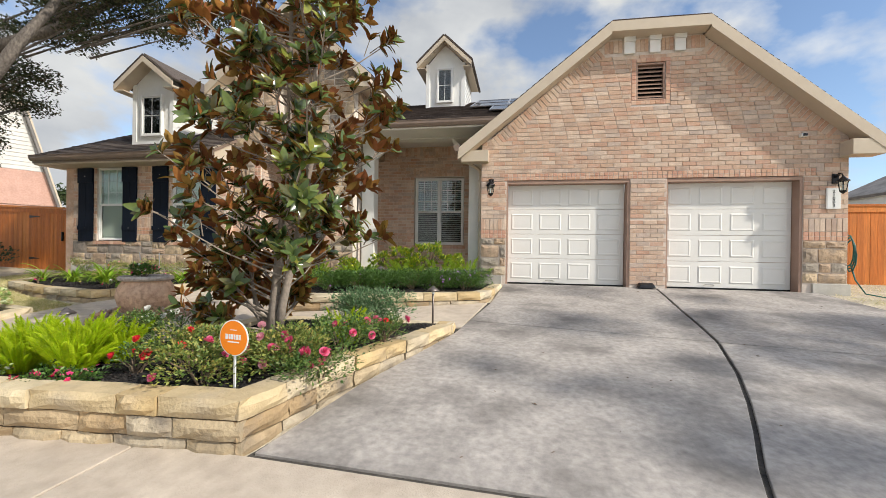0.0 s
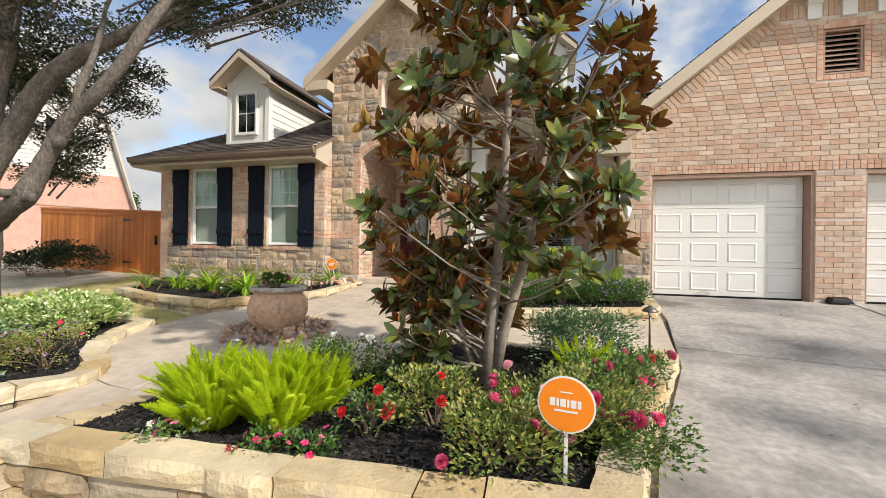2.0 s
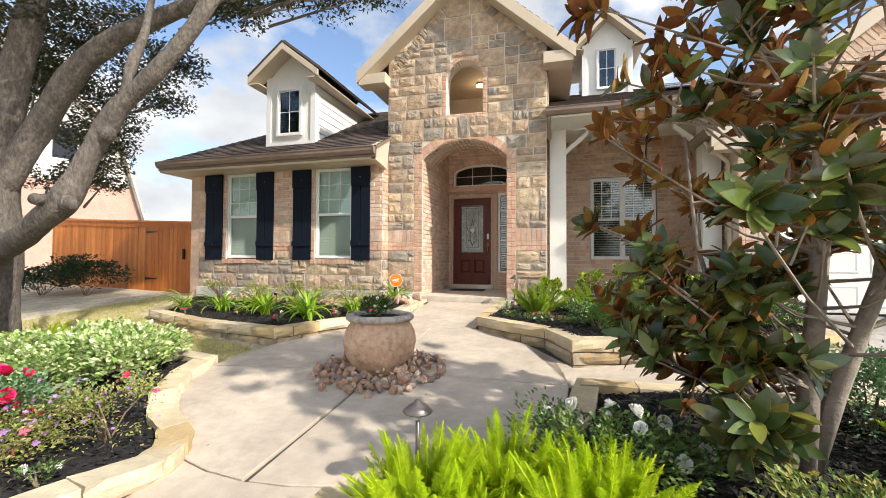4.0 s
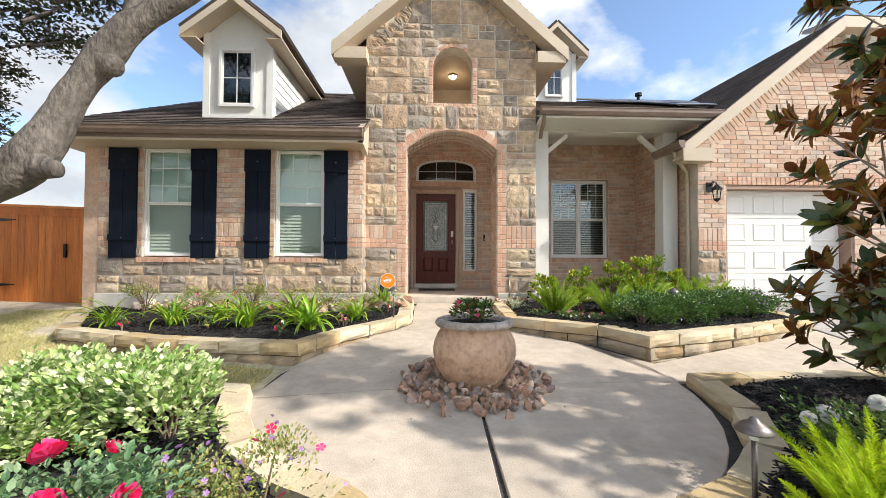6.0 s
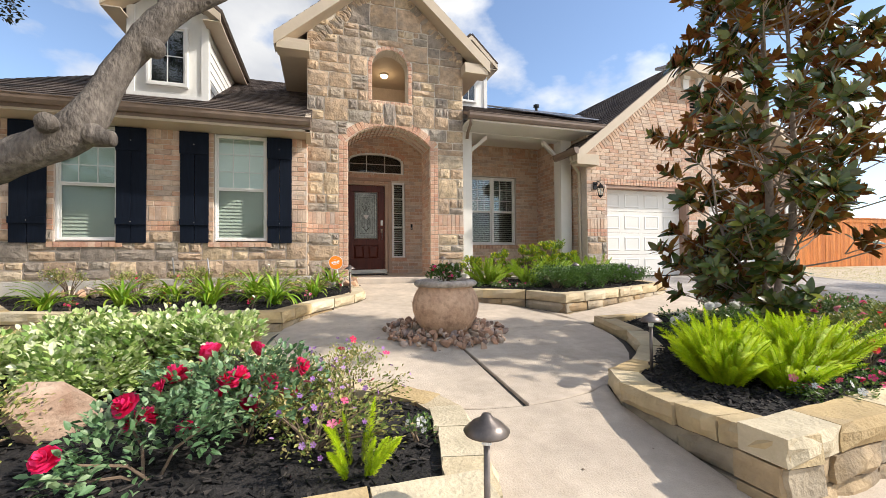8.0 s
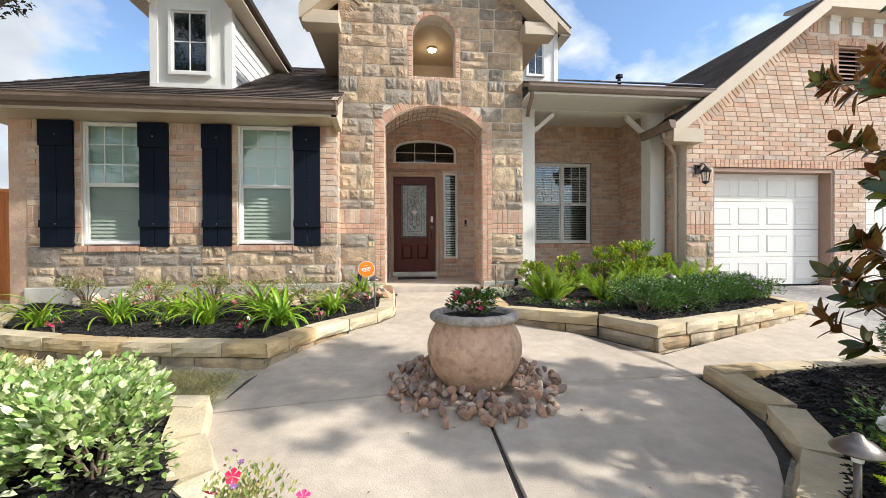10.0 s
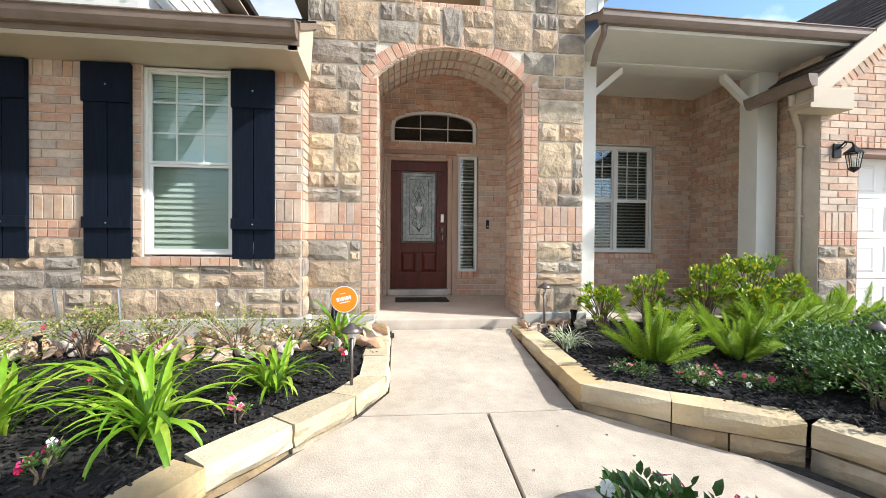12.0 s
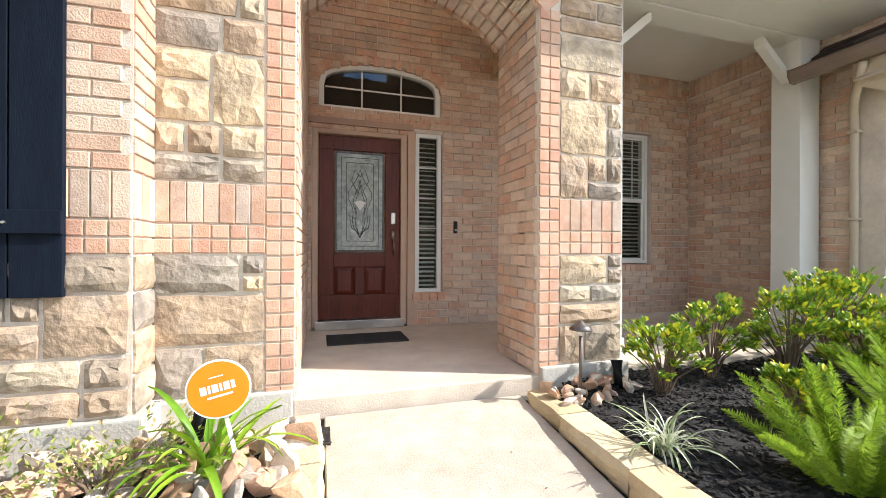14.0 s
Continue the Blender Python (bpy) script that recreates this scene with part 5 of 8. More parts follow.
lk = Shape().box(hx - 0.028, hx + 0.028, DY - 0.018, DY, 1.6, 1.7).tube([(hx, DY - 0.01, 1.62), (hx, DY - 0.06, 1.6), (hx, DY - 0.062, 1.48), (hx, DY - 0.012, 1.42)], 0.011, 8)
keep_world(lk.obj("handle", M_BRASS, None, "satin metal handle set", smooth=True), door)
s = Shape().box(-6.235, DX0 - 0.006, 11.1, 11.24, 0.58, 2.885).box(DX1 + 0.006, -5.145, 11.1, 11.24, 0.58, 2.885).box(DX0 - 0.006, DX1 + 0.006, 11.1, 11.24, DZ1 + 0.006, 2.885)
keep_world(s.obj("door_frame", M_FRAME, bevel=0.004), door)
keep_world(Shape().box(-6.2, -5.18, 11.06, 11.22, 0.56, 0.655).obj("threshold", M_BRASS, None, "metal door threshold", bevel=0.004), door)
s = Shape().box(-6.3, -5.08, 11.06, 11.1, 2.905, 2.975)
tagged(s.obj("trim_door_head", M_JAMB), "dark painted head trim over the front door", "trim", kind="structure")
s = Shape().box(-5.14, -5.05, 11.085, 11.2, 0.56, 2.9)
tagged(s.obj("trim_door_mullion", M_FRAME), "tan upright between door and sidelight", "trim", kind="structure")
sl = empty("window_4", (-4.87, 11.16, 0.95), "tall narrow sidelight window with white blinds over a dark sheet beside the door", "window", kind="structure")
s = Shape().box(-5.04, -4.71, 11.12, 11.18, 0.95, 1.0).box(-5.04, -4.71, 11.12, 11.18, 2.85, 2.9).box(-5.04, -4.99, 11.12, 11.18, 1.0, 2.85).box(-4.76, -4.71, 11.12, 11.18, 1.0, 2.85)
keep_world(s.obj("window_frame", M_WHITE, bevel=0.003), sl)
s = Shape()
for i in range(1, 5):
    z = 1.0 + 1.85 * i / 5
    s.box(-4.99, -4.76, 11.135, 11.145, z - 0.008, z + 0.008)
keep_world(s.obj("muntins", M_WHITE), sl)
pn = keep_world(Shape().box(-4.99, -4.76, 11.15, 11.155, 1.0, 2.85).obj("pane", M_GLASS), sl)
pn.visible_shadow = False
s = Shape()
for i in range(32):
    z = 1.02 + i * 0.057
    s.hexa([(-4.98, 11.19, z), (-4.77, 11.19, z), (-4.77, 11.23, z + 0.02), (-4.98, 11.23, z + 0.02), (-4.98, 11.19, z + 0.004), (-4.77, 11.19, z + 0.004), (-4.77, 11.23, z + 0.024), (-4.98, 11.23, z + 0.024)])
keep_world(s.obj("blind_slats", M_BLINDW), sl)
# dark sheet added behind the slats in place of the unlit hall
keep_world(Shape().box(-5.04, -4.71, 11.27, 11.3, 0.95, 2.9).obj("room_dark", M_ROOMSHADE), sl)
# arched transom
tn = empty("window_5", (-5.45, 11.16, 3.08), "white arched transom window with dark glass over the door", "window", kind="structure")


def tr_out(w, h, base):
    pts = [(-w, base), (w, base)]
    for i in range(13):
        t = math.pi * i / 12
        pts.append((w * math.cos(t) if i not in (0, 12) else (w if i == 0 else -w), 0.30 + (h - 0.30) * math.sin(t) ** 0.75))
    return pts


o, i_ = tr_out(0.715, 0.56, 0.0), tr_out(0.66, 0.51, 0.055)
n = len(o)
v = [(-5.45 + x, 11.11, 3.08 + z) for x, z in o] + [(-5.45 + x, 11.11, 3.08 + z) for x, z in i_] + [(-5.45 + x, 11.2, 3.08 + z) for x, z in o] + [(-5.45 + x, 11.2, 3.08 + z) for x, z in i_]
f = []
for k in range(n):
    j = (k + 1) % n
    f += [(k, j, n + j, n + k), (n + k, n + j, 3 * n + j, 3 * n + k), (2 * n + k, 2 * n + j, j, k)]
keep_world(Shape().add(v, f).obj("window_frame", M_WHITE), tn)
keep_world(Shape().add([(-5.45 + x, 11.16, 3.08 + z) for x, z in i_], [tuple(range(n))]).obj("pane", M_GLASSD), tn)
s = Shape().box(-5.45 - 0.24, -5.45 - 0.225, 11.13, 11.145, 3.13, 3.585).box(-5.45 + 0.225, -5.45 + 0.24, 11.13, 11.145, 3.13, 3.585).box(-6.1, -4.8, 11.131, 11.144, 3.34, 3.355)
keep_world(s.obj("muntins", M_WHITE), tn)
# the gloom behind the transom is a dark painted sheet
keep_world(Shape().box(-6.2, -4.7, 11.3, 11.33, 3.0, 3.7).obj("room_dark", M_ROOMSHADE), tn)
ar = Shape()
for i in range(18):
    t = math.pi * (i + 0.5) / 18
    x, z = 0.77 * math.cos(t), 3.38 + 0.31 * math.sin(t) ** 0.75
    nx, nz = math.cos(t) * 0.35, math.sin(t)
    lay(pw, "brick", at_p, -5.45 + x, z + 0.0, 0.08, 0.115, M_HEAD, tilt=math.atan2(nx, nz))
# doorbell, mat, entry lamp
db = empty("doorbell", (-4.535, 11.09, 1.72), "black video doorbell on the brick wall", "doorbell")
keep_world(Shape().box(-4.56, -4.51, 11.062, 11.088, 1.68, 1.83).obj("body", M_BLACK, bevel=0.008), db)
keep_world(Shape().lathe([(0, 0), (0.014, 0), (0.014, 0.003), (0, 0.003)], 16).obj("button", M_BRASS), db).matrix_basis = pose(-4.535, 11.062, 1.72, 90, 0, 0)
dm = Shape().box(-6.08, -5.28, 10.3, 10.75, 0.5551, 0.57)
tagged(dm.obj("door_mat", M_MAT, bevel=0.004), "thin dark grey rubber door mat on the porch", "doormat")
lampd = bpy.data.lights.new("entry_lamp_bulb", "POINT")
lampd.energy, lampd.color, lampd.shadow_soft_size = 2.5, (1.0, 0.72, 0.42), 0.06
el = empty("ceiling_light", (-5.35, 10.3, 5.3), "small round ceiling light, lit warm", "ceiling light")
m_glow = bpy.data.materials.new("warm_bulb")
m_glow.use_nodes = True
m_glow.node_tree.nodes["Principled BSDF"].inputs["Emission Color"].default_value = (1.0, 0.75, 0.42, 1)
m_glow.node_tree.nodes["Principled BSDF"].inputs["Emission Strength"].default_value = 9.0
keep_world(Shape().lathe([(0, 0), (0.09, 0), (0.1, -0.02), (0.095, -0.035)], 24, (-5.35, 10.3, 5.315)).obj("housing", M_BRASS, smooth=True), el)
keep_world(Shape().lathe([(0.09, -0.03), (0.075, -0.06), (0.04, -0.08), (0, -0.085)], 24, (-5.35, 10.3, 5.315)).obj("bulb_globe", m_glow, smooth=True), el)
bulb = new("entry_lamp_bulb", lampd)
bulb.location = (-5.35, 10.3, 5.05)


def coach_lamp(x, z, y):
    top = empty("wall_lamp", (x, y, z), "black metal coach lamp with glass panes on the garage wall", "wall lamp", "coach lamps")
    keep_world(Shape().box(x - 0.055, x + 0.055, y - 0.02, y, z - 0.09, z + 0.09).obj("back_plate", M_BLACK, bevel=0.006), top)
    a = [(x, y - 0.02, z + 0.02), (x, y - 0.1, z + 0.09), (x, y - 0.18, z + 0.06), (x, y - 0.2, z + 0.0)]
    keep_world(Shape().tube(a, 0.011, 6).tube([(x, y - 0.02, z + 0.06), (x, y - 0.07, z + 0.02), (x, y - 0.12, z + 0.06), (x, y - 0.09, z + 0.1)], 0.007, 6).obj("arm", M_BLACK, smooth=True), top)
    cy = y - 0.2
    keep_world(Shape().lathe([(0.01, 0.03), (0.03, 0.0), (0.095, -0.06), (0.1, -0.075), (0.08, -0.075)], 8, (x, cy, z)).obj("cap", M_BLACK), top)
    keep_world(Shape().lathe([(0.075, -0.075), (0.05, -0.25)], 6, (x, cy, z)).obj("glass", M_GLASS), top)
    s = Shape()
    for k in range(6):
        t = math.pi * k / 3
        s.tube([(x + 0.078 * math.cos(t), cy + 0.078 * math.sin(t), z - 0.075), (x + 0.052 * math.cos(t), cy + 0.052 * math.sin(t), z - 0.25)], 0.006, 4)
    keep_world(s.obj("cage", M_BLACK), top)
    keep_world(Shape().lathe([(0.0, -0.245), (0.06, -0.245), (0.05, -0.27), (0.012, -0.3), (0, -0.31)], 8, (x, cy, z)).obj("finial", M_BLACK), top)
    keep_world(Shape().tube([(x, cy, z - 0.24), (x, cy, z - 0.14)], 0.012, 6).obj("candle", M_WHITE), top)


coach_lamp(-0.6, 2.62, 8.835)
coach_lamp(5.85, 2.6, 8.835)
npl = empty("number_plate", (5.82, 8.82, 2.04), "white framed house number plate on brick", "house number")
keep_world(Shape().box(5.7, 5.94, 8.81, 8.832, 2.03, 2.43).obj("frame", M_WHITE, bevel=0.006), npl)
keep_world(Shape().box(5.725, 5.915, 8.806, 8.81, 2.055, 2.405).obj("face", M_SIGNW), npl)
for i, ch in enumerate("21003"):
    fc = bpy.data.curves.new("digit", "FONT")
    fc.body, fc.size, fc.extrude, fc.align_x = ch, 0.085, 0.002, "CENTER"
    fc.materials.append(M_BLACK)
    d = new("digit", fc)
    keep_world(d, npl)
    d.matrix_basis = pose(5.82, 8.803, 2.335 - i * 0.067, 90, 0, 0)
scam = empty("security_camera", (5.3, 8.84, 3.45), "small white and black camera on the garage brick", "security camera")
keep_world(Shape().box(5.24, 5.34, 8.74, 8.84, 3.4, 3.47).obj("body", M_WHITE, bevel=0.01), scam)
keep_world(Shape().box(5.26, 5.33, 8.73, 8.74, 3.41, 3.46).obj("lens", M_BLACK, bevel=0.004), scam)
# black bait box at the pier
bb = Shape().hexa([(2.38, 8.68, 0.445), (2.72, 8.68, 0.445), (2.72, 8.84, 0.45), (2.38, 8.84, 0.45), (2.42, 8.7, 0.52), (2.68, 8.7, 0.52), (2.68, 8.83, 0.55), (2.42, 8.83, 0.55)])
tagged(bb.obj("bait_box", M_BLACK, bevel=0.015), "low black plastic box on the driveway at the garage pier", "bait box")
# solar panels
up = Vector((0, 14.2 - 8.62, PR - PE)).normalized()
for r in range(3):
    for c in range(4):
        if r == 0 and c == 0:
            continue
        x0 = -1.75 + c * 1.03 + (0.4 if r else 0)
        if r < 2 and x0 < -1.7:
            continue
        o = Vector((x0, 9.6, PE + (9.6 - 8.62) * (PR - PE) / (14.2 - 8.62) + 0.09)) + up * (r * 1.45)
        if x0 > 0.0 + r * 0.5:
            continue
        ps = empty("solar_panel", o, "black glass solar panel in a metal frame on the roof", "solar panel", "roof solar panels")
        p = [o, o + Vector((1.0, 0, 0)), o + Vector((1.0, 0, 0)) + up * 1.4, o + up * 1.4]
        keep_world(Shape().slab(p, 0.03).obj("glass", M_PANEL), ps)
        fr = Shape()
        for i in range(4):
            a, b = p[i], p[(i + 1) % 4]
            fr.tube([a, b], 0.018, 4)
        keep_world(fr.obj("frame", M_SOLFR), ps)
vp = Shape().tube([(0.4, 13.2, 5.5), (0.4, 13.2, 6.12)], 0.05, 10).lathe([(0.05, 0), (0.1, 0.02), (0.1, 0.1), (0.0, 0.13)], 10, (0.4, 13.2, 6.12))
tagged(vp.obj("vent_pipe", M_BLACK), "dark metal roof vent pipe", "vent pipe")


# ---- planting beds: dry-laid limestone courses ----
BLOCK = {}


def block_mesh(w, h, d, old_shade=0):
    key = (round(w, 1), round(h, 2), RND.randint(0, 3), old_shade)
    if key in BLOCK:
        return BLOCK[key]
    rn = random.Random(key[2] * 7 + int(key[0] * 10) * 31 + old_shade)
    nx, nz = 4, 3
    v, f = [], []
    for i in range(nx + 1):
        for k in range(nz + 1):
            edge = i in (0, nx) or k in (0, nz)
            v.append((i / nx - 0.5, -0.5 - (0 if edge else 0.05 + rn.uniform(0, 0.1)) + (rn.uniform(-0.02, 0.06) if edge else 0), (k / nz) + (rn.uniform(-0.015, 0.015) if 0 < i < nx and k not in (0, nz) else 0)))
    nid = lambda i, k: i * (nz + 1) + k
    for i in range(nx):
        for k in range(nz):
            f.append((nid(i, k), nid(i + 1, k), nid(i + 1, k + 1), nid(i, k + 1)))
    b = len(v)
    for i in range(nx + 1):
        v.append((i / nx - 0.5, 0.5 + rn.uniform(-0.03, 0.03), 1.0 + rn.uniform(-0.02, 0.02)))
    for i in range(nx):
        f.append((nid(i, nz), nid(i + 1, nz), b + i + 1, b + i))
    c = len(v)
    v += [(-0.5, 0.5, 0), (0.5, 0.5, 0)]
    f += [tuple(nid(0, k) for k in range(nz, -1, -1)) + (c, b), tuple(nid(nx, k) for k in range(nz + 1)) + (b + nx, c + 1), (c, c + 1) + tuple(b + i for i in range(nx, -1, -1)), tuple(nid(i, 0) for i in range(nx, -1, -1)) + (c, c + 1)]
    BLOCK[key] = mesh_of("limestone_block", v, f, M_LIMEOLDSHADE if old_shade else M_LIME)
    return BLOCK[key]


def bed_wall(name, pts, tops, label, course=0.125, d=0.2, closed=False):
    """Blocks along the outer line pts (the bed lies to the left of the way along it); tops gives the wall's height at each point."""
    top = empty(name, (pts[0][0], pts[0][1], 0), label, "retaining wall", "bed walls")
    n = len(pts)
    for c in range(3):
        for i in range(n - 1):
            a, b = Vector(pts[i]), Vector(pts[i + 1])
            ta, tb = tops[i], tops[i + 1]
            L = (b - a).length
            dirv = (b - a) / L
            left = Vector((-dirv.y, dirv.x))
            m = max(1, round(L / RND.uniform(0.38, 0.5)))
            cuts = [0.0] + [(k + (RND.uniform(-0.22, 0.22) if m > 1 else 0)) / m for k in range(1, m)] + [1.0]
            for k in range(m):
                p, q = a.lerp(b, cuts[k]), a.lerp(b, cuts[k + 1])
                tz = ta + (tb - ta) * (cuts[k] + cuts[k + 1]) / 2
                mid = (p + q) / 2
                z1 = tz - c * (course + 0.011)
                if c and z1 < gz(mid.y) - 0.04:
                    continue
                z0 = z1 - course
                w = (q - p).length - 0.01
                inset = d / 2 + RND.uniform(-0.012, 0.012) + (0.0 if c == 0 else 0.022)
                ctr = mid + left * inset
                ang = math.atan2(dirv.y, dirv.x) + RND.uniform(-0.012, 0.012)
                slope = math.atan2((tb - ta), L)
                # courses below the top get the stained stone with shade painted in
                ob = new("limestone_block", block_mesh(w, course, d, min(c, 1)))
                keep_world(ob, top)
                ob.matrix_basis = Matrix.Translation((ctr.x, ctr.y, z0)) @ Matrix.Rotation(ang, 4, "Z") @ Matrix.Rotation(-slope, 4, "Y") @ Matrix.Diagonal((w, d, course, 1))
    return top


LW = "dry-laid cream limestone block edging of a planting bed"
CB = [(-4.95, 1.99), (-1.67, 2.2), (-1.5, 2.9), (-1.38, 3.33), (-1.13, 4.07), (-0.8, 5.0), (-0.8, 5.2), (-2.2, 5.15), (-3.52, 5.1), (-3.64, 4.4), (-3.9, 3.93), (-4.3, 3.6), (-4.7, 3.41), (-4.86, 3.08), (-4.91, 2.6), (-4.95, 1.99)]
CT = [0.22, 0.24, 0.24, 0.24, 0.23, 0.24, 0.24, 0.23, 0.23, 0.18, 0.14, 0.12, 0.12, 0.13, 0.16, 0.22]
NB = [(-13.5, 2.1), (-6.2, 2.1), (-6.05, 2.75), (-5.97, 3.14), (-6.05, 3.38), (-6.3, 3.62), (-6.62, 3.78), (-6.98, 4.1), (-7.18, 4.45), (-7.38, 4.98), (-9.0, 5.15), (-11.2, 5.5)]
NT = [0.15, 0.15, 0.12, 0.08, 0.08, 0.10, 0.12, 0.14, 0.17, 0.20, 0.22, 0.24]
LB_ = [(-11.3, 7.85), (-10.35, 6.52), (-8.95, 6.0), (-7.22, 5.7), (-6.92, 6.3), (-6.62, 6.66), (-6.32, 7.02), (-6.14, 7.35), (-6.14, 8.85)]
LT = [0.41, 0.40, 0.385, 0.375, 0.39, 0.41, 0.42, 0.44, 0.5]
RB = [(-4.76, 8.85), (-4.8, 7.0), (-4.4, 6.62), (-3.85, 6.28), (-3.55, 5.66), (-2.25, 6.12), (-0.62, 6.8), (-0.46, 7.26), (-0.34, 8.45)]
RT = [0.5, 0.46, 0.465, 0.46, 0.45, 0.45, 0.455, 0.455, 0.47]
bed_wall("bed_edging", CB, CT, LW)
bed_wall("bed_edging", NB, NT, LW)
bed_wall("bed_edging", LB_, LT, LW)
bed_wall("bed_edging", RB, RT, LW)


def in_poly(x, y, poly):
    c, j = False, len(poly) - 1
    for i in range(len(poly)):
        (xi, yi), (xj, yj) = poly[i], poly[j]
        if (yi > y) != (yj > y) and x < (xj - xi) * (y - yi) / (yj - yi) + xi:
            c = not c
        j = i
    return c


def edge_top(poly, tops, x, y):
    """The height of a bed's edging, blended by nearness."""
    sw = sz = 0.0
    for (px, py), t in zip(poly, tops):
        w = 1.0 / (0.05 + (px - x) ** 2 + (py - y) ** 2)
        sw += w
        sz += w * t
    return sz / sw


BEDS = []


def mulch_bed(name, poly, tops, label, chips, dz=-0.03):
    inner = shrink(poly, 0.165)
    x0, x1 = min(p[0] for p in inner), max(p[0] for p in inner)
    y0, y1 = min(p[1] for p in inner), max(p[1] for p in inner)

    def hz(x, y):
        return edge_top(poly, tops, x, y) + dz + 0.05 * noise.noise((x * 1.3, y * 1.3, 0)) + 0.02 * noise.noise((x * 7, y * 7, 3))

    BEDS.append((inner, hz))
    st = 0.12
    nx, ny = int((x1 - x0) / st) + 2, int((y1 - y0) / st) + 2
    ok, v, f = {}, [], []

    def vid(i, j):
        if (i, j) not in ok:
            x, y = x0 + i * st, y0 + j * st
            ok[(i, j)] = len(v)
            v.append((x, y, hz(x, y)))
        return ok[(i, j)]

    for i in range(nx):
        for j in range(ny):
            if in_poly(x0 + (i + 0.5) * st, y0 + (j + 0.5) * st, inner):
                f.append((vid(i, j), vid(i + 1, j), vid(i + 1, j + 1), vid(i, j + 1)))
    ob = put(name, mesh_of(name, v, f, M_MULCH, True))
    tagged(ob, label, "mulch bed", kind="structure")
    rn = random.Random(chips)
    cv, cf, k = [], [], 0
    while k < chips:
        x, y = rn.uniform(x0, x1), rn.uniform(y0, y1)
        if not in_poly(x, y, inner):
            continue
        k += 1
        L, w, t = rn.uniform(0.02, 0.065), rn.uniform(0.006, 0.014), rn.uniform(0.003, 0.007)
        m = Matrix.Translation((x, y, hz(x, y) + 0.006)) @ Euler((rn.uniform(-0.5, 0.5), rn.uniform(-0.5, 0.5), rn.uniform(0, 6.3))).to_matrix().to_4x4()
        b = len(cv)
        cv += [tuple(m @ Vector(p)) for p in ((-L / 2, -w, 0), (L / 2, -w * 0.6, 0), (L / 2, w * 0.7, 0), (-L / 2, w, 0), (-L / 2, -w * 0.7, t), (L / 2, -w * 0.5, t), (L / 2, w * 0.5, t), (-L / 2, w * 0.8, t))]
        cf += [tuple(b + i for i in q) for q in ((4, 5, 6, 7), (0, 1, 5, 4), (1, 2, 6, 5), (2, 3, 7, 6), (3, 0, 4, 7))]
    c = put("mulch_chips", mesh_of("mulch_chips", cv, cf, M_CHIP))
    tagged(c, "shredded black bark mulch over the bed", "mulch", kind="stuff")
    return hz


hz_c = mulch_bed("mulch_center", CB[:-1], CT[:-1], "black mulch of the bed beside the driveway", 9000)
hz_n = mulch_bed("mulch_near", NB, NT, "black mulch of the bed under the oak", 7000)
hz_l = mulch_bed("mulch_left", LB_ + [(-6.2, 8.66), (-11.6, 8.66)], LT + [0.5, 0.5], "black mulch of the bed under the wing windows", 8000, -0.04)
hz_r = mulch_bed("mulch_right", RB + [(-0.9, 8.8), (-0.9, 9.3), (-4.6, 9.3), (-4.6, 8.95)], RT + [0.47, 0.5, 0.5, 0.5], "black mulch of the bed before the porch", 8000, -0.02)

# ---- urn on a ring of river rock ----
pz = gz(PC[1])
urn = empty("urn_planter", (PC[0], PC[1], pz), "large plastered terracotta urn planter with a worn rim", "planter")
prof = [(0.0, 0.0), (0.235, 0.0), (0.26, 0.03), (0.31, 0.1), (0.36, 0.2), (0.387, 0.31), (0.39, 0.38), (0.375, 0.46), (0.345, 0.53), (0.32, 0.57), (0.312, 0.6)]
us = Shape().lathe(prof, 48)
us.v = [(x * (1 + 0.012 * noise.noise((x * 3, y * 3, z * 3))), y * (1 + 0.012 * noise.noise((x * 3 + 5, y * 3, z * 3))), z) for x, y, z in us.v]
us.obj("body", M_POT, urn, smooth=True)
rim = [(0.312, 0.595), (0.345, 0.6), (0.365, 0.62), (0.368, 0.645), (0.35, 0.67), (0.32, 0.678), (0.295, 0.67), (0.285, 0.645), (0.28, 0.6)]
us = Shape().lathe(rim, 48)
us.v = [(x * (1 + 0.02 * noise.noise((x * 7, y * 7, z * 7))), y * (1 + 0.02 * noise.noise((x * 7, y * 7 + 4, z * 7))), z + 0.008 * noise.noise((x * 9, y * 9, 1))) for x, y, z in us.v]
us.obj("rim", M_RIM, urn, "worn grey rolled rim", smooth=True)
Shape().lathe([(0.0, 0.655), (0.15, 0.65), (0.29, 0.625)], 32).obj("soil", M_MULCH, urn, smooth=True)


def rock_mesh(seed, mat, flat=0.7):
    bm = bmesh.new()
    bmesh.ops.create_icosphere(bm, subdivisions=2, radius=1.0)
    rn = random.Random(seed)
    o = Vector((rn.uniform(0, 50), rn.uniform(0, 50), rn.uniform(0, 50)))
    for v in bm.verts:
        v.co *= 1 + 0.3 * noise.noise(v.co * 0.9 + o)
    for k in range(9):
        n = Vector((rn.gauss(0, 1), rn.gauss(0, 1), rn.gauss(0, 1))).normalized()
        lim = rn.uniform(0.32, 0.66)
        for v in bm.verts:
            over = v.co.dot(n) - lim
            if over > 0:
                v.co -= n * over * 0.92
    for v in bm.verts:
        v.co.z *= flat
    me = bpy.data.meshes.new("rock")
    bm.to_mesh(me)
    bm.free()
    me.materials.append(mat)
    me.polygons.foreach_set("use_smooth", [False] * len(me.polygons))
    return me


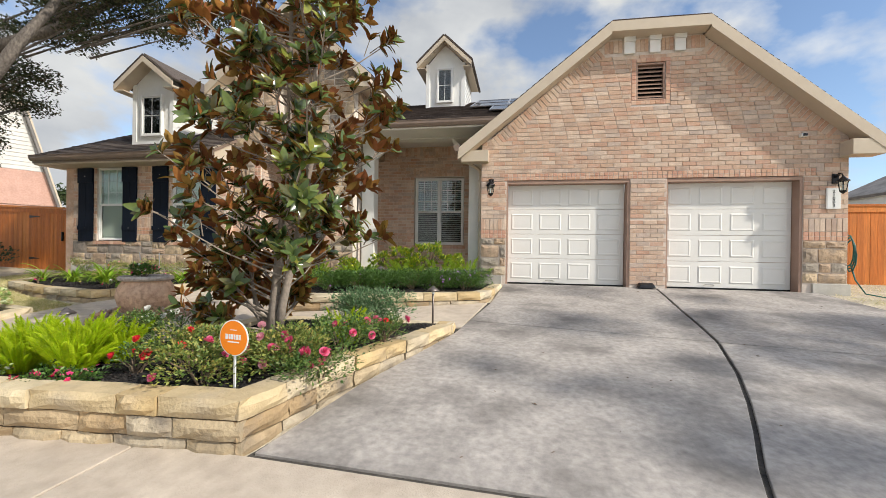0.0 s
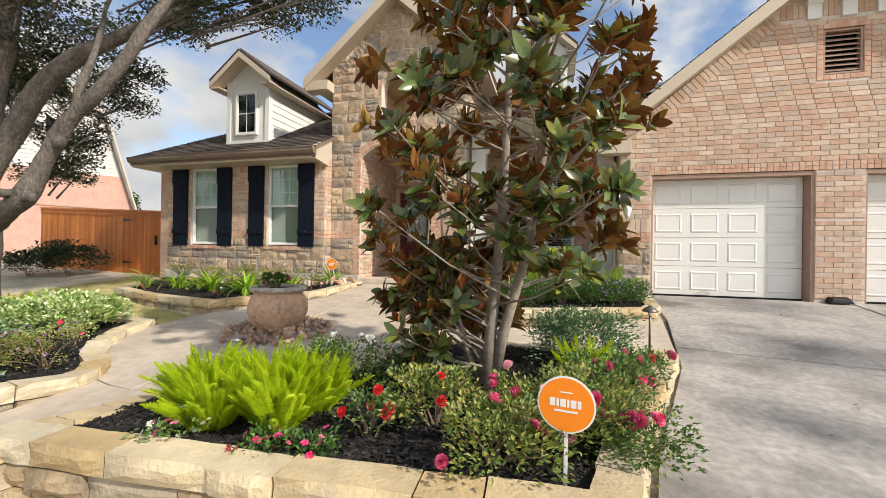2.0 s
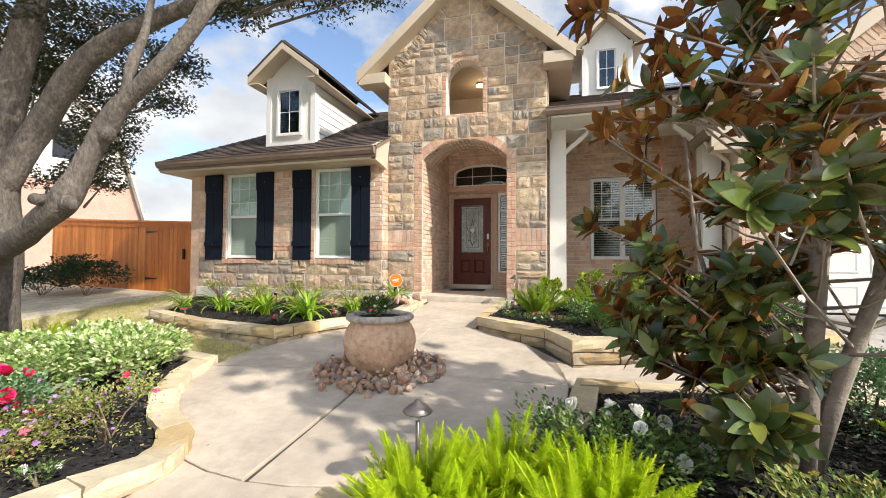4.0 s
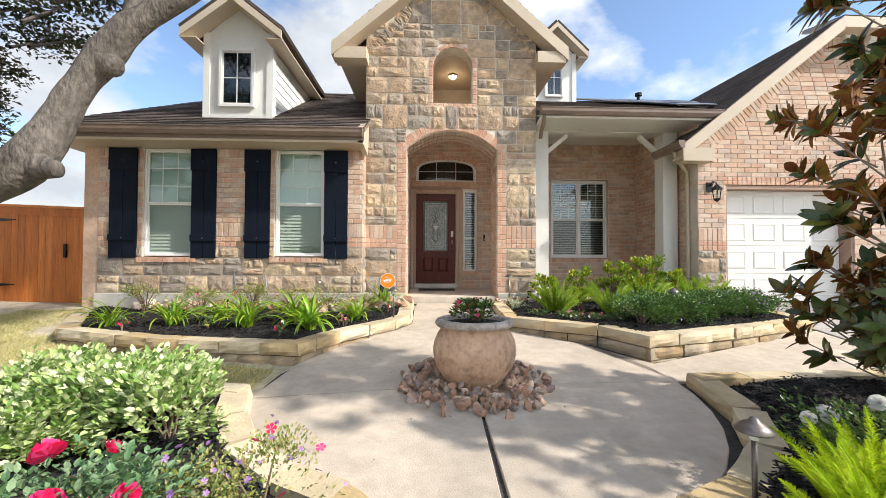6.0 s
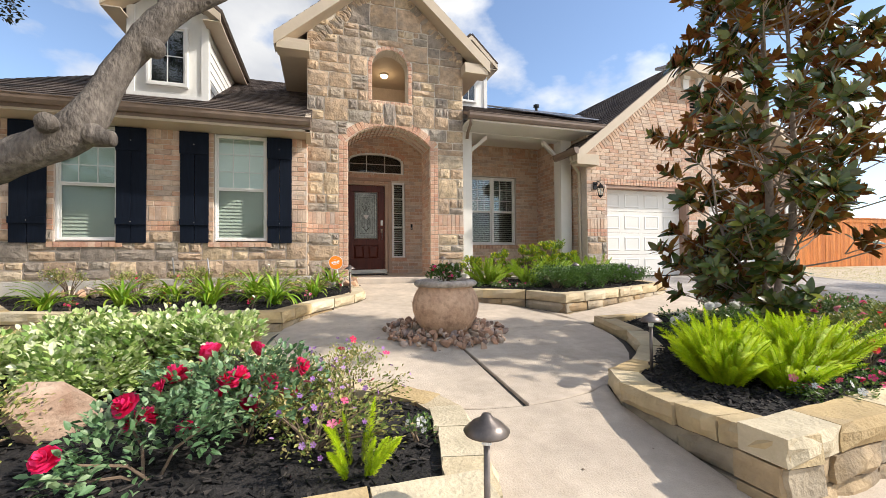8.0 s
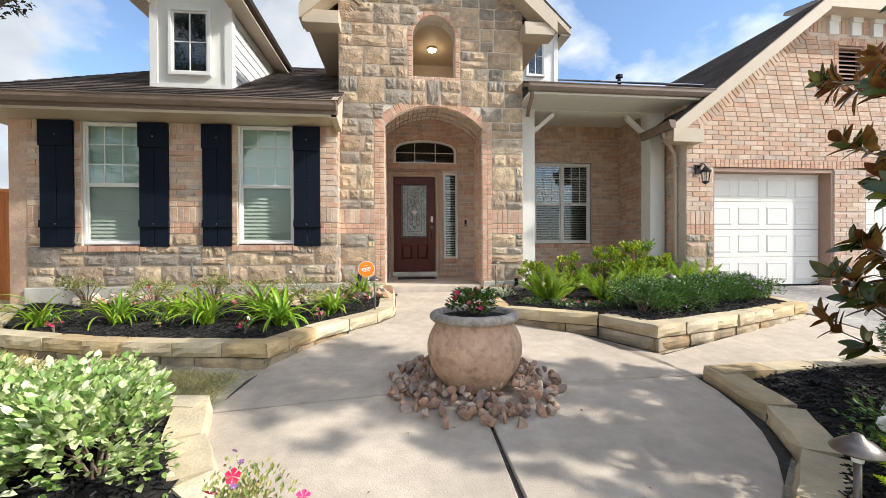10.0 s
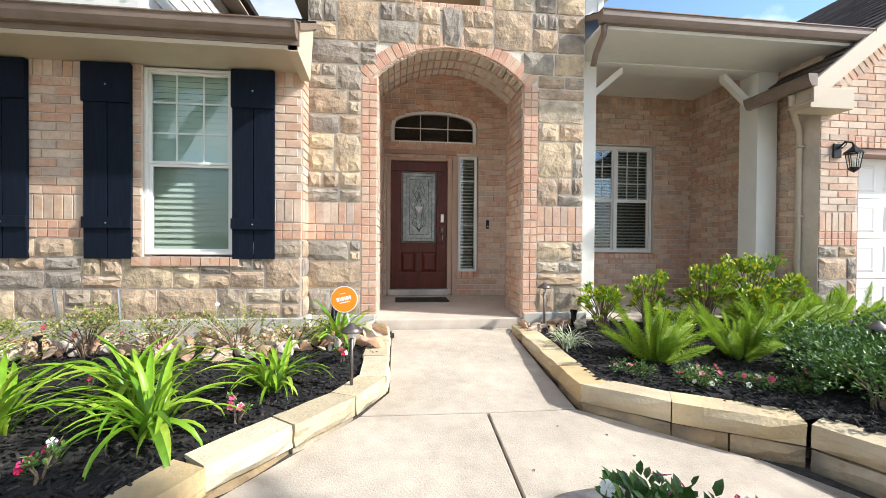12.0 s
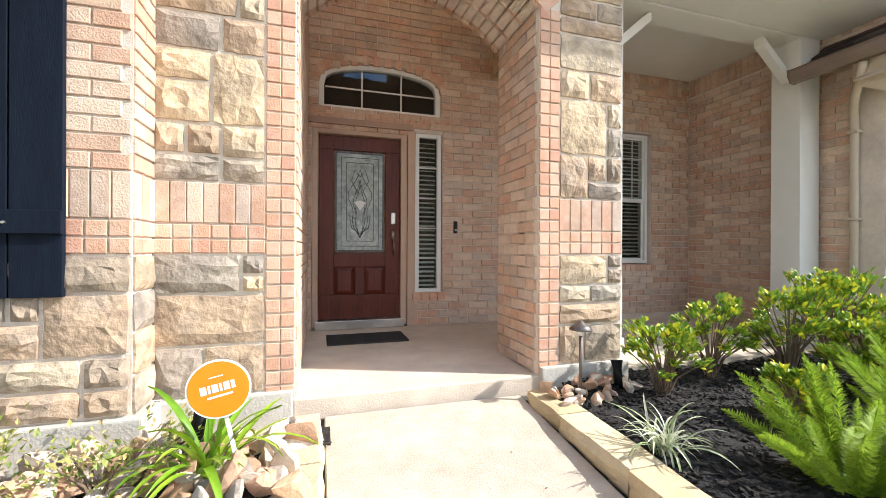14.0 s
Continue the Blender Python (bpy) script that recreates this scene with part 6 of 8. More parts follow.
ROCKS = [rock_mesh(i, M_ROCK) for i in range(7)]
PROCKS = [rock_mesh(20 + i, M_PINKROCK) for i in range(6)]
for ch in urn.children:
    ch.scale = (0.955, 0.955, 0.87)
ring = empty("rock_ring", (PC[0], PC[1], pz), "brown river rocks piled in a ring round the urn", "rocks")
rn = random.Random(3)
for i in range(290):
    t, q = rn.uniform(0, 2 * math.pi), rn.random()
    r = 0.26 + 0.42 * q ** 0.8
    s = rn.uniform(0.028, 0.055)
    h = 0.035 + 0.10 * max(0, 1 - (r - 0.26) / 0.42) * rn.random()
    ob = new("rock", ROCKS[i % 7])
    ob.parent = ring
    y = r * math.sin(t)
    ob.matrix_basis = pose(r * math.cos(t), y, h - 0.01 + 0.08 * y, rn.uniform(0, 360), rn.uniform(0, 360), rn.uniform(0, 360)) @ Matrix.Diagonal((s * rn.uniform(1, 1.4), s, s, 1))


# ---- plants ----
def leaf_shape(L, W, fold=0.25, droop=0.15):
    """A leaf along +x, folded on its midrib, its tip drooping."""
    t = (0.0, 0.3, 0.68, 1.0)
    z = [0.0, 0.02 * L, -0.2 * droop * L, -droop * L]
    c = [(L * a, 0, b) for a, b in zip(t, z)]
    w1, w2 = W * 0.46, W * 0.42
    v = [c[0], c[1], c[2], c[3], (L * 0.3, w1, c[1][2] + fold * w1), (L * 0.68, w2, c[2][2] + fold * w2), (L * 0.3, -w1, c[1][2] + fold * w1), (L * 0.68, -w2, c[2][2] + fold * w2)]
    f = [(0, 1, 4), (1, 2, 5, 4), (2, 3, 5), (0, 6, 1), (6, 7, 2, 1), (7, 3, 2)]
    return np.array(v), f


def small_leaf(L, W, fold=0.3):
    v = [(0, 0, 0), (L * 0.5, W * 0.5, fold * W * 0.5), (L, 0, -0.1 * L), (L * 0.5, -W * 0.5, fold * W * 0.5)]
    return np.array(v), [(0, 2, 1), (0, 3, 2)]


def scatter(name, shape, mats, material, parent=None, label=""):
    """One mesh of many copies of a leaf."""
    v0, f0 = shape
    n, k = len(mats), len(v0)
    M = np.array([[list(r) for r in m] for m in mats])
    h = np.hstack([v0, np.ones((k, 1))])
    allv = np.einsum("nij,kj->nki", M, h)[:, :, :3].reshape(-1, 3)
    faces = [tuple(i + b * k for i in f) for b in range(n) for f in f0]
    return put(name, mesh_of(name, allv.tolist(), faces, material), parent, label)


def aim(p, d, roll=0.0, s=1.0):
    """A pose at p whose x axis points along d."""
    d = Vector(d).normalized()
    q = d.to_track_quat("X", "Z").to_matrix().to_4x4()
    return Matrix.Translation(p) @ q @ Matrix.Rotation(roll, 4, "X") @ Matrix.Scale(s, 4)


def rdir(rn, up=0.0):
    z = rn.uniform(-1, 1) + up
    a = rn.uniform(0, 2 * math.pi)
    return Vector((math.cos(a), math.sin(a), z)).normalized()


def rose_mesh(mat, r=0.04, rings=((7, 1.0, 0.2), (6, 0.88, 0.5), (6, 0.66, 0.85), (5, 0.42, 1.15), (3, 0.2, 1.2)), seed=1):
    rn = random.Random(seed)
    v, f = [], []
    for n, rad, lift in rings:
        for i in range(n):
            a = 2 * math.pi * (i + rn.uniform(-0.2, 0.2)) / n + rad
            ca, sa = math.cos(a), math.sin(a)
            w = r * rad * 0.75
            pts = [(0.1 * r, 0, 0), (r * rad * 0.6, w * 0.8, lift * r * 0.5), (r * rad, w * 0.5, lift * r * 0.95), (r * rad * 1.05, -w * 0.5, lift * r * 0.9), (r * rad * 0.6, -w * 0.8, lift * r * 0.5)]
            b = len(v)
            v += [(x * ca - y * sa, x * sa + y * ca, z) for x, y, z in pts]
            f += [(b, b + 4, b + 1), (b + 1, b + 4, b + 3, b + 2)]
    return mesh_of("flower", v, f, mat)


def flat_flower(mat, r=0.02):
    v, f = [(0, 0, 0)], []
    for i in range(5):
        a = 2 * math.pi * i / 5
        b = len(v)
        v += [(r * math.cos(a - 0.5), r * math.sin(a - 0.5), 0.3 * r), (r * 1.15 * math.cos(a), r * 1.15 * math.sin(a), 0.2 * r), (r * math.cos(a + 0.5), r * math.sin(a + 0.5), 0.3 * r)]
        f += [(0, b, b + 1), (0, b + 1, b + 2)]
    return mesh_of("flower", v, f, mat)


FL = {"red": rose_mesh(M_RED, 0.05), "coral": rose_mesh(M_CORAL, 0.032), "pink": rose_mesh(M_PINK, 0.036), "pale": rose_mesh(M_LPINK, 0.036), "white": rose_mesh(M_WPET, 0.036),
      "s_pink": flat_flower(M_PINK), "s_white": flat_flower(M_WPET), "s_red": flat_flower(M_RED), "s_lilac": flat_flower(M_LILAC, 0.013), "s_yellow": flat_flower(M_YPET)}


def bush(name, label, category, x, y, z, r, h, n, size, mat, seed, flowers=(), group="", clumps=16, twigs=10, open_=0.5, up=0.35, fscale=1.0, tight=1.0):
    """A shrub: twigs from the root, leaves in uneven clumps, and flowers on its skin."""
    rn = random.Random(seed)
    top = empty(name, (x, y, z - 0.02), label, category, group)
    cl = []
    for i in range(clumps):
        d = rdir(rn, 0.45)
        q = rn.uniform(0.45, 0.95)
        cl.append((Vector((d.x * r * q, d.y * r * q, h * 0.5 + d.z * h * 0.46 * q)), rn.uniform(0.28, 0.5) * r * tight))
    mats = []
    for i in range(n):
        c, cr = cl[rn.randrange(clumps)]
        d = rdir(rn, 0.15)
        p = c + d * cr * rn.uniform(open_, 1.0)
        if p.z < 0.02:
            p.z = rn.uniform(0.02, 0.1)
        out = (Vector((p.x, p.y, (p.z - h * 0.3))) * 1.2 + rdir(rn, up) * r * 0.9)
        mats.append(aim(p, out, rn.uniform(-0.8, 0.8), rn.uniform(0.7, 1.25)))
    scatter("foliage", leaf_shape(size, size * (0.66 if mat is M_VARI else 0.55)) if size > 0.035 else small_leaf(size, size * 0.55), mats, mat, top)
    if twigs:
        s = Shape()
        for i in range(twigs):
            c = cl[i % clumps][0]
            m = Vector((c.x * 0.4, c.y * 0.4, c.z * 0.6))
            s.tube([(rn.uniform(-0.03, 0.03), rn.uniform(-0.03, 0.03), -0.03), m, c, c * 1.06], [0.008, 0.006, 0.004, 0.002], 5)
        tagged(s.obj("woody_base", M_TWIG, top), kind="stuff")
    for kind, cnt in flowers:
        for i in range(cnt):
            c, cr = cl[rn.randrange(clumps)]
            d = rdir(rn, 0.6)
            d.y -= 0.25
            p = c + d.normalized() * cr * 1.02
            p.z = max(0.06, p.z)
            ob = new("flower", FL[kind])
            ob.parent = top
            nn = (Vector((p.x, p.y - 0.1, 0.25)) + rdir(rn) * 0.25).normalized()
            ob.matrix_basis = Matrix.Translation(p) @ nn.to_track_quat("Z", "Y").to_matrix().to_4x4() @ Matrix.Scale(rn.uniform(0.75, 1.15) * fscale, 4)
    return top


def frond_mesh(seed, mat, L=0.5, plume=0.05, needles=520):
    """A bottlebrush frond along an arching spine."""
    rn = random.Random(seed)
    bend = rn.uniform(0.06, 0.2)
    spine = lambda t: Vector((L * t * (1 - 0.15 * t), 0, -bend * L * t * t))
    v, f = [], []
    s = Shape().tube([spine(i / 5) for i in range(6)], [0.003] * 6, 4)
    v, f = list(s.v), list(s.f)
    for i in range(needles):
        t = 0.08 + 0.92 * (i / needles) ** 0.95
        p = spine(t)
        a = rn.uniform(0, 2 * math.pi)
        pr = plume * (0.45 + 0.75 * math.sin(math.pi * min(1, t * 0.9 + 0.1)) ** 0.7) * (1 if t < 0.85 else (1.05 - t) / 0.2)
        d = Vector((0.55, math.cos(a), math.sin(a))).normalized() * pr * rn.uniform(0.7, 1.2)
        w = Vector((0, -math.sin(a), math.cos(a))) * 0.0024
        b = len(v)
        m = p + d * 0.55
        v += [tuple(p), tuple(m + w), tuple(p + d), tuple(m - w)]
        f += [(b, b + 1, b + 2, b + 3)]
    return mesh_of("frond", v, f, mat)


FRONDS = [frond_mesh(i, M_FERN, 0.56 if i < 4 else 0.44, 0.036, 620) for i in range(6)]
FRONDS2 = [frond_mesh(30 + i, M_FERN2, 0.6, 0.043, 720) for i in range(6)]


def foxtail(x, y, z, n, seed, deep=False, s=1.0, spread=0.75):
    rn = random.Random(seed)
    n = int(n * 0.72) if deep else int(n * 1.2)
    top = empty("foxtail_fern", (x, y, z - 0.02), "deep green foxtail fern with plume-like fronds in mulch" if deep else "bright lime foxtail fern with plume-like fronds in mulch", "fern", "foxtail ferns")
    for i in range(n):
        a = 2 * math.pi * (i + rn.random()) / n * 3.0
        tilt = radians(rn.uniform(34, 82)) if deep else radians(rn.uniform(48, 86) if i < n * 0.6 else rn.uniform(70, 89)) if spread > 0.5 else radians(rn.uniform(55, 88))
        d = Vector((math.cos(a) * math.cos(tilt), math.sin(a) * math.cos(tilt), math.sin(tilt)))
        ob = new("frond", (FRONDS2 if deep else FRONDS)[rn.randrange(6)])
        ob.parent = top
        q = d.to_track_quat("X", "Z").to_matrix().to_4x4()
        ob.matrix_basis = Matrix.Translation((math.cos(a) * 0.06, math.sin(a) * 0.06, 0)) @ q @ Matrix.Scale(s * rn.uniform(0.72, 1.12), 4)


def blade_mesh(seed, mat, L, W, bend):
    rn = random.Random(seed)
    v, f, n = [], [], 8
    for i in range(n + 1):
        t = i / n
        ang = radians(78) - bend * t ** 1.3 * 2.2
        if i == 0:
            p = Vector((0, 0, 0))
        else:
            p = p + Vector((math.cos(ang), 0, math.sin(ang))) * L / n
        w = W * (0.6 + 0.4 * min(1, t * 4)) * (1 if t < 0.6 else max(0.06, 1 - ((t - 0.6) / 0.4) ** 2))
        up = Vector((-math.sin(ang), 0, math.cos(ang))) * W * 0.18
        v += [tuple(p + Vector((0, w / 2, 0)) + up), tuple(p), tuple(p + Vector((0, -w / 2, 0)) + up)]
    for i in range(n):
        b = 3 * i
        f += [(b, b + 3, b + 4, b + 1), (b + 1, b + 4, b + 5, b + 2)]
    return mesh_of("leaf", v, f, mat, True)


BLADES = [blade_mesh(i, M_STRAP, 0.5 + 0.06 * (i % 3), 0.033, 0.42 + 0.13 * i) for i in range(7)]
LBLADES = [blade_mesh(i, M_LIRI, 0.32, 0.011, 0.5 + 0.16 * i) for i in range(6)]


def strap_plant(x, y, z, n, seed, meshes=None, s=1.0, name="agapanthus", label="agapanthus clump with arching bright green strap leaves", cat="plant", group="agapanthus clumps"):
    rn = random.Random(seed)
    top = empty(name, (x, y, z - 0.015), label, cat, group)
    ms = meshes or BLADES
    n = n if meshes else int(n * 1.5)
    for i in range(n):
        ob = new("leaf", ms[rn.randrange(len(ms))])
        ob.parent = top
        a = rn.uniform(0, 360)
        ob.matrix_basis = pose(rn.uniform(-0.05, 0.05), rn.uniform(-0.05, 0.05), 0, rn.uniform(-12, 12), rn.uniform(-18, 22), a) @ Matrix.Scale(s * rn.uniform(0.7, 1.2), 4)


# ---- magnolia ----
MB = Vector((-2.5, 3.74, 0.2))
mag = empty("magnolia_tree", MB, "young southern magnolia with glossy leaves, rusty beneath, in mulch", "tree")
rn = random.Random(11)
stems = [[(0, 0, 0), (0.05, 0.02, 0.5), (0.12, 0.03, 1.3), (0.16, 0.08, 2.4), (0.16, 0.1, 3.6), (0.14, 0.08, 4.9)],
         [(0.06, 0.05, 0), (0.16, 0.0, 0.45), (0.34, -0.05, 1.1), (0.48, 0.0, 2.0), (0.5, 0.05, 3.2), (0.48, 0.06, 4.3)],
         [(-0.05, 0.03, 0), (-0.16, 0.05, 0.25), (-0.32, 0.12, 0.7), (-0.45, 0.2, 1.3), (-0.5, 0.24, 2.0)]]
s = Shape()
for k, st in enumerate(stems):
    r0 = (0.062, 0.055, 0.032)[k]
    s.tube(st, [r0 * (1 - 0.8 * i / (len(st) - 1)) for i in range(len(st))], 9)
s.obj("trunk", M_MBARK, mag, "smooth pale grey multi-stemmed trunk", smooth=True)


def on_stem(st, z):
    for i in range(len(st) - 1):
        if st[i][2] <= z <= st[i + 1][2]:
            f = (z - st[i][2]) / (st[i + 1][2] - st[i][2])
            return Vector(st[i]).lerp(Vector(st[i + 1]), f)
    return Vector(st[-1])


def crown_r(z):
    if z < 1.3:
        return 0.95 + 0.2 * z
    if z < 3.2:
        return 1.2
    return max(0.25, 1.2 - 0.34 * (z - 3.2))


whorls = []
for i in range(175):
    br = Shape()
    z = 0.3 + 4.75 * ((i + rn.random()) / 175) ** 1.1
    a = i * 2.4 + rn.uniform(-0.5, 0.5)
    if z < 1.0:      # the low skirt hangs on the walk's side and behind
        a = rn.uniform(1.4, 4.0)
    R = crown_r(z) * rn.uniform(0.35, 1.06)
    st = stems[rn.choice((0, 0, 1, 1, 2) if z < 1.9 else (0, 1))]
    b = on_stem(st, min(max(0.12, z - R * rn.uniform(0.2, 0.6)), st[-1][2]))
    e = Vector((0.17 + math.cos(a) * R, math.sin(a) * R, z + rn.uniform(-0.05, 0.15)))
    m = b.lerp(e, 0.5) + Vector((0, 0, -0.05))
    br.tube([b, m, e], [0.0115, 0.008, 0.005], 5, False)
    whorls.append((e, (e - m).normalized()))
    for k in range(4):
        p = b.lerp(e, rn.uniform(0.5, 0.97))
        d = ((e - b).normalized() + rdir(rn, 0.7) * 0.85).normalized()
        q = p + d * rn.uniform(0.1, 0.26)
        br.tube([p, q], [0.007, 0.004], 4, False)
        whorls.append((q, d))
    br.obj("branch", M_MBARK, mag)
# a long oval blade, folded along the midrib and curling down at its tip
ml, mw = 0.172, 0.036
rows = [(f, math.sin(math.pi * f ** 0.8) ** 0.75) for f in (0.0, 0.1, 0.28, 0.5, 0.72, 0.9, 1.0)]
lv = np.array([(f * ml, sd * mw * w, 0.22 * abs(sd) * mw * w - 0.03 * f * f) for f, w in rows for sd in (-1, 0, 1)])
lf = [(3 * i + j, 3 * i + 3 + j, 3 * i + 4 + j, 3 * i + 1 + j) for i in range(6) for j in range(2)]
k = len(lv)
two_v = lv.tolist() + (lv - np.array((0, 0, 0.003))).tolist()
two_f = list(lf) + [tuple(i + k for i in f[::-1]) for f in lf]


def two_sided(name, verts, faces, half):
    me = mesh_of(name, verts, faces, [M_MAGTOP, M_MAGBOT], True)
    idx = [0 if (i % (2 * half)) < half else 1 for i in range(len(faces))]
    me.polygons.foreach_set("material_index", idx)
    return me


MLEAF = two_sided("leaf", two_v, two_f, len(lf))
lm = []
for e, d in whorls:
    n = rn.randint(7, 11)
    for j in range(n):
        a = j * 2.4 + rn.random()
        t = Vector((math.cos(a), math.sin(a), 0))
        side = d.cross(Vector((0, 0, 1)) if abs(d.z) < 0.9 else Vector((1, 0, 0))).normalized()
        upv = side.cross(d)
        o = (side * t.x + upv * t.y) * rn.uniform(0.6, 1.1) + d * rn.uniform(0.3, 1.0) + Vector((0, 0, rn.uniform(-0.3, 0.6)))
        p = e - d * rn.uniform(0, 0.07)
        x = o.normalized()
        zz = (d - x * d.dot(x)).normalized()
        yv = zz.cross(x)
        m = Matrix((x, yv, zz)).transposed().to_4x4()
        lm.append(Matrix.Translation(p) @ m @ Matrix.Rotation(rn.uniform(-0.5, 0.5), 4, "X") @ Matrix.Scale(rn.uniform(0.6, 1.12), 4))
lm.sort(key=lambda m: (m.translation + MB - Vector((-3.4, 2.6, 1.5))).length)
for m in lm[:300]:
    ob = new("leaf", MLEAF)
    ob.parent = mag
    ob.matrix_basis = m
vs, fs = [], []
tv = [Vector(p) for p in two_v]
for m in lm[300:]:
    b = len(vs)
    vs += [tuple(m @ p) for p in tv]
    fs += [tuple(i + b for i in f) for f in two_f]
tagged(put("leaves", two_sided("leaves", vs, fs, len(lf)), mag), kind="stuff")

mag.scale = (0.92, 0.92, 0.92)

# ---- oak ----
OB = Vector((-10.85, 4.72, 0.1))
oak = empty("oak_tree", OB, "large live oak with grey furrowed bark and spreading limbs", "tree")


def limb(pts, radii, name="limb", seg=14):
    from_p = [Vector(p) for p in pts]
    fine, rr = [], []
    n = len(from_p)
    for i in range(n - 1):
        p0, p1, p2, p3 = from_p[max(0, i - 1)], from_p[i], from_p[i + 1], from_p[min(n - 1, i + 2)]
        for k in range(5):
            t = k / 5
            fine.append(0.5 * ((2 * p1) + (p2 - p0) * t + (2 * p0 - 5 * p1 + 4 * p2 - p3) * t * t + (3 * p1 - p0 - 3 * p2 + p3) * t ** 3))
            rr.append(radii[i] + (radii[i + 1] - radii[i]) * t)
    fine.append(from_p[-1])
    rr.append(radii[-1])
    s = Shape().tube(fine, rr, seg)
    s.v = [tuple(Vector(p) + Vector((noise.noise(Vector(p) * 2.3), noise.noise(Vector(p) * 2.3 + Vector((7, 0, 0))), noise.noise(Vector(p) * 2.3 + Vector((0, 9, 0))))) * 0.03 + Vector((noise.noise(Vector(p) * 8), noise.noise(Vector(p) * 8 + Vector((7, 0, 0))), noise.noise(Vector(p) * 8 + Vector((0, 9, 0))))) * 0.014) for p in s.v]
    return keep_world(s.obj(name, M_BARK, smooth=True), oak)


limb([(-10.86, 4.72, -0.1), (-10.86, 4.72, 0.3), (-10.85, 4.72, 0.9), (-10.84, 4.72, 1.6), (-10.85, 4.74, 2.3), (-10.8, 4.78, 3.0)], [0.46, 0.36, 0.33, 0.34, 0.28, 0.18], "trunk", 18)
limb([(-10.75, 4.7, 1.3), (-10.1, 4.5, 1.42), (-9.2, 4.15, 1.46), (-8.69, 4.04, 1.64), (-8.38, 4.03, 1.82), (-8.25, 4.08, 2.05), (-8.12, 4.15, 2.4), (-8.01, 4.18, 2.6), (-7.87, 4.2, 2.8), (-7.37, 4.35, 3.34), (-7.0, 4.6, 4.2), (-6.9, 5.1, 5.2)], [0.19, 0.15, 0.125, 0.118, 0.125, 0.102, 0.096, 0.104, 0.09, 0.082, 0.065, 0.045])
limb([(-10.82, 4.74, 2.0), (-10.35, 4.95, 3.0), (-9.8, 5.06, 3.8), (-9.1, 5.3, 4.4), (-7.9, 5.7, 5.0), (-6.8, 6.0, 5.6)], [0.17, 0.16, 0.14, 0.115, 0.08, 0.04])
limb([(-10.82, 4.76, 2.4), (-10.65, 4.82, 3.6), (-10.4, 4.86, 4.5), (-10.2, 4.9, 5.4), (-9.9, 5.0, 6.4)], [0.22, 0.18, 0.15, 0.12, 0.06])
limb([(-10.86, 4.72, 2.0), (-11.2, 4.5, 3.2), (-11.5, 4.3, 4.4), (-12.0, 4.2, 5.6)], [0.22, 0.18, 0.14, 0.07])
limb([(-8.47, 4.02, 1.83), (-8.44, 3.9, 1.84), (-8.42, 3.84, 1.845)], [0.075, 0.06, 0.055], "stub", 12)
limb([(-8.28, 4.02, 1.84), (-8.2, 4.0, 1.8), (-8.13, 3.99, 1.79)], [0.09, 0.065, 0.05], "stub", 12)
limb([(-8.02, 4.16, 2.56), (-7.93, 4.14, 2.5), (-7.9, 4.13, 2.48)], [0.085, 0.07, 0.045], "burl", 12)
limb([(-7.9, 4.2, 2.7), (-8.0, 4.5, 3.6), (-8.4, 4.9, 4.4), (-8.6, 5.2, 5.2)], [0.06, 0.05, 0.035, 0.02], "limb", 8)
rn = random.Random(5)
mats, tw = [], Shape()
centers = []
for i in range(120):
    t = rn.random()
    c = Vector((rn.uniform(-14.0, -6.2), rn.uniform(2.8, 7.6), rn.uniform(4.3, 7.2)))
    if c.x > -8.2 and c.z < 4.75:
        c.z += 0.5
    if c.x > -7.2 and c.z > 6.0:
        c.z -= 0.8
    if c.x > -9.3:
        c.z = max(c.z, 1.7 + 0.75 * math.hypot(c.x + 5.7, c.y - 2.6))
    centers.append((c, rn.uniform(0.3, 0.6)))
for i in range(46):
    centers.append((Vector((rn.uniform(-13.6, -10.9), rn.uniform(5.4, 7.6), rn.uniform(2.5, 5.2))), rn.uniform(0.3, 0.55)))
for i in range(14):
    centers.append((Vector((rn.uniform(-6.9, -5.2), rn.uniform(5.0, 6.4), rn.uniform(4.9, 5.6))), rn.uniform(0.18, 0.32)))
for c, r in centers:
    a = Vector((c.x * 0.7 - 10.4 * 0.3, c.y * 0.7 + 4.8 * 0.3, c.z - 0.5))
    tw.tube([a - OB, a.lerp(c, 0.6) - OB, c - OB], [0.022, 0.014, 0.006], 5, False)
    for j in range(int(420 * (r / 0.45) ** 2)):
        d = rdir(rn)
        p = c + Vector((d.x, d.y, d.z * 0.65)) * r * rn.random() ** 0.5
        mats.append(aim(p - OB, rdir(rn, 0.1), rn.uniform(-1, 1), rn.uniform(0.7, 1.3)))
tagged(scatter("leaves", small_leaf(0.07, 0.036), mats, M_OAKLEAF, oak), kind="stuff")
tagged(tw.obj("twig_spray", M_BARK, oak), kind="stuff")
pl = Shape().box(-11.0, -10.92, 4.38, 4.42, 1.5, 1.64)
tagged(pl.obj("tree_tag", M_ORANGE, bevel=0.008), "small orange tag fixed to the oak trunk", "tag")

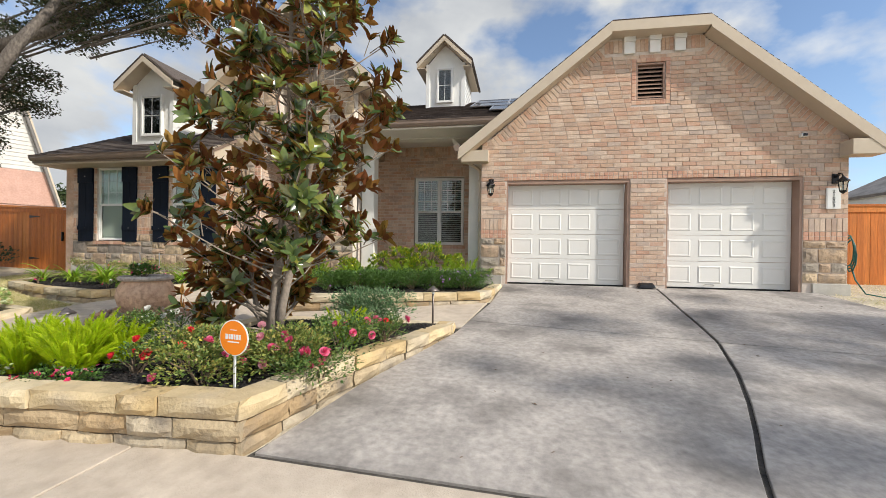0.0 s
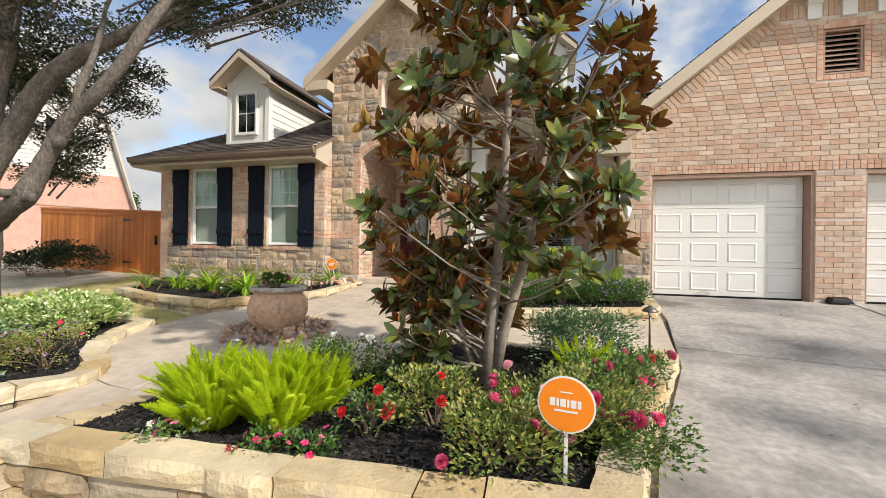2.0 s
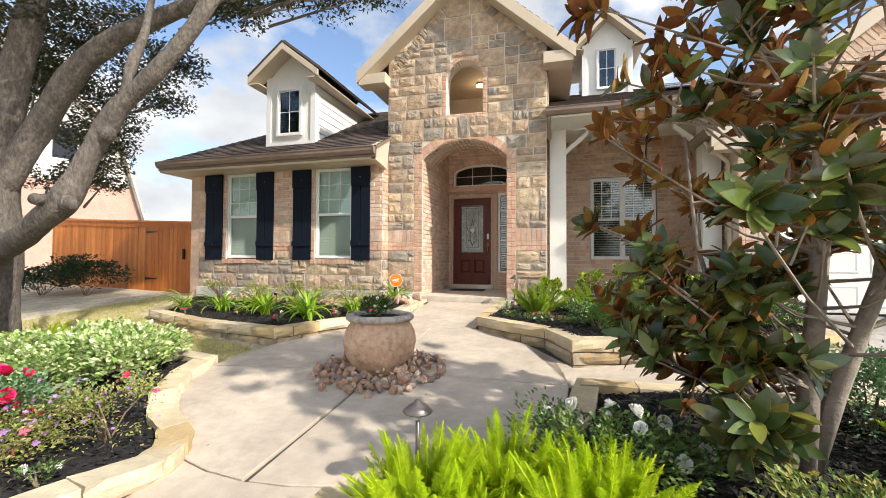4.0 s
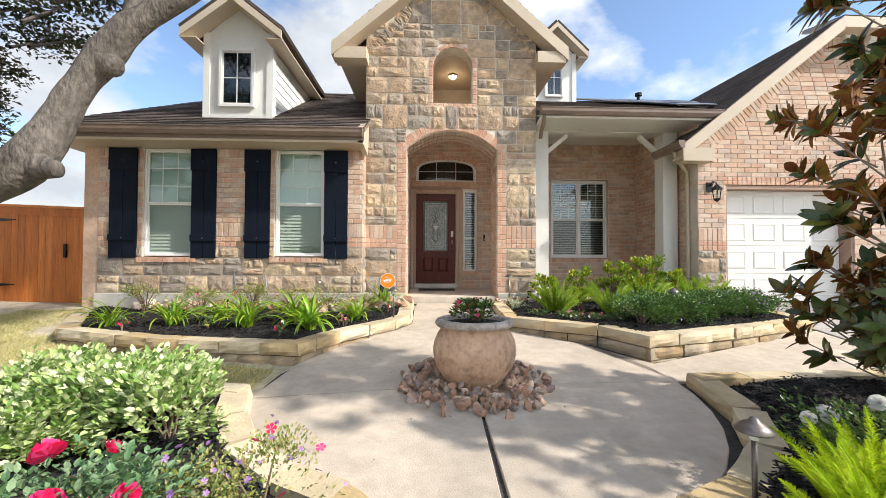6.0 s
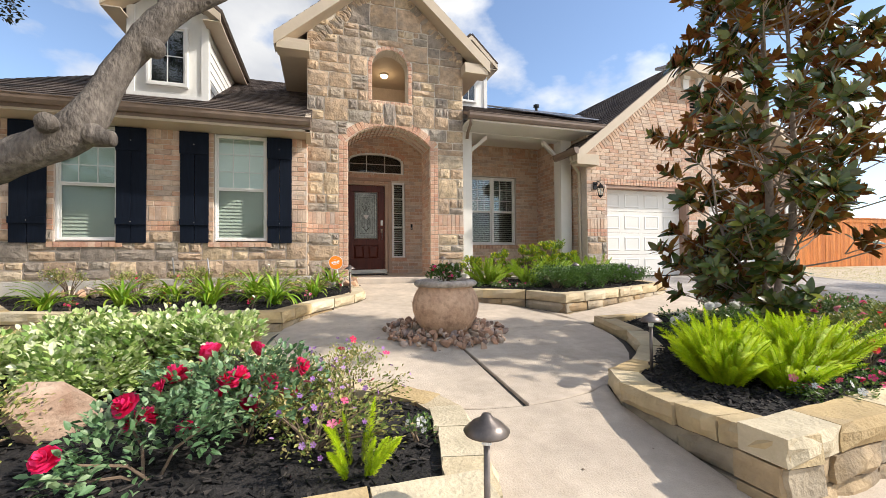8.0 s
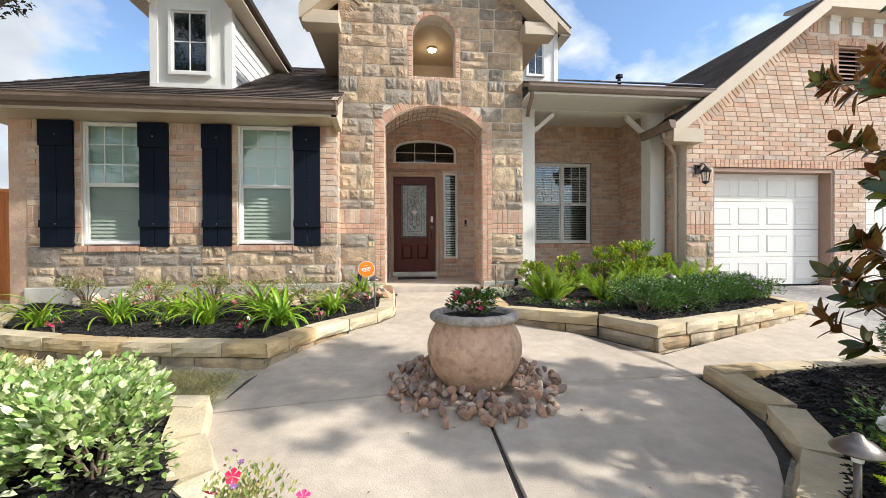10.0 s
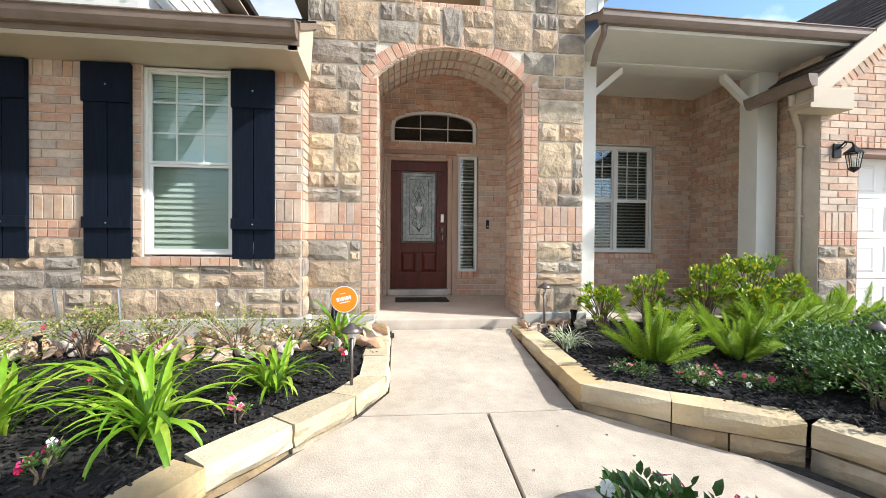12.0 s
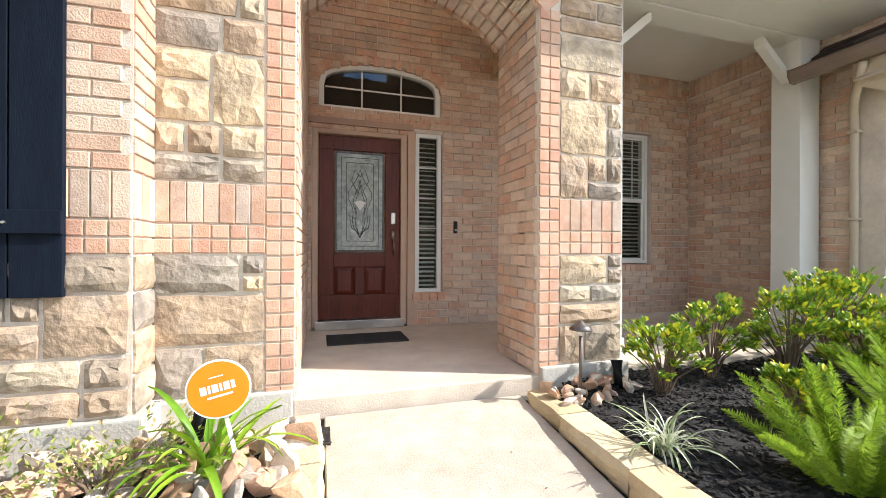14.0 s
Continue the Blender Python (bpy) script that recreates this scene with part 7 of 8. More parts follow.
# street tree whose shade falls on the driveway
SB = Vector((14.6, 0.4, -0.35))
stree = empty("street_tree", SB, "tall leafy street tree shading the driveway", "tree")
Shape().tube([(0, 0, -0.1), (0.05, 0, 2.8), (0, 0.1, 5.6), (0.1, 0, 9.2)], [0.3, 0.24, 0.18, 0.06], 12).obj("trunk", M_BARK, stree, smooth=True)
mats = []
for i in range(84):
    c = Vector((rn.uniform(-3.8, 3.8), rn.uniform(-3.4, 3.4), rn.uniform(6.4, 11.4)))
    if (c.x / 3.9) ** 2 + (c.y / 3.5) ** 2 > 1:
        continue
    r = rn.uniform(0.35, 0.7)
    for j in range(int(120 * (r / 0.45) ** 2)):
        d = rdir(rn)
        mats.append(aim(c + d * r * rn.random() ** 0.5, rdir(rn), rn.uniform(-1, 1), rn.uniform(0.8, 1.3)))
tagged(scatter("leaves", small_leaf(0.14, 0.075), mats, M_OAKLEAF, stree), kind="stuff")

# ---- bed by the driveway ----
for i, (x, y, n, sc) in enumerate(((-4.24, 2.82, 80, 0.92), (-3.94, 3.12, 70, 0.95), (-3.6, 2.72, 84, 1.0), (-3.98, 2.6, 60, 0.85), (-3.5, 3.0, 50, 0.85))):
    foxtail(x, y, hz_c(x, y), n, 40 + i, False, sc)
foxtail(-1.74, 3.95, hz_c(-1.74, 3.95), 26, 47, False, 0.85, 0.3)
ROSE_L = "rose bush with small dark leaves and pink blooms in mulch"
bush("rose_bush", "white-flowering low rose bush in mulch", "rose bush", -3.5, 3.5, hz_c(-3.5, 3.5), 0.44, 0.36, 2300, 0.034, M_ROSE, 1, (("white", 12),), "rose bushes")
bush("rose_bush", "white-flowering low rose bush in mulch", "rose bush", -3.05, 3.6, hz_c(-3.05, 3.6), 0.28, 0.26, 700, 0.034, M_ROSE, 2, (("white", 4),), "rose bushes")
bush("rose_bush", "small coral rose bush in mulch", "rose bush", -3.0, 2.72, hz_c(-3, 2.7), 0.2, 0.28, 420, 0.03, M_ROSE, 3, (("coral", 4),), "rose bushes")
bush("rose_bush", "sparse olive-leaved rose bush with yellowing leaves", "rose bush", -2.66, 2.92, hz_c(-2.66, 2.92), 0.32, 0.36, 1500, 0.034, M_ROSE2, 4, (("coral", 3), ("s_yellow", 3)), "rose bushes", open_=0.2)
bush("rose_bush", ROSE_L, "rose bush", -2.27, 2.56, hz_c(-2.27, 2.56), 0.33, 0.31, 1900, 0.034, M_ROSE2, 5, (("pink", 4), ("pale", 2)), "rose bushes")
bush("rose_bush", ROSE_L, "rose bush", -2.12, 3.1, hz_c(-2.12, 3.1), 0.3, 0.32, 1500, 0.034, M_ROSE2, 6, (("pink", 4), ("pale", 2)), "rose bushes", open_=0.3)
bush("rose_bush", ROSE_L, "rose bush", -1.82, 2.95, hz_c(-1.82, 2.95), 0.36, 0.34, 2300, 0.034, M_ROSE2, 7, (("pale", 2), ("pink", 2)), "rose bushes")
bush("rose_bush", "trailing rose bush with pink blooms over the stone edging", "rose bush", -1.55, 2.95, hz_c(-1.6, 2.95) - 0.06, 0.34, 0.28, 1800, 0.032, M_ROSE, 8, (("pink", 11),), "rose bushes")
bush("rose_bush", ROSE_L, "rose bush", -1.62, 3.5, hz_c(-1.62, 3.5), 0.34, 0.36, 2100, 0.034, M_ROSE, 9, (("pink", 6),), "rose bushes")
bush("rose_bush", ROSE_L, "rose bush", -1.35, 3.95, hz_c(-1.4, 3.95), 0.24, 0.3, 600, 0.032, M_ROSE, 10, (("pink", 3), ("coral", 2)), "rose bushes")
bush("shrub", "dense grey-green rounded shrub behind the magnolia", "shrub", -1.72, 4.58, hz_c(-1.72, 4.58), 0.46, 0.62, 6000, 0.034, M_BLUEROSE, 12, clumps=26)
bush("dianthus", "low dianthus with pink and white flowers by the edging", "flowers", -4.0, 2.36, hz_c(-4, 2.36), 0.2, 0.14, 420, 0.03, M_ROSE, 13, (("s_pink", 9), ("s_white", 9)), "dianthus clumps", twigs=0)
bush("dianthus", "low dianthus with red flowers by the edging", "flowers", -3.42, 2.4, hz_c(-3.42, 2.4), 0.19, 0.15, 420, 0.03, M_HEDGE, 14, (("s_red", 8), ("s_pink", 4)), "dianthus clumps", twigs=0)
bush("dianthus", "low dianthus with red flowers by the edging", "flowers", -3.2, 2.42, hz_c(-3.2, 2.42), 0.16, 0.13, 300, 0.03, M_HEDGE, 15, (("s_red", 4), ("s_pink", 3)), "dianthus clumps", twigs=0)

# ---- bed under the oak ----
for i, (x, y, r, h) in enumerate(((-7.5, 4.08, 0.36, 0.46), (-7.95, 4.2, 0.42, 0.5), (-8.5, 4.35, 0.42, 0.46), (-7.85, 4.5, 0.34, 0.46), (-8.2, 3.9, 0.36, 0.36), (-8.9, 4.1, 0.36, 0.36))):
    bush("variegated_pittosporum", "rounded variegated shrub with cream-edged pale green leaves", "shrub", x, y, hz_n(x, y), r, h, 2300, 0.05, M_VARI, 60 + i, group="variegated shrubs", clumps=30, up=0.8, open_=0.65, tight=0.85)
bush("rose_bush", "red rose bush in full bloom with blue-green leaves", "rose bush", -7.16, 2.98, hz_n(-7.16, 2.98), 0.4, 0.5, 2000, 0.04, M_BLUEROSE, 71, (("red", 11),), "rose bushes", twigs=5, fscale=1.02)
bush("rose_bush", "low red rose bush with blue-green leaves", "rose bush", -7.45, 2.68, hz_n(-7.45, 2.68), 0.3, 0.3, 900, 0.04, M_BLUEROSE, 72, (("red", 7),), "rose bushes", twigs=4, fscale=1.02)
bush("lantana", "sparse trailing shrub with small lilac flowers", "flowers", -6.95, 3.12, hz_n(-6.95, 3.12), 0.42, 0.36, 2100, 0.026, M_SCRUB, 73, (("s_lilac", 42), ("s_red", 3)), "", clumps=20, open_=0.1)
bush("lantana", "sparse trailing shrub with small lilac flowers", "flowers", -6.62, 3.28, hz_n(-6.62, 3.28), 0.32, 0.42, 1300, 0.024, M_SCRUB, 74, (("s_lilac", 26), ("s_red", 5)), "", clumps=16, open_=0.1)
bush("lantana", "sparse trailing shrub with small lilac flowers", "flowers", -6.86, 2.78, hz_n(-6.86, 2.78), 0.36, 0.26, 1500, 0.026, M_SCRUB, 79, (("s_lilac", 30), ("s_pink", 3)), "", clumps=20, open_=0.1, twigs=20)
bush("snapdragon", "small white snapdragon in mulch", "flowers", -6.36, 2.74, hz_n(-6.36, 2.74), 0.09, 0.14, 120, 0.026, M_ROSE, 75, (("s_white", 5),), twigs=3)
foxtail(-6.66, 2.55, hz_n(-6.66, 2.55), 9, 76, False, 0.6, 0.3)
foxtail(-9.7, 4.7, hz_n(-9.7, 4.7), 24, 77, False, 0.8)
bush("dry_shrub", "dry straggling shrub beside a boulder", "shrub", -8.35, 3.0, hz_n(-8.35, 3.0), 0.36, 0.32, 700, 0.028, M_SCRUB, 78, open_=0.1, twigs=24)
bo = new("boulder", rock_mesh(90, M_BOULDER, 0.8))
bo.matrix_basis = pose(-8.1, 3.34, 0.2, 0, 10, 30) @ Matrix.Diagonal((0.3, 0.2, 0.22, 1))
tagged(bo, "pale tan boulder in the mulch", "boulder")

# ---- bed under the wing windows ----
for i, (x, y, n, sc) in enumerate(((-9.25, 6.95, 34, 0.9), (-8.2, 6.75, 36, 0.95), (-7.72, 7.12, 36, 0.95), (-7.38, 6.72, 40, 1.0), (-6.92, 7.3, 40, 0.8), (-6.62, 8.3, 28, 0.85), (-10.0, 6.9, 28, 0.85), (-8.75, 7.25, 28, 0.8))):
    strap_plant(x, y, hz_l(x, y), n, 80 + i, s=sc)
for i, (x, y, c) in enumerate(((-8.6, 6.6, "s_yellow"), (-7.62, 6.32, "s_red"), (-8.87, 7.3, "s_red"), (-6.98, 6.82, "s_pink"), (-6.5, 7.75, "s_red"), (-9.6, 6.55, "s_red"), (-8.15, 7.35, "s_pink"))):
    bush("snapdragon", "small snapdragon seedling in flower in mulch", "flowers", x, y, hz_l(x, y), 0.07, 0.2, 120, 0.028, M_ROSE, 100 + i, ((c, 7), ("s_white", 1)), "snapdragons", clumps=6, twigs=3)
for i, (x, y) in enumerate(((-9.5, 8.1), (-8.75, 8.2), (-8.1, 8.15), (-7.5, 8.2), (-7.0, 8.3), (-10.3, 8.0))):
    bush("rose_bush", "sparse straggling rose shrub against the stone base", "rose bush", x, y, hz_l(x, y), 0.36, 0.46 if i != 4 else 0.34, 1000 if i < 2 else 560, 0.034, M_SCRUB, 110 + i, (("s_pink", 2), ("s_red", 2)) if i < 3 else (("s_white", 2),), "wing roses", open_=0.1, twigs=20)
rn = random.Random(8)
rk = empty("rock_border", (-8.5, 8.4, 0.42), "pinkish river rocks along the foundation", "rocks")
for i in range(300):
    x = rn.uniform(-7.7, -6.2) if i % 2 else rn.uniform(-10.6, -7.7)
    y = rn.uniform(8.05 if x > -8.2 else 8.2, 8.64)
    sc = rn.uniform(0.05, 0.1)
    ob = keep_world(new("rock", PROCKS[i % 6]), rk)
    ob.matrix_basis = pose(x, y, hz_l(x, y) + sc * rn.uniform(0.45, 1.0), rn.uniform(0, 360), rn.uniform(0, 360), rn.uniform(0, 360)) @ Matrix.Diagonal((sc * 1.25, sc, sc * 0.85, 1))
rk = empty("rock_border", (-4.5, 8.8, 0.47), "pinkish river rocks beside the porch step", "rocks")
for i in range(40):
    x, y = rn.uniform(-4.66, -3.9), rn.uniform(8.55, 8.86)
    sc = rn.uniform(0.03, 0.065)
    ob = keep_world(new("rock", PROCKS[i % 6]), rk)
    ob.matrix_basis = pose(x, y, hz_r(x, y) + sc * 0.5, rn.uniform(0, 360), rn.uniform(0, 360), rn.uniform(0, 360)) @ Matrix.Diagonal((sc * 1.25, sc, sc * 0.85, 1))

# ---- bed before the porch ----
for i, (x, y, n, sc) in enumerate(((-3.95, 7.45, 46, 1.02), (-3.08, 7.55, 46, 1.05), (-2.3, 7.95, 44, 1.1), (-1.6, 8.1, 40, 1.15), (-1.05, 8.2, 34, 1.15))):
    foxtail(x, y, hz_r(x, y), n, 130 + i, True, sc)
for i, (x, y, r, h) in enumerate(((-3.78, 8.62, 0.28, 0.62), (-3.12, 8.8, 0.28, 0.78), (-2.55, 8.6, 0.36, 0.9), (-1.95, 8.65, 0.38, 0.98), (-1.4, 8.7, 0.32, 0.8), (-2.2, 8.3, 0.3, 0.62), (-3.4, 8.0, 0.22, 0.4))):
    bush("shrub", "upright shrub with yellow-green new leaves before the porch", "shrub", x, y, hz_r(x, y), r, h, 900 if r < 0.3 else 1500, 0.05, M_YEL, 140 + i, group="porch shrubs", clumps=34, open_=0.0, up=1.0, twigs=34, tight=0.55)
for i, (x, y) in enumerate(((-3.22, 6.42), (-2.75, 6.62), (-2.3, 6.82), (-1.85, 7.0), (-1.4, 7.18), (-0.95, 7.38), (-2.9, 6.95), (-2.2, 7.25), (-1.5, 7.5), (-0.85, 7.8))):
    bush("hedge_plant", "low dense green hedge plant with purple flowers" if x > -1.6 else "low dense dark green hedge plant along the edging", "hedge", x, y, hz_r(x, y), 0.37, 0.34, 3000, 0.034, M_HEDGE, 150 + i, (("s_lilac", 40),) if x > -1.6 else (("s_lilac", 3),), "hedge plants", clumps=28)
strap_plant(-4.47, 7.95, hz_r(-4.47, 7.95), 60, 170, LBLADES, 0.95, "liriope", "tuft of cream-striped grass-like liriope in mulch", "plant", "")
for i, (x, y) in enumerate(((-3.82, 7.02), (-3.6, 6.85), (-4.0, 6.95), (-3.42, 6.78), (-4.3, 7.2))):
    bush("dianthus", "low flowering groundcover with pink and white blooms", "flowers", x, y, hz_r(x, y), 0.15, 0.11, 300, 0.028, M_ROSE, 180 + i, (("s_pink", 3), ("s_white", 2)), "groundcover clumps", twigs=0)

# ---- urn planting ----
bush("bedding_flowers", "red, pink and white bedding flowers in the urn", "flowers", PC[0], PC[1] - 0.02, pz + 0.57, 0.19, 0.21, 900, 0.036, M_HEDGE, 190, (("s_red", 20), ("s_pink", 15), ("s_white", 14), ("s_yellow", 5)), clumps=20, fscale=0.8, up=1.0)


# ---- irrigation bits against the stone base ----
st = Shape().tube([(-9.05, 8.34, 0.4), (-9.08, 8.34, 0.7), (-9.11, 8.33, 1.0)], 0.012, 6)
tagged(st.obj("stake", M_SOLFR), "thin grey metal stake leaning in the bed", "stake")
sp = empty("spigot", (-9.2, 8.28, 0.42), "small black irrigation riser in the bed", "riser")
Shape().lathe([(0, 0), (0.028, 0), (0.028, 0.12), (0.02, 0.125)], 10).obj("body", M_BLACK, sp)
Shape().lathe([(0.0, 0.125), (0.036, 0.125), (0.036, 0.16), (0.0, 0.165)], 10).obj("cap", M_BLACK, sp)


# ---- signs, path lights, small things ----
def yard_sign(x, y, z0, zc, r, lean, turn, label):
    top = empty("yard_sign", (x, y, z0), label, "yard sign", "security signs")
    M = pose(0, 0, 0, 0, lean, turn)
    h = zc - z0
    Shape().box(-0.008, 0.008, -0.004, 0.004, -0.08, h - r * 0.5).obj("stake", M_SIGNW, top, "white metal stake", m=M)
    rot = M @ pose(0, -0.008, h, 90, 0, 0)
    Shape().lathe([(0, 0), (r, 0), (r, 0.006), (0, 0.006)], 40).obj("rim", M_SIGNW, top, "white rim", m=rot)
    Shape().lathe([(0, 0.0065), (r * 0.94, 0.0065), (r * 0.94, 0.0075), (0, 0.0075)], 40).obj("disc", M_ORANGE, top, "orange disc", m=rot)
    bars = [(-0.56 + sum((0.19, 0.08, 0.19, 0.08, 0.19, 0.12)[:i]) + 0.045 * i, w, -0.08, 0.2) for i, w in enumerate((0.19, 0.08, 0.19, 0.08, 0.19, 0.12))]
    for x0, w, z0b, z1b in bars + [(-0.4, 0.8, -0.26, -0.19), (-0.22, 0.44, 0.42, 0.46)]:
        Shape().box(r * x0, r * (x0 + w), r * z0b, r * z1b, 0.0076, 0.0085).obj("lettering", M_SIGNW, top, "white bar in place of lettering", m=rot)


yard_sign(-1.92, 2.48, hz_c(-1.92, 2.48), 0.56, 0.125, 0, -8, "round orange security sign on a white stake in the bed")
yard_sign(-6.46, 8.24, hz_l(-6.46, 8.24), 0.9, 0.125, -12, 2, "round orange security sign leaning by the entry")


def path_light(x, y, z, h):
    top = empty("path_light", (x, y, z), "bronze mushroom path light on a thin post", "path light", "path lights")
    Shape().tube([(0, 0, -0.1), (0, 0, h)], 0.012, 8).obj("post", M_PATHL, top, smooth=True)
    Shape().lathe([(0.02, h - 0.008), (0.076, h - 0.012), (0.079, h - 0.005), (0.05, h + 0.022), (0.024, h + 0.036), (0.015, h + 0.05), (0.0, h + 0.053)], 24).obj("cap", M_PATHL, top, smooth=True)
    Shape().lathe([(0.017, h - 0.05), (0.022, h - 0.008)], 12).obj("lens", M_SIGNW, top, "frosted lens")


for x, y, b, h in ((-4.42, 3.26, hz_c(-4.42, 3.26), 0.4), (-6.275, 2.06, gz(2.06) + 0.01, 0.51), (-6.37, 7.22, hz_l(-6.37, 7.22), 0.42), (-4.42, 8.7, hz_r(-4.42, 8.7), 0.46), (-1.06, 5.02, hz_c(-1.06, 5.02), 0.44), (-2.45, 7.0, hz_r(-2.45, 7.0), 0.36)):
    path_light(x, y, b, h)
sp = Shape().tube([(-6.72, 8.5, 0.4), (-6.71, 8.53, 0.62), (-6.68, 8.6, 0.78)], [0.02, 0.035, 0.045], 10)
tagged(sp.obj("spotlight", M_BLACK, smooth=True), "black garden spotlight in the rocks", "spotlight")
sp = Shape().tube([(-4.05, 8.75, 0.42), (-4.04, 8.78, 0.55), (-4.02, 8.82, 0.66)], [0.02, 0.035, 0.045], 10)
tagged(sp.obj("spotlight", M_BLACK, smooth=True), "black garden spotlight by the pier", "spotlight")
sp = Shape().tube([(-8.55, 8.35, 0.4), (-8.62, 8.4, 0.98)], 0.012, 6)
tagged(sp.obj("garden_stake", M_SOLFR), "thin grey metal garden stake", "stake")
hs = Shape()
for k in range(3):
    hs.tube([(6.16 + 0.02 * k, 8.95 + 0.14 * math.sin(t * 0.6), 1.25 + 0.3 * math.cos(t * 0.6) - 0.05 * k) for t in range(11)], 0.014, 6)
hs.tube([(6.2, 8.95, 1.0), (6.25, 8.9, 0.7), (6.35, 8.8, 0.45), (6.6, 8.7, 0.4)], 0.014, 6)
tagged(hs.obj("garden_hose", M_HOSE, smooth=True), "coiled green garden hose hung on the garage side", "hose")


# ---- fences ----
def fence(a, b, ta, tb, label, w=0.14):
    a, b = Vector(a), Vector(b)
    top = empty("fence", (a.x, a.y, 0.4), label, "fence", "cedar fences")
    L = (b - a).length
    d = (b - a) / L
    ang = math.atan2(d.y, d.x)
    n = int(L / w)
    rn = random.Random(int(L * 10))
    me = Shape().box(-w / 2 + 0.002, w / 2 - 0.002, -0.009, 0.009, 0, 1).obj("tmp", M_FENCE)
    mesh = me.data
    bpy.data.objects.remove(me)
    for i in range(n):
        p = a.lerp(b, (i + 0.5) / n)
        tz = ta + (tb - ta) * (i + 0.5) / n
        ob = keep_world(new("fence_board", mesh), top)
        ob.matrix_basis = Matrix.Translation((p.x, p.y, gz(p.y) - 0.05)) @ Matrix.Rotation(ang, 4, "Z") @ Matrix.Translation((0, rn.uniform(-0.004, 0.004), 0)) @ Matrix.Diagonal((1, 1, tz - gz(p.y) + 0.04, 1))
    for off, hh in ((0.0, 0.045),):
        s = Shape()
        s.hexa([(a.x - d.y * -0.03, a.y - 0.05, ta), (b.x, b.y - 0.05, tb), (b.x, b.y + 0.05, tb), (a.x, a.y + 0.05, ta), (a.x, a.y - 0.05, ta + hh), (b.x, b.y - 0.05, tb + hh), (b.x, b.y + 0.05, tb + hh), (a.x, a.y + 0.05, ta + hh)])
        keep_world(s.obj("top_rail", M_FENCE), top)
        s = Shape()
        s.hexa([(a.x, a.y - 0.03, ta - 0.14), (b.x, b.y - 0.03, tb - 0.14), (b.x, b.y - 0.01, tb - 0.14), (a.x, a.y - 0.01, ta - 0.14), (a.x, a.y - 0.03, ta - 0.005), (b.x, b.y - 0.03, tb - 0.005), (b.x, b.y - 0.01, tb - 0.005), (a.x, a.y - 0.01, ta - 0.005)])
        keep_world(s.obj("trim_board", M_FENCE), top)
    return top


fl = fence((-18.5, 9.95), (-11.65, 9.0), 2.42, 2.1, "stained orange-brown cedar board fence with a gate")
for z in (0.75, 1.95):
    s = Shape().hexa([(-13.95, 9.28, z - 0.035), (-13.5, 9.21, z - 0.008), (-13.5, 9.23, z - 0.008), (-13.95, 9.3, z - 0.035), (-13.95, 9.28, z + 0.035), (-13.5, 9.21, z + 0.008), (-13.5, 9.23, z + 0.008), (-13.95, 9.3, z + 0.035)])
    keep_world(s.obj("gate_hinge", M_BLACK, None, "black strap hinge"), fl)
keep_world(Shape().box(-12.5, -12.46, 9.06, 9.1, 1.25, 1.5).obj("gate_latch", M_BLACK, None, "black gate latch"), fl)
fence((6.05, 11.2), (16.0, 11.2), 2.32, 2.32, "stained orange-brown cedar board fence beside the garage")


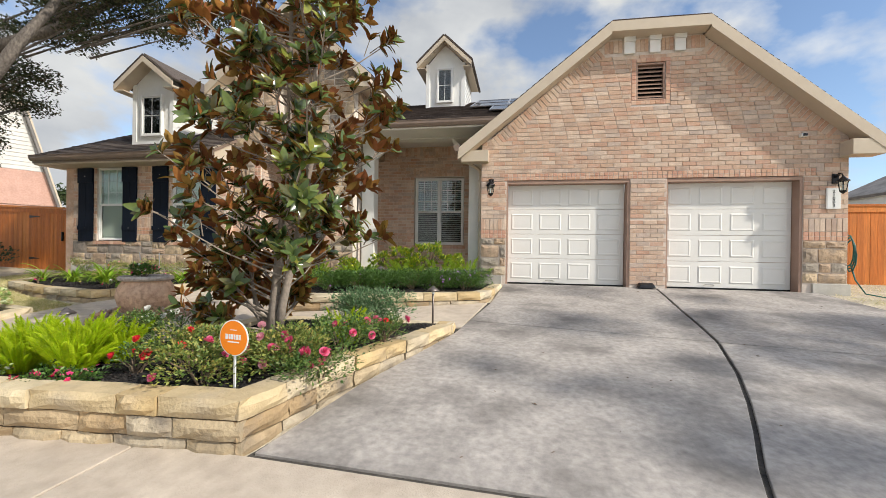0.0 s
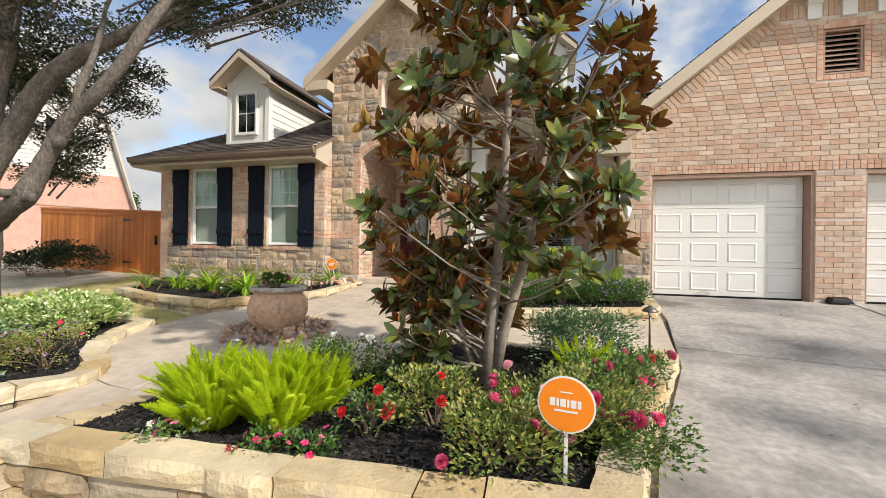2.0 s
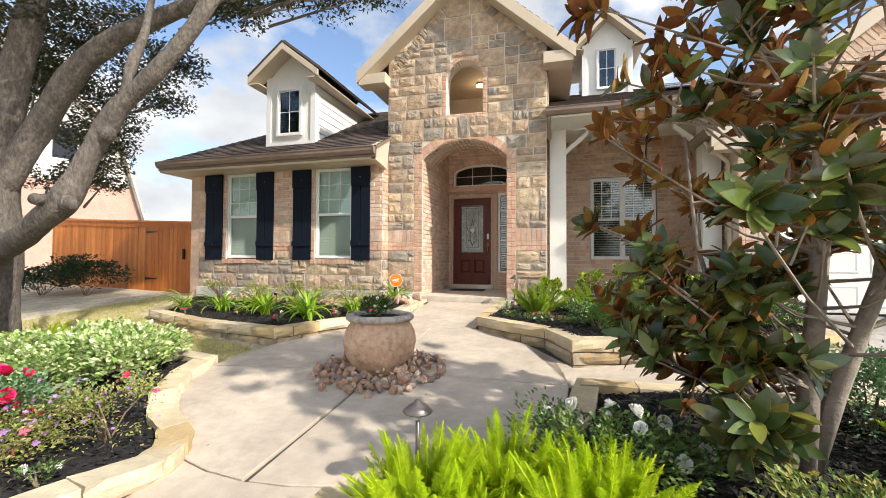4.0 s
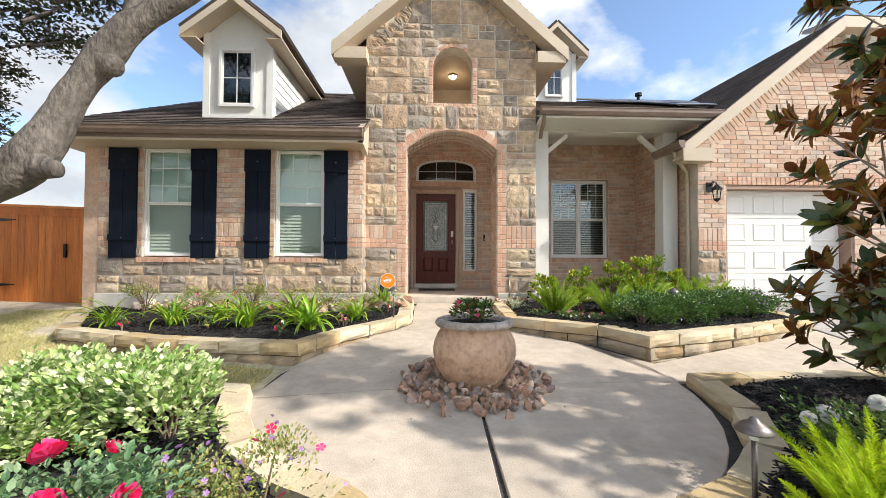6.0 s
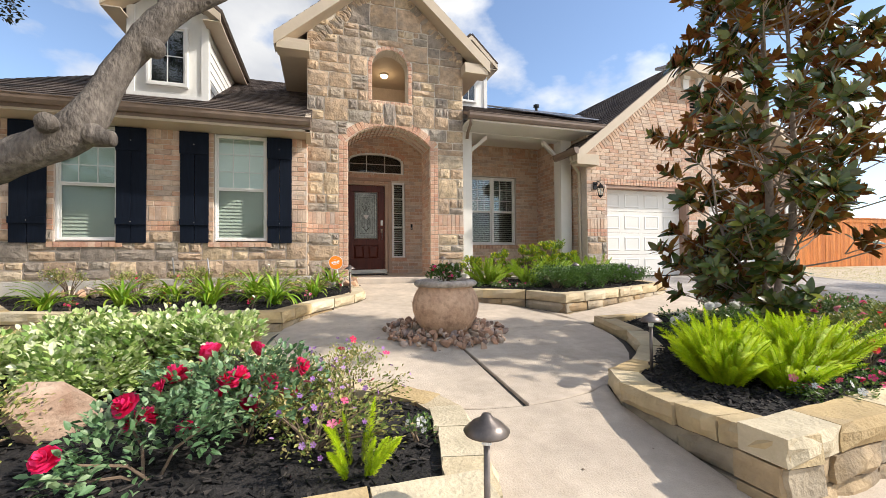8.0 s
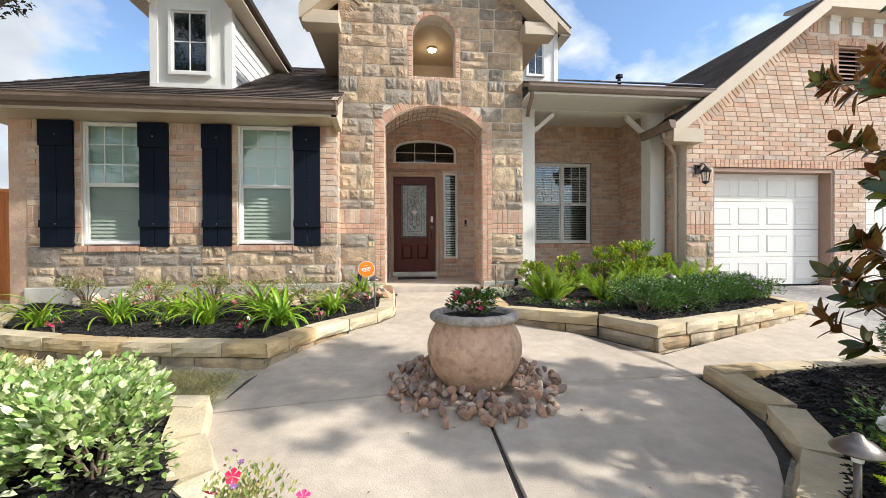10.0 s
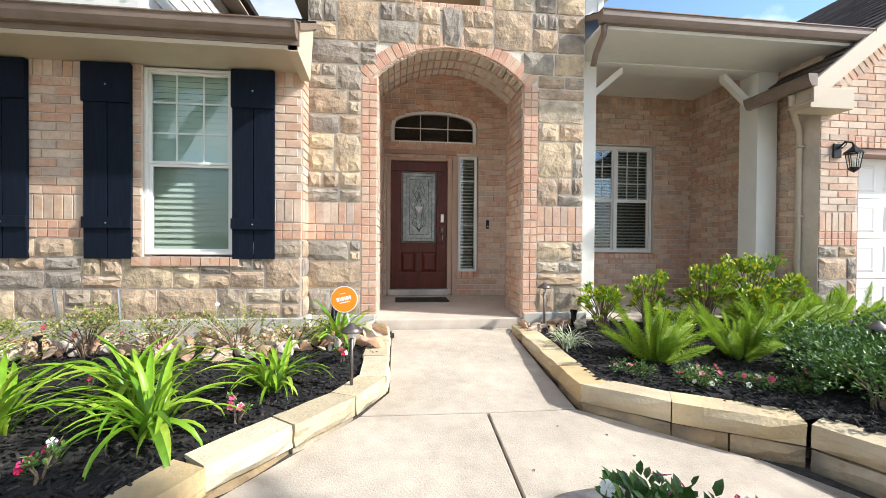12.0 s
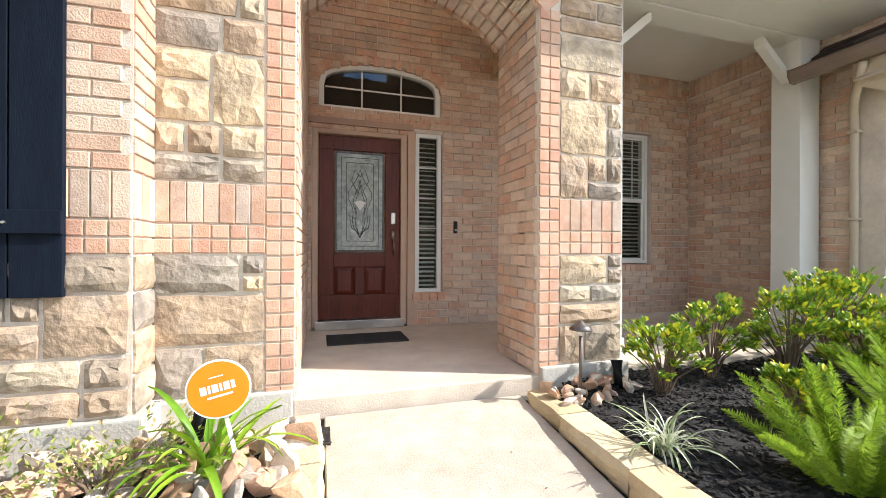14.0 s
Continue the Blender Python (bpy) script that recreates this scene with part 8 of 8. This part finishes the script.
# ---- neighbours ----
def far_house(x0, x1, y0, y1, z0, ze, zp, brick_to, label, wins, gable_x=True, mat=M_SIDING, bend=None):
    top = empty("house", ((x0 + x1) / 2, y0, z0), label, "house", "neighbouring houses")
    xc = (x0 + x1) / 2
    keep_world(Shape().box(x0, x1, y0, y1, z0 - 0.3, brick_to).obj("brick_base", M_PINKBR), top)
    z = brick_to
    n = max(1, int((ze - brick_to) / 0.2))
    for i in range(n):
        h = (ze - brick_to) / n
        keep_world(Shape().box(x0 + 0.02, x1 - 0.02, y0 + 0.02 - 0.015 * (i % 2), y1, z, z + h).obj("siding_board", mat), top)
        z += h
    if bend:
        bx, bz = bend
        prof = [(x0, ze), (x0 + bx, bz), (xc, zp), (x1 - bx, bz), (x1, ze)]
    else:
        prof = [(x0, ze), (xc, zp), (x1, ze)]
    m = len(prof)
    g = Shape().add([(x, y0 + 0.02, zz) for x, zz in prof] + [(x, y1, zz) for x, zz in prof], [tuple(range(m))[::-1], tuple(range(m, 2 * m))] + [(i, (i + 1) % m, m + (i + 1) % m, m + i) for i in range(m)])
    keep_world(g.obj("gable", mat), top)
    def half_at(z):
        for (xa, za), (xb, zb) in zip(prof, prof[1:]):
            if za <= z <= zb:
                return xc - (xa + (xb - xa) * (z - za) / (zb - za))
        return 0.0

    z = ze
    while bend and z < zp - 0.6:
        w0, w1 = half_at(z) - 0.05, half_at(z + 0.24) - 0.05
        keep_world(Shape().hexa([(xc - w0, y0 - 0.03, z), (xc + w0, y0 - 0.03, z), (xc + w0, y0 + 0.015, z), (xc - w0, y0 + 0.015, z), (xc - w1, y0 - 0.002, z + 0.236), (xc + w1, y0 - 0.002, z + 0.236), (xc + w1, y0 + 0.015, z + 0.236), (xc - w1, y0 + 0.015, z + 0.236)]).obj("siding_board", M_FARSIDE), top)
        z += 0.24
    for i in range(m - 1):
        (xa, za), (xb, zb) = prof[i], prof[i + 1]
        ea, eb = (-0.35 if i == 0 else 0), (0.35 if i == m - 2 else 0)
        sa = (zb - za) / (xb - xa)
        p = [(xa + ea, y0 - 0.4, za + ea * sa + 0.05), (xb + eb, y0 - 0.4, zb + eb * sa + 0.05), (xb + eb, y1 + 0.3, zb + eb * sa + 0.05), (xa + ea, y1 + 0.3, za + ea * sa + 0.05)]
        keep_world(Shape().slab([Vector(q) for q in p], 0.2).obj("roof", M_FARROOF), top)
        keep_world(Shape().hexa([(p[0][0], y0 - 0.43, p[0][2] - 0.3), (p[1][0], y0 - 0.43, p[1][2] - 0.3), (p[1][0], y0 - 0.4, p[1][2] - 0.3), (p[0][0], y0 - 0.4, p[0][2] - 0.3), (p[0][0], y0 - 0.43, p[0][2]), (p[1][0], y0 - 0.43, p[1][2]), (p[1][0], y0 - 0.4, p[1][2]), (p[0][0], y0 - 0.4, p[0][2])]).obj("barge_board", M_SOFFIT), top)
    for wx, wz, ww, wh in wins:
        w = keep_world(Shape().box(wx - ww / 2 - 0.07, wx + ww / 2 + 0.07, y0 - 0.05, y0 + 0.03, wz - 0.07, wz + wh + 0.07).obj("window", M_WHITE), top)
        p = Shape().box(wx - ww / 2, wx + ww / 2, y0 - 0.055, y0 - 0.051, wz, wz + wh).obj("pane", M_PANEL)
        p.parent = w
        p.matrix_parent_inverse = Matrix.Identity(4)
        p.matrix_basis = Matrix.Identity(4)
    return top


nb = far_house(-38.0, -24.6, 18.0, 30.0, 0.5, 3.5, 12.6, 3.4, "neighbouring house with white siding over pink brick", ((-27.0, 4.2, 0.7, 0.9), (-28.2, 6.6, 1.0, 1.7), (-33.0, 6.0, 1.0, 1.6)), bend=(1.5, 9.0))
g = Shape().add([(-37.9, 17.94, 3.4), (-24.7, 17.94, 3.4), (-25.15, 17.94, 5.4), (-37.45, 17.94, 5.4)], [(0, 1, 2, 3)])
keep_world(g.obj("brick_band", M_PINKBR), nb)
nb.location, nb.rotation_euler = (-30.5, 13.9, 0.5), (0, 0, radians(66))
far_house(-30.0, -20.0, 44.0, 54.0, 0.5, 3.4, 6.4, 3.3, "distant single-storey house with a grey roof", ())
ch = Shape().box(-27.3, -26.3, 46.0, 47.0, 4.0, 8.2)
tagged(ch.obj("chimney", M_SIDING, bevel=0.02), "white sided chimney on a distant roof", "chimney")
far_house(24.0, 36.0, 26.0, 36.0, 0.5, 5.4, 8.4, 2.6, "distant two-storey house with pale siding", ((27.0, 3.6, 1.0, 1.5), (30.0, 3.6, 1.0, 1.5), (26.0, 1.0, 1.2, 1.4)))
far_house(12.0, 22.0, 40.0, 50.0, 0.5, 3.2, 6.6, 3.0, "distant brick house with a low roof", ())
bush("bush", "dark rounded bush beside the cedar fence", "bush", -14.6, 8.35, gz(8.35) - 0.02, 0.75, 0.95, 3000, 0.07, M_BUSH, 201, clumps=26)
bush("bush", "dark rounded bush beside the cedar fence", "bush", -15.9, 8.2, gz(8.2) - 0.02, 0.7, 0.7, 2200, 0.07, M_BUSH, 202, clumps=22)
for i, (x, y, h) in enumerate(((-46, 60, 9), (-14, 70, 8), (30, 66, 9), (44, 48, 8), (10, 80, 8), (-60, 40, 9), (22, 44, 5))):
    top = empty("far_tree", (x, y, 0.45), "distant leafy tree beyond the houses", "tree", "far trees")
    Shape().tube([(0, 0, -0.2), (0.1, 0, h * 0.5), (0, 0.1, h * 0.8)], [0.3, 0.2, 0.06], 8).obj("trunk", M_BARK, top)
    rn = random.Random(300 + i)
    mats = []
    for j in range(26):
        d = rdir(rn, 0.2)
        c = Vector((d.x * h * 0.38, d.y * h * 0.38, h * 0.62 + d.z * h * 0.3))
        for q in range(90):
            mats.append(aim(c + rdir(rn) * h * 0.13 * rn.random() ** 0.5, rdir(rn), rn.uniform(-1, 1), rn.uniform(0.7, 1.4)))
    scatter("crown", small_leaf(0.45, 0.26), mats, M_FAR, top)

# ---- lawn blades ----
rn = random.Random(21)
mats = []
while len(mats) < 40000:
    x, y = rn.uniform(-12.5, -7.0), rn.uniform(4.9, 8.4)
    if y < 4.9 + max(0, (-7.4 - x)) * 0.14 or in_poly(x, y, [(-6.9, 5.2), (-7.2, 5.5), (-8.95, 5.95), (-10.4, 6.5), (-11.4, 7.85), (-11.6, 8.9), (-6, 8.9)]) or (x > -7.42 and y < 6) or (x + 5.47) ** 2 + (y - 5.12) ** 2 < 3.65:
        continue
    if noise.noise((x * 1.2, y * 1.2, 0)) < rn.uniform(-0.5, 0.35):
        continue
    mats.append(aim((x, y, gz(y) - 0.035), rdir(rn, 1.0), rn.uniform(-1, 1), rn.uniform(0.6, 1.4)))
for i in range(5000):
    x, y = rn.uniform(5.8, 11), rn.uniform(3.0, 11)
    mats.append(aim((x, y, gz(y) - 0.035), rdir(rn, 1.0), rn.uniform(-1, 1), rn.uniform(0.6, 1.4)))
tagged(scatter("lawn_grass", small_leaf(0.06, 0.006), mats, M_GRASS), "patchy dry yellow-green lawn grass", "grass", kind="stuff")
# dead leaves on the paving
rn = random.Random(33)
mats = []
for i in range(60):
    x, y = rn.uniform(-0.4, 5.0), rn.uniform(2.4, 8.6)
    mats.append(aim((x, y, gz(y) + 0.004), rdir(rn) * Vector((1, 1, 0.1)), 0, rn.uniform(0.6, 1.4)))
for i in range(26):
    x, y = rn.uniform(-6.6, -4.6), rn.uniform(2.5, 8.5)
    mats.append(aim((x, y, gz(y) + 0.004), rdir(rn) * Vector((1, 1, 0.1)), 0, rn.uniform(0.4, 1.0)))
tagged(scatter("fallen_leaves", small_leaf(0.035, 0.016), mats, M_TWIG), "small dry fallen leaves on the concrete", "leaves", kind="stuff")


# ---- bricks and stones of the walls, piece by piece ----
def stone_geo(seed):
    rn = random.Random(seed)
    nx, nz, v, f = 5, 4, [], []
    for i in range(nx + 1):
        for k in range(nz + 1):
            edge = i in (0, nx) or k in (0, nz)
            corner = i in (0, nx) and k in (0, nz)
            sx = 1 if i == 0 else -1 if i == nx else 0
            sz = 1 if k == 0 else -1 if k == nz else 0
            x = i / nx - 0.5 + (sx * rn.uniform(-0.012, 0.014) if sx else rn.uniform(-0.06, 0.06)) + (sx * 0.006 if corner else 0)
            z = k / nz - 0.5 + (sz * rn.uniform(-0.02, 0.022) if sz else rn.uniform(-0.07, 0.07)) + (sz * 0.01 if corner else 0)
            v.append((x, (-0.3 - rn.uniform(0, 0.3)) if edge else -0.6 - rn.uniform(0.15, 0.75), z))
    nid = lambda i, k: i * (nz + 1) + k
    for i in range(nx):
        for k in range(nz):
            f.append((nid(i, k), nid(i + 1, k), nid(i + 1, k + 1), nid(i, k + 1)))
    loop = [nid(i, 0) for i in range(nx + 1)] + [nid(nx, k) for k in range(1, nz + 1)] + [nid(i, nz) for i in range(nx - 1, -1, -1)] + [nid(0, k) for k in range(nz - 1, 0, -1)]
    b = len(v)
    v += [(v[i][0], 0.7, v[i][2]) for i in loop]
    m = len(loop)
    f += [(loop[j], b + j, b + (j + 1) % m, loop[(j + 1) % m]) for j in range(m)]
    return v, f


STONES = [mesh_of("stone", *stone_geo(i), M_STONE, False) for i in range(14)]
by_wall = {}
for p in PIECES:
    by_wall.setdefault(p[0].name, []).append(p)
NEAR = Vector((-5.7, 7.0, 1.5))
for wname, ps in by_wall.items():
    focus = Vector((1.0, 7.0, 1.6)) if wname == "wall_garage" else NEAR
    ps.sort(key=lambda p: (p[2] - focus).length)
    rest = {}
    for k, (wall, kind, o, m, w, h, mat) in enumerate(ps):
        if kind == "stone":
            ob = new("stone", STONES[RND.randrange(14)])
            ob.parent = wall
            ob.matrix_basis = m @ Matrix.Diagonal((w, 0.028, h, 1))
        elif k < 300:
            key = (w, h, mat.name)
            if key not in BRICK_MESH:
                BRICK_MESH[key] = mesh_of("brick", *brick_geo(w, h), mat)
            ob = new("brick", BRICK_MESH[key])
            ob.parent = wall
            ob.matrix_basis = m
        else:
            s = rest.setdefault(mat.name, (Shape(), mat, wall))[0]
            v, f = brick_geo(w, h)
            s.add([tuple(m @ Vector(q)) for q in v], f)
    for s, mat, wall in rest.values():
        ob = s.obj("brickwork", mat, wall)
        tagged(ob, kind="stuff")
